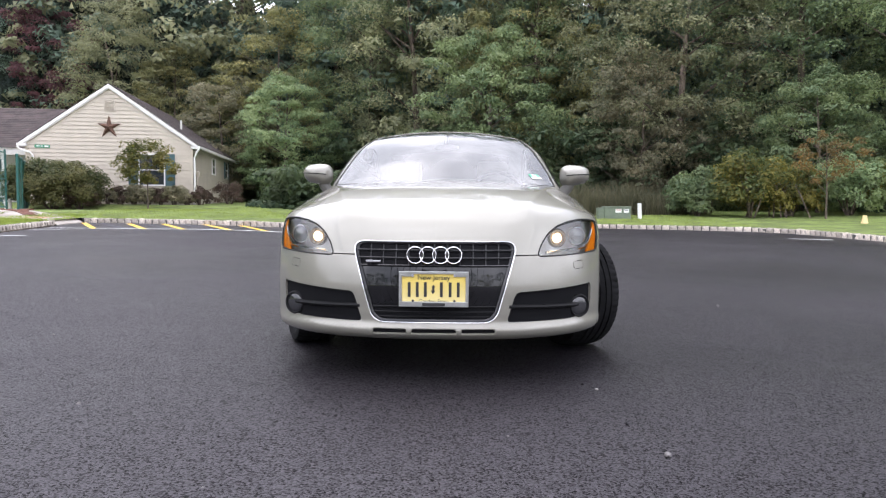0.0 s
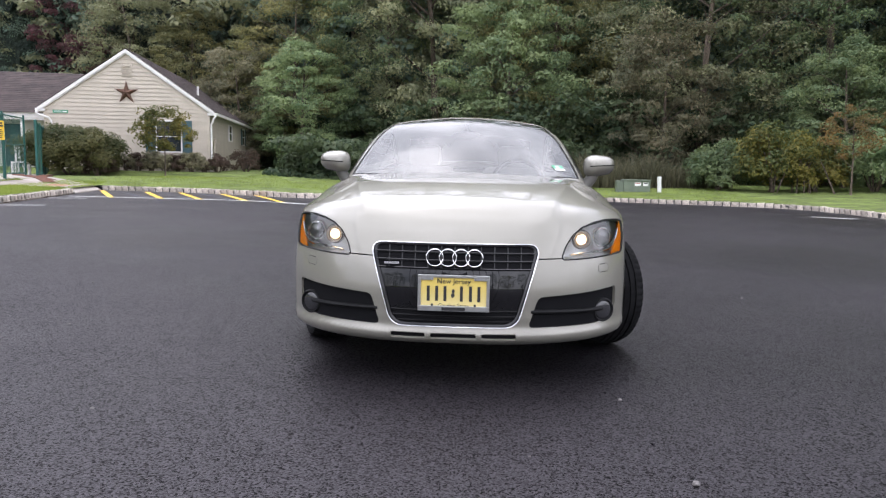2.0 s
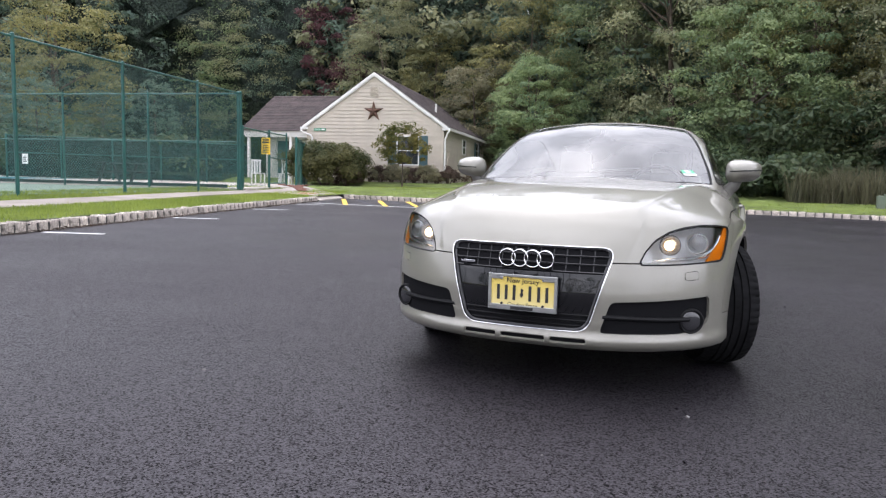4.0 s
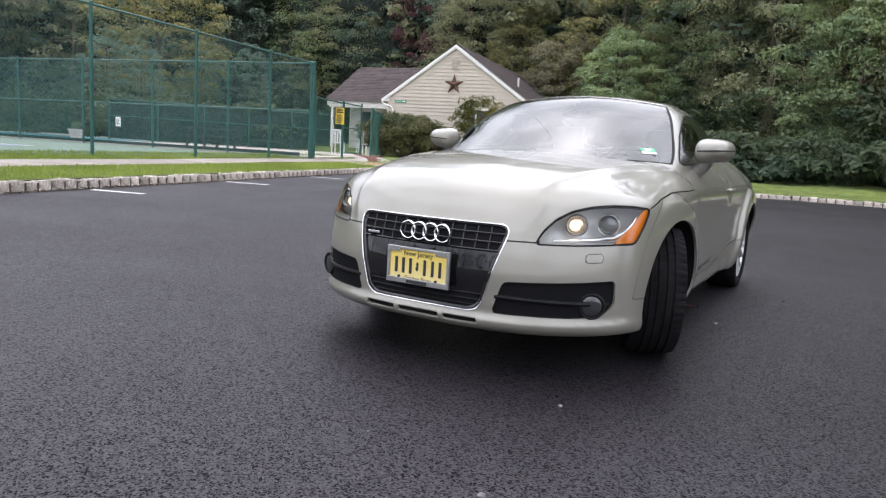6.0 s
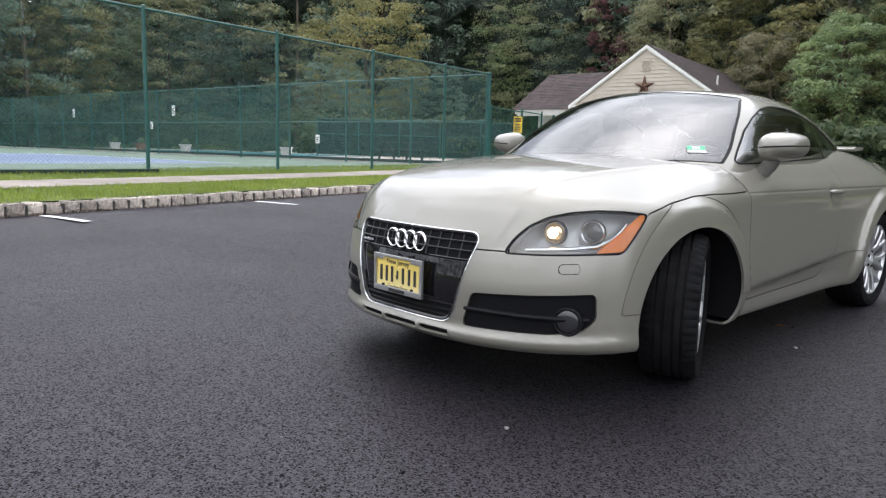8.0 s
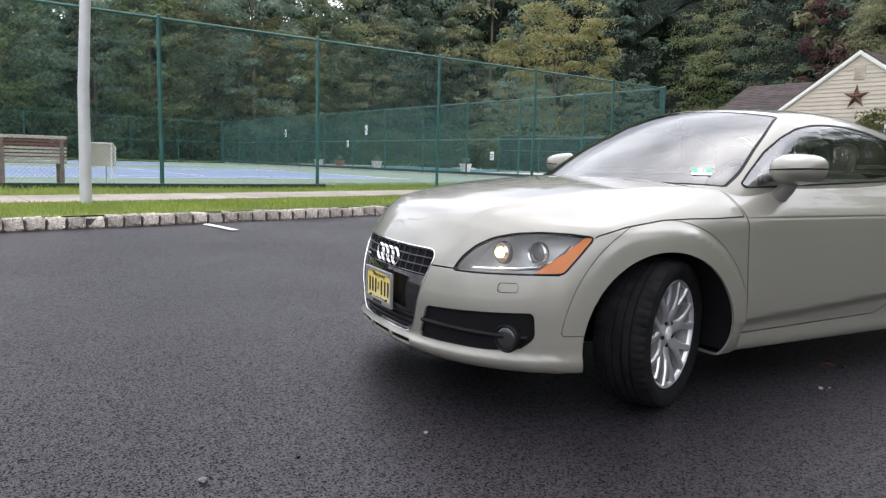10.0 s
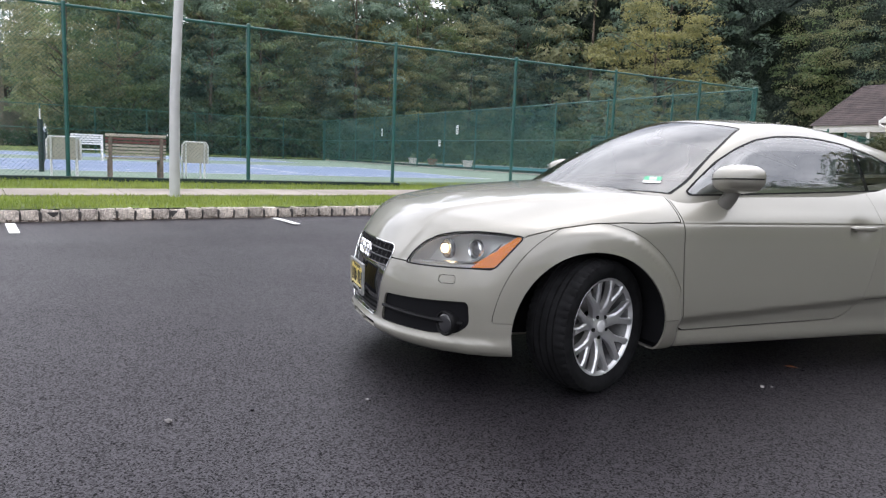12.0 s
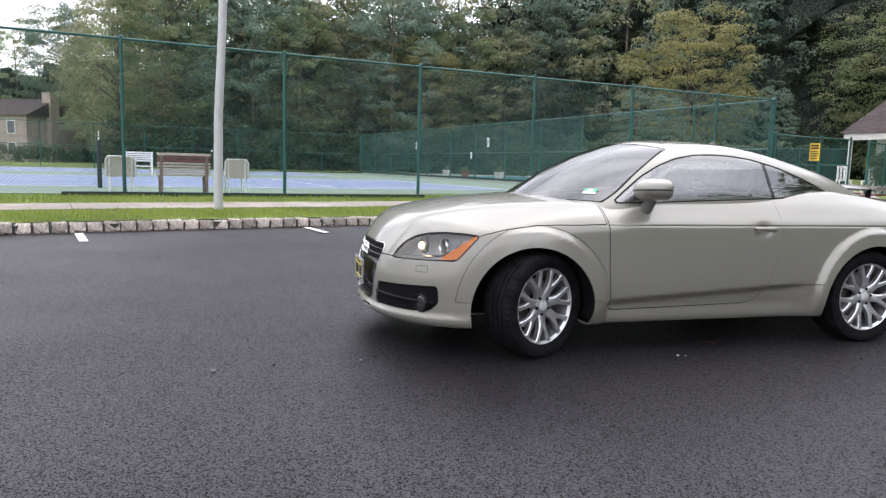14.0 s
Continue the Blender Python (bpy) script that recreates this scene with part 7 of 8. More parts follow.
# umpire's seat beyond the near court
p = Vector((-25.0, -4.97))
ump = anchor("umpire_seat", p.x, p.y, COURT_Z, "white wooden seat between the two courts", "chair", turn=TURN)
ump.scale = (0.82, 0.7, 0.6)
bm = bmesh.new()
for x in (-0.6, 0.6):
    tube(bm, [(x, 0.3, 0), (x, 0.2, 1.5)], 0.04, 6)
    tube(bm, [(x, -0.5, 0), (x, -0.4, 1.0), (x, 0.2, 1.0)], 0.04, 6)
tube(bm, [(-0.6, -0.4, 1.0), (0.6, -0.4, 1.0)], 0.03, 6)
part("frame", bm, WHITE_PAINT, ump)
for i in range(5):
    bm = bmesh.new()
    box(bm, -0.65, 0.65, 0.18, 0.22, 0.95 + i * 0.13, 1.05 + i * 0.13, bevel=0.01)
    part("back_slat", bm, WHITE_PAINT, ump)
bm = bmesh.new()
box(bm, -0.6, 0.6, -0.45, 0.2, 0.62, 0.68, bevel=0.01)
part("seat", bm, WHITE_PAINT, ump)
# net posts, nets
for w0 in (3.96 - 0.9, 21.96 - 0.9):
    for w in (w0, w0 + 12.8):
        p = at_fence(18.08, w)
        e = anchor("net_post", p.x, p.y, COURT_Z, "dark green tennis net post with a winder", "net post")
        bm = bmesh.new()
        tube(bm, [(0, 0, -0.1), (0, 0, 1.07)], 0.05, 12)
        part("post", bm, NET_BLACK, e, smooth=True)
        bm = bmesh.new()
        tube(bm, [(0, 0, 1.05), (0, 0, 1.28)], 0.013, 8)
        part("winder", bm, WHITE_PAINT, e)
    a, b = at_fence(18.08, w0), at_fence(18.08, w0 + 12.8)
    net = anchor("tennis_net", a.x, a.y, COURT_Z, "black tennis net with a white band", "net")
    bm = bmesh.new()
    d = b - a
    for i in range(int(d.length / 0.09)):
        t = i * 0.09 / d.length
        tube(bm, [(d.x * t, d.y * t, 0.02), (d.x * t, d.y * t, 0.95)], 0.003, 3, cap=False)
    for k in range(11):
        tube(bm, [(0, 0, 0.03 + k * 0.09), (d.x, d.y, 0.03 + k * 0.09)], 0.003, 3, cap=False)
    part("cords", bm, NET_BLACK, net)
    bm = bmesh.new()
    tube(bm, [(0, 0, 0.97), (d.x, d.y, 0.97)], 0.03, 6)
    part("band", bm, WHITE_PAINT, net)
# low timber edging under the near fence
p0, p1 = FC + FE * 11.5, FC + FE * 18.7
strip("timber_edging", [tuple(p0 + FW * -0.25), tuple(p1 + FW * -0.25)], 0.12, 0.07, WOOD_DARK, 1.0, label="dark timber edging board at the court's edge", category="edging")
strip("north_edging", [tuple(FC + FW * 0.6 + NU * 0.2), tuple(FC + FW * 36 + NU * 0.2)], 0.14, 0.17, WOOD_DARK, 1.0, z=lambda x, y: COURT_Z - 0.02, label="dark timber edging below the terrace", category="edging")

# picnic table on the terrace
TABLE_GREEN = material("painted_table_green", (0.016, 0.030, 0.027), rough=0.5, vary=0.25, scale=9, fine=0.15, fine_scale=60)
px, py = -20.8, 17.1
pic = anchor("picnic_table", px, py, 0.50, "dark green wooden picnic table with attached benches", "table", turn=84)
for i in range(5):
    bm = bmesh.new()
    box(bm, -0.95, 0.95, -0.36 + i * 0.15, -0.23 + i * 0.15, 0.72, 0.76, bevel=0.006)
    part("top_board", bm, TABLE_GREEN, pic)
for y0 in (-0.80, 0.54):
    for k in range(2):
        bm = bmesh.new()
        box(bm, -0.95, 0.95, y0 + k * 0.14, y0 + k * 0.14 + 0.125, 0.42, 0.46, bevel=0.006)
        part("bench_board", bm, TABLE_GREEN, pic)
for x in (-0.7, 0.7):
    for s in (-1, 1):
        bm = bmesh.new()
        box(bm, -0.03, 0.03, -0.05, 0.05, 0, 0.86, m=Matrix.Translation((x, s * 0.62, 0)) @ pose(0, 0, 0, 28 * s), bevel=0.005)
        part("leg", bm, TABLE_GREEN, pic)
    bm = bmesh.new()
    box(bm, x + 0.03, x + 0.07, -0.78, 0.78, 0.34, 0.42, bevel=0.005)
    part("cross_beam", bm, TABLE_GREEN, pic)

# screened fence at the back of the terrace
PA, PB = Vector((-24.2, 25.4)), Vector((-29.7, 18.7))
fence("pool_fence", PA - (PB - PA).normalized() * 2.17, (PB - PA).normalized(), [2.17] * 5, 0.50, 2.45, "low green fence with dark cloth behind the terrace", rails=(1.0, 0.6), pitch=0.14, wire=0.003, screen=0.0, cloth=DENSE_CLOTH)

# low fence, gate and yellow notice between the courts and the pool house
G0 = FC
G1 = Vector((-14.05, 17.0))
LZ = 0.52
fence("low_fence", G0 + (G1 - G0).normalized() * 0.15, (G1 - G0).normalized(), [(G1 - G0).length - 0.15], LZ, 2.35, "low green chain-link fence beside the gate", pitch=0.09, wire=0.003)
gate_a, gate_b = Vector((-14.55, 18.7)), Vector((-14.95, 19.9))
fence("low_fence", gate_b, (Vector((-18.6, 26.2)) - gate_b).normalized(), [2.3, 2.3, 2.2], LZ, 2.35, "low green chain-link fence beside the gate", pitch=0.09, wire=0.003)
gate = anchor("gate", G1.x, G1.y, LZ, "green chain-link gate standing ajar", "gate")
d = (gate_a - G1)
for q in (0.0, 1.0):
    bm = bmesh.new()
    tube(bm, [(d.x * q, d.y * q, 0.05), (d.x * q, d.y * q, 1.95)], 0.03, 8)
    part("gate_post", bm, FENCE_GREEN, gate)
for z in (0.12, 1.0, 1.85):
    bm = bmesh.new()
    tube(bm, [(0, 0, z), (d.x, d.y, z)], 0.022, 8)
    part("gate_rail", bm, FENCE_GREEN, gate)
bm = bmesh.new()
for i in range(26):
    t = i / 25
    tube(bm, [(d.x * t, d.y * t, 0.12), (d.x * min(1, t + 0.5), d.y * min(1, t + 0.5), 0.12 + 1.73 * (min(1, t + 0.5) - t) / 0.5)], 0.0035, 3, cap=False)
    tube(bm, [(d.x * t, d.y * t, 0.12), (d.x * max(0, t - 0.5), d.y * max(0, t - 0.5), 0.12 + 1.73 * (t - max(0, t - 0.5)) / 0.5)], 0.0035, 3, cap=False)
part("wire", bm, FENCE_GREEN, gate)


def board(name, x, y, z, w, h, turn, mat, label, bars=(), ink=BLACK_INK, text=""):
    e = anchor(name, x, y, z, label, "sign", turn=turn)
    bm = bmesh.new()
    box(bm, -w / 2, w / 2, -0.012, 0.012, 0, h, bevel=0.003)
    part("panel", bm, mat, e)
    for x0, x1, z0, z1 in bars:
        bm = bmesh.new()
        box(bm, x0 * w, x1 * w, -0.017, -0.0125, z0 * h, z1 * h)
        part("plain_bar", bm, ink, e)
    if text:
        ob = lettering("writing", text, h * 0.72, e.matrix_world @ pose(0, -0.014, h * 0.24, 90), ink, e, 0.001)
    return e


board("notice", -14.0, 16.75, 1.62, 0.29, 0.56, 43, SIGN_YELLOW, "yellow notice with black writing on the fence",
      [(-0.36, 0.36, 0.82, 0.91), (-0.40, 0.40, 0.68, 0.77)] + [(-0.38, 0.30 + 0.02 * (k % 4), 0.10 + 0.1 * k, 0.145 + 0.1 * k) for k in range(5)])
NT = math.degrees(math.atan2(-FW.y, -FW.x))
for s, z, w, h in ((17.0, 2.20, 0.31, 0.58), (18.8, 1.60, 0.26, 0.42), (26.2, 2.18, 0.24, 0.56), (7.6, 1.1, 0.3, 0.4)):
    p = FC + FW * s - NU * 0.09
    board("court_notice", p.x, p.y, z, w * 0.68, h * 0.8, NT, WHITE_PAINT, "small white notice hung on the fence", [(-0.3, 0.3, 0.6, 0.7), (-0.3, 0.25, 0.4, 0.5), (-0.3, 0.3, 0.2, 0.3)], LAMP_BASE)
b = board("pool_sign", 0, 0, 0, 0.62, 0.13, 0, SIGN_GREEN, "small green sign with white lettering on the gable", [(0.15, 0.42, 0.3, 0.7)], WHITE_PAINT)
b.matrix_world = house.matrix_world @ pose(0.69, -0.045, 2.41)
lt = lettering("writing", "POOL", 0.12, b.matrix_world @ pose(-0.1, -0.0135, 0.025, 90), WHITE_PAINT, b, 0.001)

# white plastic chairs on the porch, flower tubs
for cx, cy, tn in ((-17.6, 22.9, 20), (-18.3, 24.0, -30), (-19.6, 23.6, 60)):
    e = anchor("plastic_chair", cx, cy, 0.55, "tall white plastic chair by the pool", "chair", "pool chairs", turn=tn)
    bm = bmesh.new()
    box(bm, -0.25, 0.25, -0.25, 0.25, 0.42, 0.46, bevel=0.015)
    part("seat", bm, WHITE_PAINT, e)
    bm = bmesh.new()
    for k in range(4):
        box(bm, -0.23 + k * 0.125, -0.15 + k * 0.125, 0.22, 0.26, 0.46, 1.0, bevel=0.01)
    box(bm, -0.25, 0.25, 0.22, 0.26, 0.98, 1.08, bevel=0.01)
    part("backrest", bm, WHITE_PAINT, e)
    for x in (-0.22, 0.22):
        for y in (-0.22, 0.22):
            bm = bmesh.new()
            box(bm, x - 0.025, x + 0.025, y - 0.025, y + 0.025, -0.05, 0.43)
            part("leg", bm, WHITE_PAINT, e)
for s, n, mt, label in ((22.5, 1.5, TERRACOTTA, "terracotta plant tub on the terrace"), (26.0, 2.0, WHITE_PAINT, "white plant tub on the terrace"), (19.0, 1.8, WHITE_PAINT, "white plant tub on the terrace"), (12.0, 2.2, WHITE_PAINT, "white plant tub on the terrace")):
    p = FC + FW * s + NU * n
    e = anchor("plant_tub", p.x, p.y, 0.50, label, "plant pot")
    bm = bmesh.new()
    tube(bm, [(0, 0, 0), (0, 0, 0.34), (0, 0, 0.36), (0, 0, 0.42)], [0.19, 0.27, 0.30, 0.30], 16)
    part("tub", bm, mt, e, smooth=True)
    rg = np.random.default_rng(int(s * 10))
    ob = new("plant", leaf_mesh("plant", leaf_cloud(rg, [(0, 0, 0.5), (0.1, 0, 0.62), (-0.1, 0.05, 0.6)], [0.2, 0.15, 0.15], 60, 0.05), LEAF_MID))
    ob.parent = e

# utility box, marker post, cone
ux, uy = 5.65, 23.2
util = anchor("utility_box", ux, uy, land_z(ux, uy), "grey green utility box with warning labels in the grass", "utility box", turn=-4)
bm = bmesh.new()
box(bm, -0.38, 0.58, -0.3, 0.3, -0.05, 0.42, bevel=0.02)
part("cabinet", bm, UTILITY, util)
bm = bmesh.new()
box(bm, -0.42, 0.60, -0.33, 0.33, 0.40, 0.45, bevel=0.015)
part("lid", bm, UTILITY, util)
bm = bmesh.new()
box(bm, -0.62, -0.385, -0.28, 0.28, -0.05, 0.40, bevel=0.02)
part("side_cabinet", bm, UTILITY, util)
for x0, w, mt in ((0.02, 0.22, WHITE_PAINT), (0.32, 0.18, WHITE_PAINT)):
    bm = bmesh.new()
    box(bm, x0, x0 + w, -0.306, -0.302, 0.22, 0.35)
    lab = part("warning_label", bm, mt, util, "white warning label")
    bm = bmesh.new()
    box(bm, x0 + 0.02, x0 + w - 0.02, -0.310, -0.307, 0.30, 0.335)
    part("plain_bar", bm, RED_PAD if x0 < 0.1 else LAMP_BASE, lab)
mx, my = 6.55, 22.9
mark = anchor("marker_post", mx, my, land_z(mx, my), "white plastic marker post leaning in the grass", "marker post")
bm = bmesh.new()
tube(bm, [(0, 0, -0.1), (-0.03, 0, 0.52)], 0.075, 14)
part("post", bm, WHITE_PAINT, mark, smooth=True)
bm = bmesh.new()
tube(bm, [(-0.03, 0, 0.52), (-0.031, 0, 0.55), (-0.032, 0, 0.565)], [0.085, 0.085, 0.05], 14)
part("cap", bm, WHITE_PAINT, mark, smooth=True)
cx, cy = 12.3, 18.6
cone = anchor("drain_marker", cx, cy, land_z(cx, cy), "small pale yellow cone on the lawn", "cone")
bm = bmesh.new()
tube(bm, [(0, 0, -0.02), (0, 0, 0.25)], [0.11, 0.055], 12)
part("cone_body", bm, CONE_PALE, cone, smooth=True)

# planting round the pool house
bush("rhododendron", -16.5, 24.4, 4.3, 2.1, LEAF_BUSH, "broad rounded evergreen bush with reddish tips", 41, clumps=110, per=300, leaf=0.05)
bush("shrub", -15.3, 24.3, 1.5, 1.0, LEAF_WINE, "low dark red shrub beside the evergreen bush", 42, clumps=24, per=150, leaf=0.035)
for i in range(8):
    t = i / 7
    hp = house.matrix_world @ Vector((3.5 + 3.9 * t, -0.75, 0))
    bush("hedge_shrub", hp.x, hp.y, 1.15, 0.78 + 0.1 * (i % 3), LEAF_WINE if i % 3 == 1 else LEAF_RUST, "low reddish brown shrub along the gable wall", 50 + i, clumps=22, per=150, leaf=0.035)
hp = house.matrix_world @ Vector((HW + 1.3, 1.6, 0))
bush("shrub", hp.x, hp.y, 1.6, 1.15, LEAF_WINE, "reddish shrub beside the house wall", 61, clumps=22, per=130, leaf=0.035)
bush("shrub", hp.x + 1.5, hp.y + 3.0, 1.8, 1.2, LEAF_MID, "green shrub beside the house", 62, clumps=22, per=130, leaf=0.04)
young = tree("young_tree", 71, 2.75, 1.15, 0.95, LEAF_OLIVE_GOLD, "young tree with yellowing leaves before the gable", clumps=105, per=70, leaf=0.048, trunk=0.035, limbs=12, flat=0.9)
young.matrix_world = pose(-12.95, 25.15, land_z(-12.95, 25.15))
young2 = tree("young_tree", 72, 3.0, 1.15, 1.0, LEAF_ORANGE, "young tree with orange and rust leaves on the lawn", clumps=44, per=60, leaf=0.045, trunk=0.04, limbs=12, flat=0.8)
young2.matrix_world = pose(12.6, 21.5, land_z(12.6, 21.5))
for i, (x, y, w, h, mt) in enumerate(((10.7, 23.2, 2.6, 2.7, LEAF_GOLD), (12.4, 23.8, 2.4, 2.2, LEAF_GOLD), (14.4, 23.4, 3.0, 2.4, LEAF_MID), (16.5, 22.6, 3.4, 2.6, LEAF_OLIVE_GOLD), (9.2, 24.6, 2.6, 2.0, LEAF_MID))):
    bush("wild_shrub", x, y, w, h, mt, "wild shrub with yellow and green leaves at the wood's edge" if mt is LEAF_GOLD else "wild green shrub at the wood's edge", 80 + i, clumps=40, per=130, leaf=0.07)
# fallen dry branches
fb = anchor("fallen_branch", 11.6, 23.0, land_z(11.6, 23.0), "bare grey fallen branches under the shrubs", "branch")
rg = np.random.default_rng(5)
for k in range(9):
    bm = bmesh.new()
    a, b_ = rg.uniform(-1.1, 1.1), rg.uniform(-0.8, 0.4)
    tube(bm, [(a, b_, -0.02), (a * 0.6, b_ + 0.2, 0.9), (a * 0.3 + rg.uniform(-0.4, 0.4), b_ + 0.4, rg.uniform(1.2, 1.9))], [0.03, 0.02, 0.006], 5)
    part("branch", bm, BARK, fb)

PEBBLE = material("pebble_grey", (0.16, 0.15, 0.145), rough=0.85, vary=0.3, scale=60)
# loose stones and a leaf on the asphalt
for i, (x, y, r) in enumerate(((0.68, 0.03, 0.009), (0.73, -0.06, 0.010), (0.81, -0.87, 0.015), (0.75, -0.55, 0.011), (0.97, 1.88, 0.013), (-1.4, -0.42, 0.012), (0.79, 2.32, 0.014), (0.98, 1.93, 0.008), (-2.3, 0.9, 0.011), (-1.1, 1.2, 0.008), (2.2, 2.6, 0.012),
                               (-0.6, -1.2, 0.007), (1.6, 0.4, 0.006), (-2.9, 2.2, 0.012), (0.3, -0.7, 0.006), (1.25, 3.0, 0.009))):
    rg = np.random.default_rng(200 + i)
    bm = bmesh.new()
    bmesh.ops.create_icosphere(bm, subdivisions=1, radius=r)
    for v in bm.verts:
        v.co *= rg.uniform(0.7, 1.15)
        v.co.z *= 0.7
    ob = part("pebble", bm, PEBBLE if i % 3 else ASPHALT)
    ob.matrix_world = pose(x, y, lot_z(x, y) + r * 0.45, 0, 0, rg.uniform(0, 360))
    tagged(ob, "small loose stone lying on the black asphalt", "stone", "loose stones")
bm = bmesh.new()
bm.faces.new([bm.verts.new(q) for q in ((-0.035, 0, 0.004), (0, -0.014, 0.010), (0.045, 0.002, 0.004), (0.002, 0.016, 0.012))])
lf = part("fallen_leaf", bm, LEAF_FALLEN)
lf.matrix_world = pose(0.73, 2.29, 0.003, 0, 0, 40)
tagged(lf, "single brown fallen leaf on the asphalt", "leaf")

# brick town houses far beyond the courts
far = anchor("town_house", -91.5, -30.5, 0.6, "two-storey brown brick town house with a chimney beyond the trees", "house", turn=62)


def far_box(name, x0, x1, y0, y1, z0, z1, mat, bevel=0.0):
    b_ = bmesh.new()
    box(b_, x0, x1, y0, y1, z0, z1, bevel=bevel)
    return part(name, b_, mat, far)


far_box("wall", -9, 4.5, 0, 9, -0.5, 5.4, FAR_BRICK)
b_ = bmesh.new()
v_ = [b_.verts.new(q) for q in ((-9.4, -0.4, 5.3), (4.9, -0.4, 5.3), (4.9, 9.4, 5.3), (-9.4, 9.4, 5.3), (-9.4, 4.5, 7.6), (4.9, 4.5, 7.6))]
for q in ((0, 1, 5, 4), (2, 3, 4, 5), (0, 4, 3), (1, 2, 5)):
    b_.faces.new([v_[i] for i in q])
bmesh.ops.recalc_face_normals(b_, faces=b_.faces)
part("roof", b_, SHINGLE, far)
far_box("chimney", 3.9, 5.1, 3.2, 4.6, -0.5, 8.3, FAR_BRICK)
for x, z in ((-7.5, 3.2), (-4.2, 3.2), (-1.0, 3.2), (2.4, 3.2), (-7.5, 0.6), (-4.2, 0.6), (2.4, 0.6)):
    wn_ = far_box("window", x - 0.5, x + 0.5, -0.06, 0.05, z, z + 1.4, DARK_GLASS)
    for x0, x1, z0, z1 in ((x - 0.6, x - 0.5, z - 0.1, z + 1.5), (x + 0.5, x + 0.6, z - 0.1, z + 1.5), (x - 0.5, x + 0.5, z + 1.4, z + 1.5), (x - 0.5, x + 0.5, z - 0.1, z)):
        b_ = bmesh.new()
        box(b_, x0, x1, -0.1, 0.0, z0, z1)
        part("window_frame", b_, TRIM, wn_)
dr_ = far_box("door", -1.6, -0.5, -0.05, 0.05, -0.1, 2.0, SHUTTER)
far_box("porch_roof", -2.4, 0.3, -1.4, 0.0, 2.3, 2.5, TRIM)

# reeds behind the utility box
rg = np.random.default_rng(9)
n = 6500
x = rg.uniform(2.6, 10.0, n)
y = 25.6 + 0.05 * np.abs(x) + rg.uniform(-0.8, 3.2, n)
h = rg.uniform(0.7, 1.7, n) * np.where(x > 8, 0.8, 1.0) * (0.85 + 0.2 * np.sin(x * 1.7) * np.sin(y * 2.1 + x))
z0 = 0.28
d = rg.uniform(0, 6.28, n)
b = rg.uniform(0.1, 0.8, n) * h
w = rg.uniform(0.008, 0.02, n)
dx, dy = np.cos(d), np.sin(d)
zz = np.full(n, z0)
p0 = np.stack([x, y, zz], 1)
p1 = np.stack([x + dx * b * 0.3, y + dy * b * 0.3, zz + h * 0.6], 1)
p2 = np.stack([x + dx * b, y + dy * b, zz + h], 1)
side = np.stack([-dy * w, dx * w, np.zeros(n)], 1)
v = np.stack([p0 - side, p0 + side, p1 + side, p1 - side, p1 - side, p1 + side, p2 + side * 0.1, p2 - side * 0.1], axis=1).reshape(-1, 3)
reeds = new("reeds", leaf_mesh("reeds", v, REED, 4))
tagged(reeds, "tall dry green reeds along the lawn's far edge", "reeds", kind="stuff")

# undergrowth that closes the wood's edge
cs, rs = [], []
rg = np.random.default_rng(19)
for i in range(1300):
    t = rg.uniform(0, 1)
    if i < 850:
        x = -75 + 120 * t
        yy = float(spline([(-78, 46), (-40, 44), (-22, 41), (-12, 40), (0, 31.5), (10, 28.5), (25, 24.5), (45, 16)], x)) + rg.uniform(-0.6, 3.5)
    else:
        yy = -11 + 57 * t
        x = -55 - 0.12 * yy + rg.uniform(-3.5, 0.6)
    hh = rg.uniform(0.2, 4.4) * rg.uniform(0.6, 1.0)
    cs.append((x, yy, 0.5 + hh)), rs.append(rg.uniform(0.6, 1.4))
for i in range(230):
    cs.append((rg.uniform(-9, 3.6), rg.uniform(25.9, 31), 0.35 + rg.uniform(0.0, 1.7))), rs.append(rg.uniform(0.4, 0.9))
for i in range(60):
    cs.append((-83 + rg.uniform(-2, 2), rg.uniform(-36, -19), 0.4 + rg.uniform(0, 1.6))), rs.append(rg.uniform(0.7, 1.3))
for i in range(170):
    c = N1 + NW * rg.uniform(-1, 40) + NU * rg.uniform(11.8, 14.5)
    if c.x < -24:
        cs.append((c.x, c.y, 0.4 + rg.uniform(0, 2.6))), rs.append(rg.uniform(0.7, 1.3))
und = new("undergrowth", leaf_mesh("undergrowth", leaf_cloud(rg, cs, rs, 110, 0.14), LEAF_UNDER))
tagged(und, "dense mixed undergrowth at the foot of the woods", "undergrowth", kind="stuff")

# the wood's dark interior behind the first trees
cs, rs = [], []
for i in range(2300):
    t = rg.uniform(0, 1)
    if i < 1350:
        x = -78 + 124 * t
        yy = float(spline(EDGE, x)) + rg.uniform(5, 13)
    else:
        yy = -11 + 57 * t
        x = -64 - 0.12 * yy - rg.uniform(0, 7)
    cs.append((x, yy, 0.6 + 15.5 * rg.uniform(0, 1) ** 1.15)), rs.append(rg.uniform(1.3, 2.4))
deep_wood = new("deep_wood", leaf_mesh("deep_wood", leaf_cloud(rg, cs, rs, 50, 0.33, 0.8), LEAF_DARK))
tagged(deep_wood, "shaded leaves deep in the woods", "woods", kind="stuff")

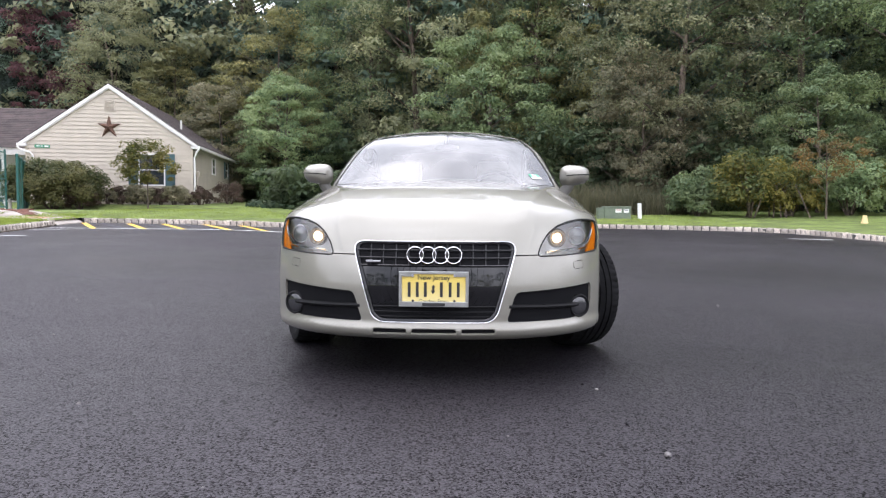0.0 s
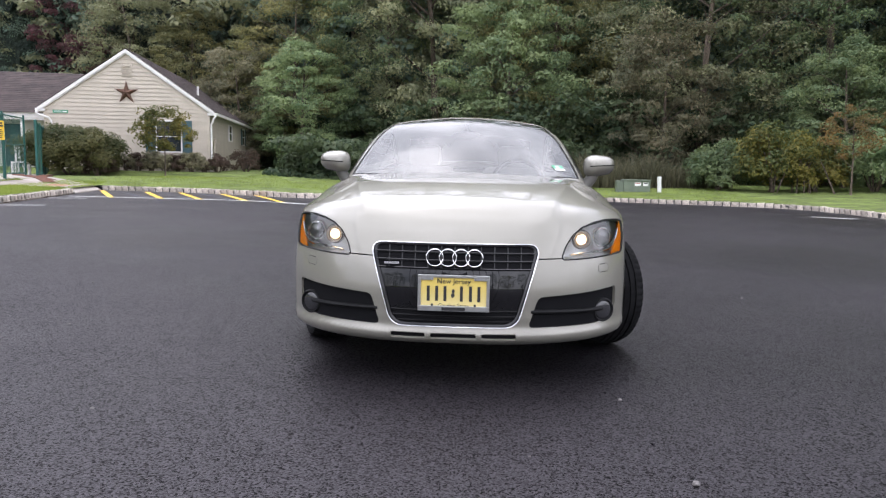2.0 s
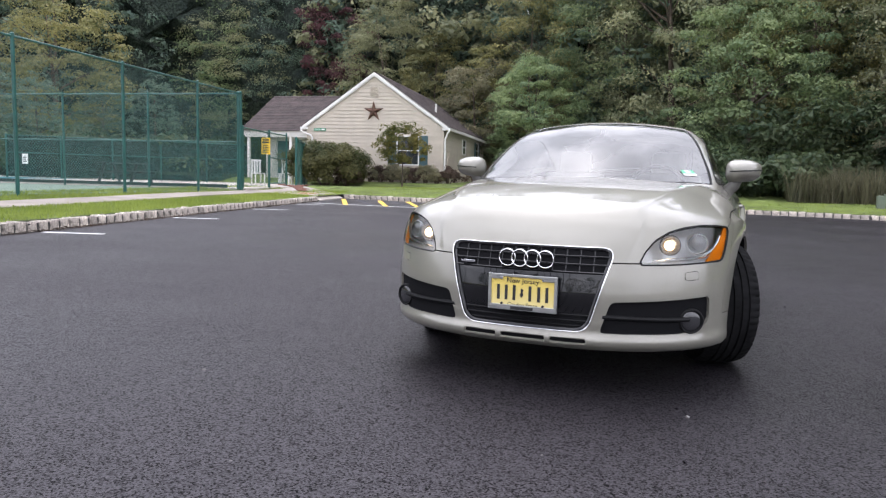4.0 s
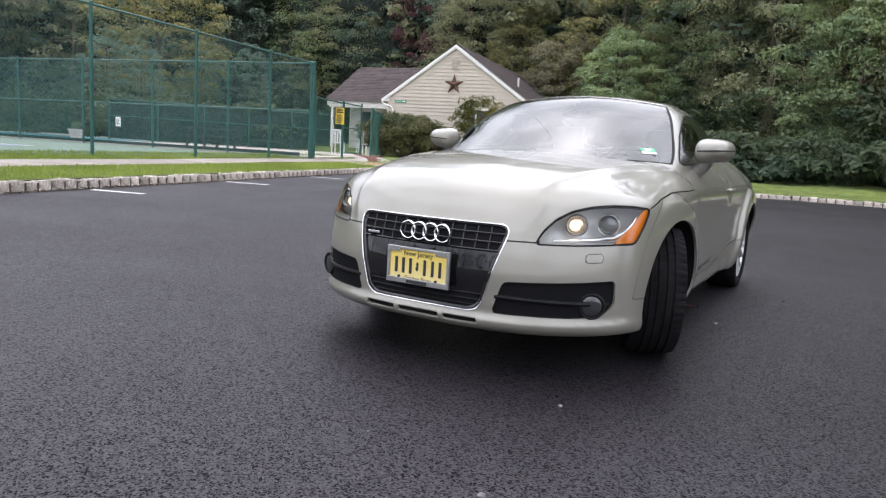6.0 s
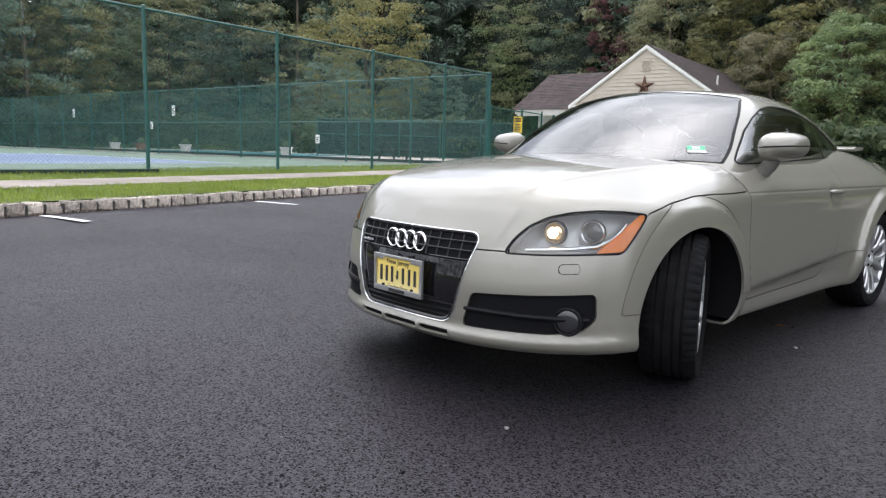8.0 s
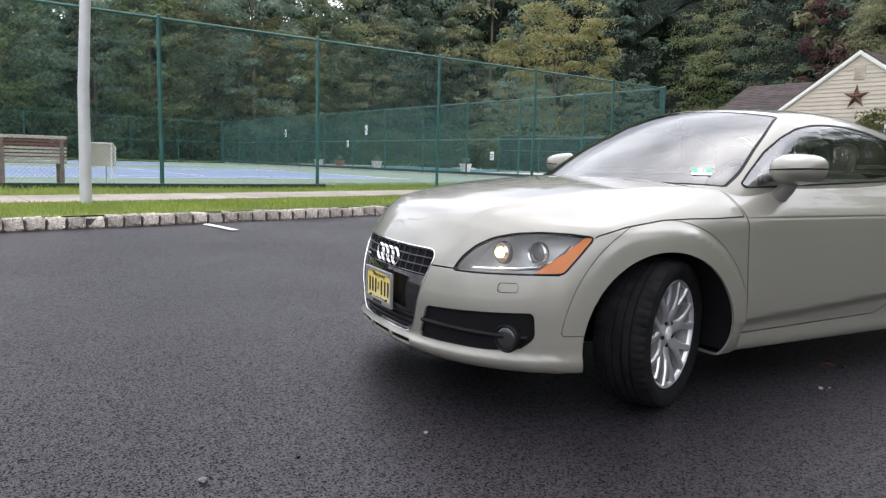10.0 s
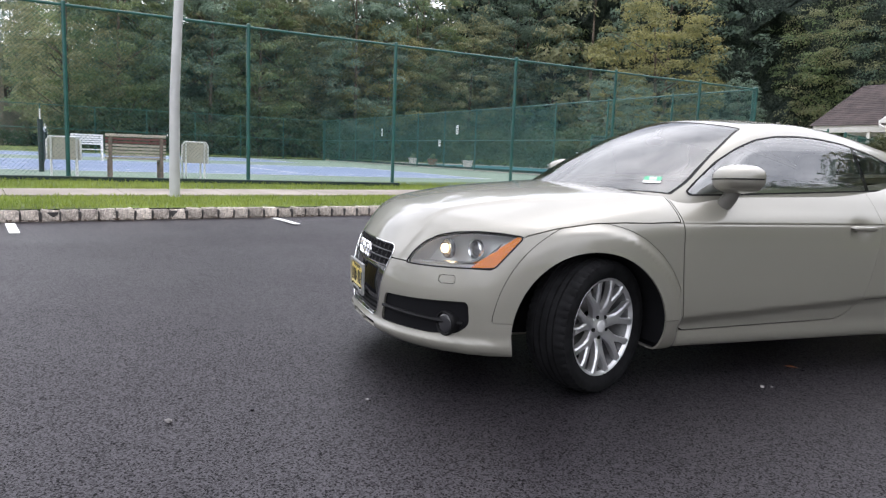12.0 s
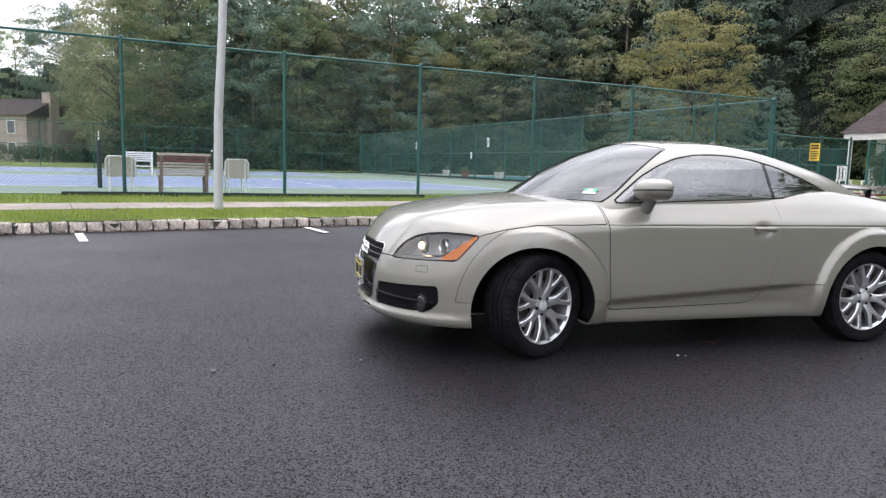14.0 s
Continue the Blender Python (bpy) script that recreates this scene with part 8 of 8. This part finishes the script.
# the closed wood far behind the first rows of trees
def far_wood(name, line, top, seed):
    """A tall uneven sheet along a line, coloured as distant foliage in shade."""
    rg = np.random.default_rng(seed)
    pts = along(line, 1.2)
    vs, fs, rows = [], [], 12
    for p in pts:
        crest = top * rg.uniform(0.8, 1.08)
        for k in range(rows):
            vs.append((p[0] + rg.normal() * 0.9, p[1] + rg.normal() * 0.9, crest * k / (rows - 1) + (rg.normal() * 0.4 if k else -0.5)))
    for i in range(len(pts) - 1):
        for k in range(rows - 1):
            q = i * rows + k
            fs.append((q, q + rows, q + rows + 1, q + 1))
    return tagged(mesh_object(name, vs, fs, FAR_WOOD), "folded dark sheet coloured as shaded woods, closing the distance", "woods", kind="stuff")


# the deep wood's shade and bluish haze are put into this dark colour
FAR_WOOD = material("far_foliage_shade", (0.055, 0.07, 0.055), rough=0.95, spec=0.1, second=(0.026, 0.036, 0.031), scale=0.9, fine=0.5, fine_scale=6, bump=1.0, bump_scale=5, depth=0.4)
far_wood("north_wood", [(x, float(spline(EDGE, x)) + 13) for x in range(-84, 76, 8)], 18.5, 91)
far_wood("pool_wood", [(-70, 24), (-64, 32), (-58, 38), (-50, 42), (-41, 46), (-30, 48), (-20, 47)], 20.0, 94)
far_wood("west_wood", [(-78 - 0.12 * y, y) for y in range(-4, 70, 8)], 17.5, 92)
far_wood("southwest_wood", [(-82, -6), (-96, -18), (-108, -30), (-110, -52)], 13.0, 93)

# mown grass blades on the near strips of lawn
n = 110000
rg = np.random.default_rng(29)
ys = rg.uniform(-13, 19, n)
dd = rg.uniform(0.0, 1.0, n)
keep_d = np.where(rg.uniform(size=n) < 0.55, 0.15 + dd * 1.32, 2.40 + dd * 1.7)
bx = -6.35 - 0.29 * ys + KN.x * keep_d
by = ys + KN.y * keep_d
m_ = rg.uniform(size=n) < 0.24
bx = np.where(m_, rg.uniform(-13, 9, n), bx)
by = np.where(m_, rg.uniform(17, 25, n), by)
ok = np.array([not inside((a, b), BACK) for a, b in zip(bx, by)])
bx, by = bx[ok], by[ok]
n = len(bx)
bz = np.array([land_z(a, b) for a, b in zip(bx, by)])
hh = rg.uniform(0.025, 0.065, n)
ang = rg.uniform(0, 6.28, n)
w = rg.uniform(0.002, 0.005, n) * 1.6
ln = rg.uniform(-0.03, 0.03, (n, 2))
p0 = np.stack([bx, by, bz - 0.005], 1)
p2 = np.stack([bx + ln[:, 0], by + ln[:, 1], bz + hh], 1)
side = np.stack([np.cos(ang) * w, np.sin(ang) * w, np.zeros(n)], 1)
v = np.stack([p0 - side, p0 + side, p2 + side * 0.15, p2 - side * 0.15], axis=1).reshape(-1, 3)
gr = new("grass", leaf_mesh("grass", v, GRASS, 4))
tagged(gr, "short bright green mown grass blades", "grass", kind="stuff")

# leaf litter and grit swept against the kerb
rg = np.random.default_rng(63)
n = 5200
ys = rg.uniform(-9, 14.6, n)
off = -0.015 - np.abs(rg.normal(size=n)) * 0.045
lx, ly = -6.35 - 0.29 * ys + KN.x * off, ys + KN.y * off
lz = np.array([lot_z(p_, q_) for p_, q_ in zip(lx, ly)]) + rg.uniform(0.004, 0.022, n)
c3 = np.stack([lx, ly, lz], 1)
sz = rg.uniform(0.006, 0.022, (n, 1))
v = np.stack([c3 + rg.normal(size=(n, 3)) * sz * np.array([1, 1, 0.35]) for k in range(3)], axis=1).reshape(-1, 3)
litter = new("leaf_litter", leaf_mesh("leaf_litter", v, LITTER))
tagged(litter, "thin line of brown leaf litter along the kerb", "leaf litter", kind="stuff")

# ---- kerb of granite setts, each a part ----
kerb = anchor("kerb", -6.4, 0, 0.1, "kerb of rough grey granite setts round the car park", "kerb")
tagged(kerb, kind="structure")
sett_meshes = []
for k in range(7):
    rg = np.random.default_rng(300 + k)
    bm = bmesh.new()
    box(bm, -0.118, 0.118, 0.0, 0.14, -0.12, 0.13, bevel=0.014)
    for v in bm.verts:
        v.co += Vector(rg.normal(size=3) * 0.006)
    me = bpy.data.meshes.new("sett")
    bm.to_mesh(me)
    bm.free()
    me.materials.append(GRANITE)
    me.shade_smooth()
    me.set_sharp_from_angle(angle=radians(40))
    sett_meshes.append(me)
LINE = LOT[:6]
rg = np.random.default_rng(77)
count = 0
for run in ([q for q in along([LOT[1]] + LOT[2:6], 0.208)], along(LOT[6:18], 0.24)):
    for p, q in zip(run, run[1:]):
        p, q = Vector(p), Vector(q)
        if p.y < -7.5 or count > 330:
            continue
        c = (p + q) / 2
        t = (q - p).normalized()
        ob = new("sett", sett_meshes[rg.integers(0, 7)])
        ob.matrix_world = Matrix.Translation((c.x, c.y, lot_z(c.x, c.y) + rg.normal() * 0.004)) @ pose(0, 0, 0, rg.normal() * 2.0, rg.normal() * 1.5, math.degrees(math.atan2(t.y, t.x)) + rg.normal() * 2.0)
        ob.scale = ((q - p).length / 0.25 * rg.uniform(0.85, 0.95), 1, 1)
        ob.parent = kerb
        ob.matrix_parent_inverse = Matrix.Translation((6.4, 0, -0.1))
        count += 1
bm = bmesh.new()
closed = [Vector(p) for p in along(LOT, 0.5, True)]
inner_l = offset_line([tuple(p) for p in closed], 0.012)
outer_l = offset_line([tuple(p) for p in closed], KERB_W - 0.015)
rows = [(bm.verts.new((*a, lot_z(*a) - 0.05)), bm.verts.new((*a, lot_z(*a) + 0.105)), bm.verts.new((*b, lot_z(*a) + 0.115)), bm.verts.new((*b, lot_z(*a) - 0.05))) for a, b in zip(inner_l, outer_l)]
for p, q in zip(rows, rows[1:] + rows[:1]):
    if 14.7 < p[0].co.y < 17.3 and p[0].co.x < -10.4:
        continue
    for k in range(3):
        bm.faces.new((p[k], q[k], q[k + 1], p[k + 1]))
bmesh.ops.recalc_face_normals(bm, faces=bm.faces)
part("mortar_bed", bm, MORTAR, kerb, "dark mortar between the setts", local=False)
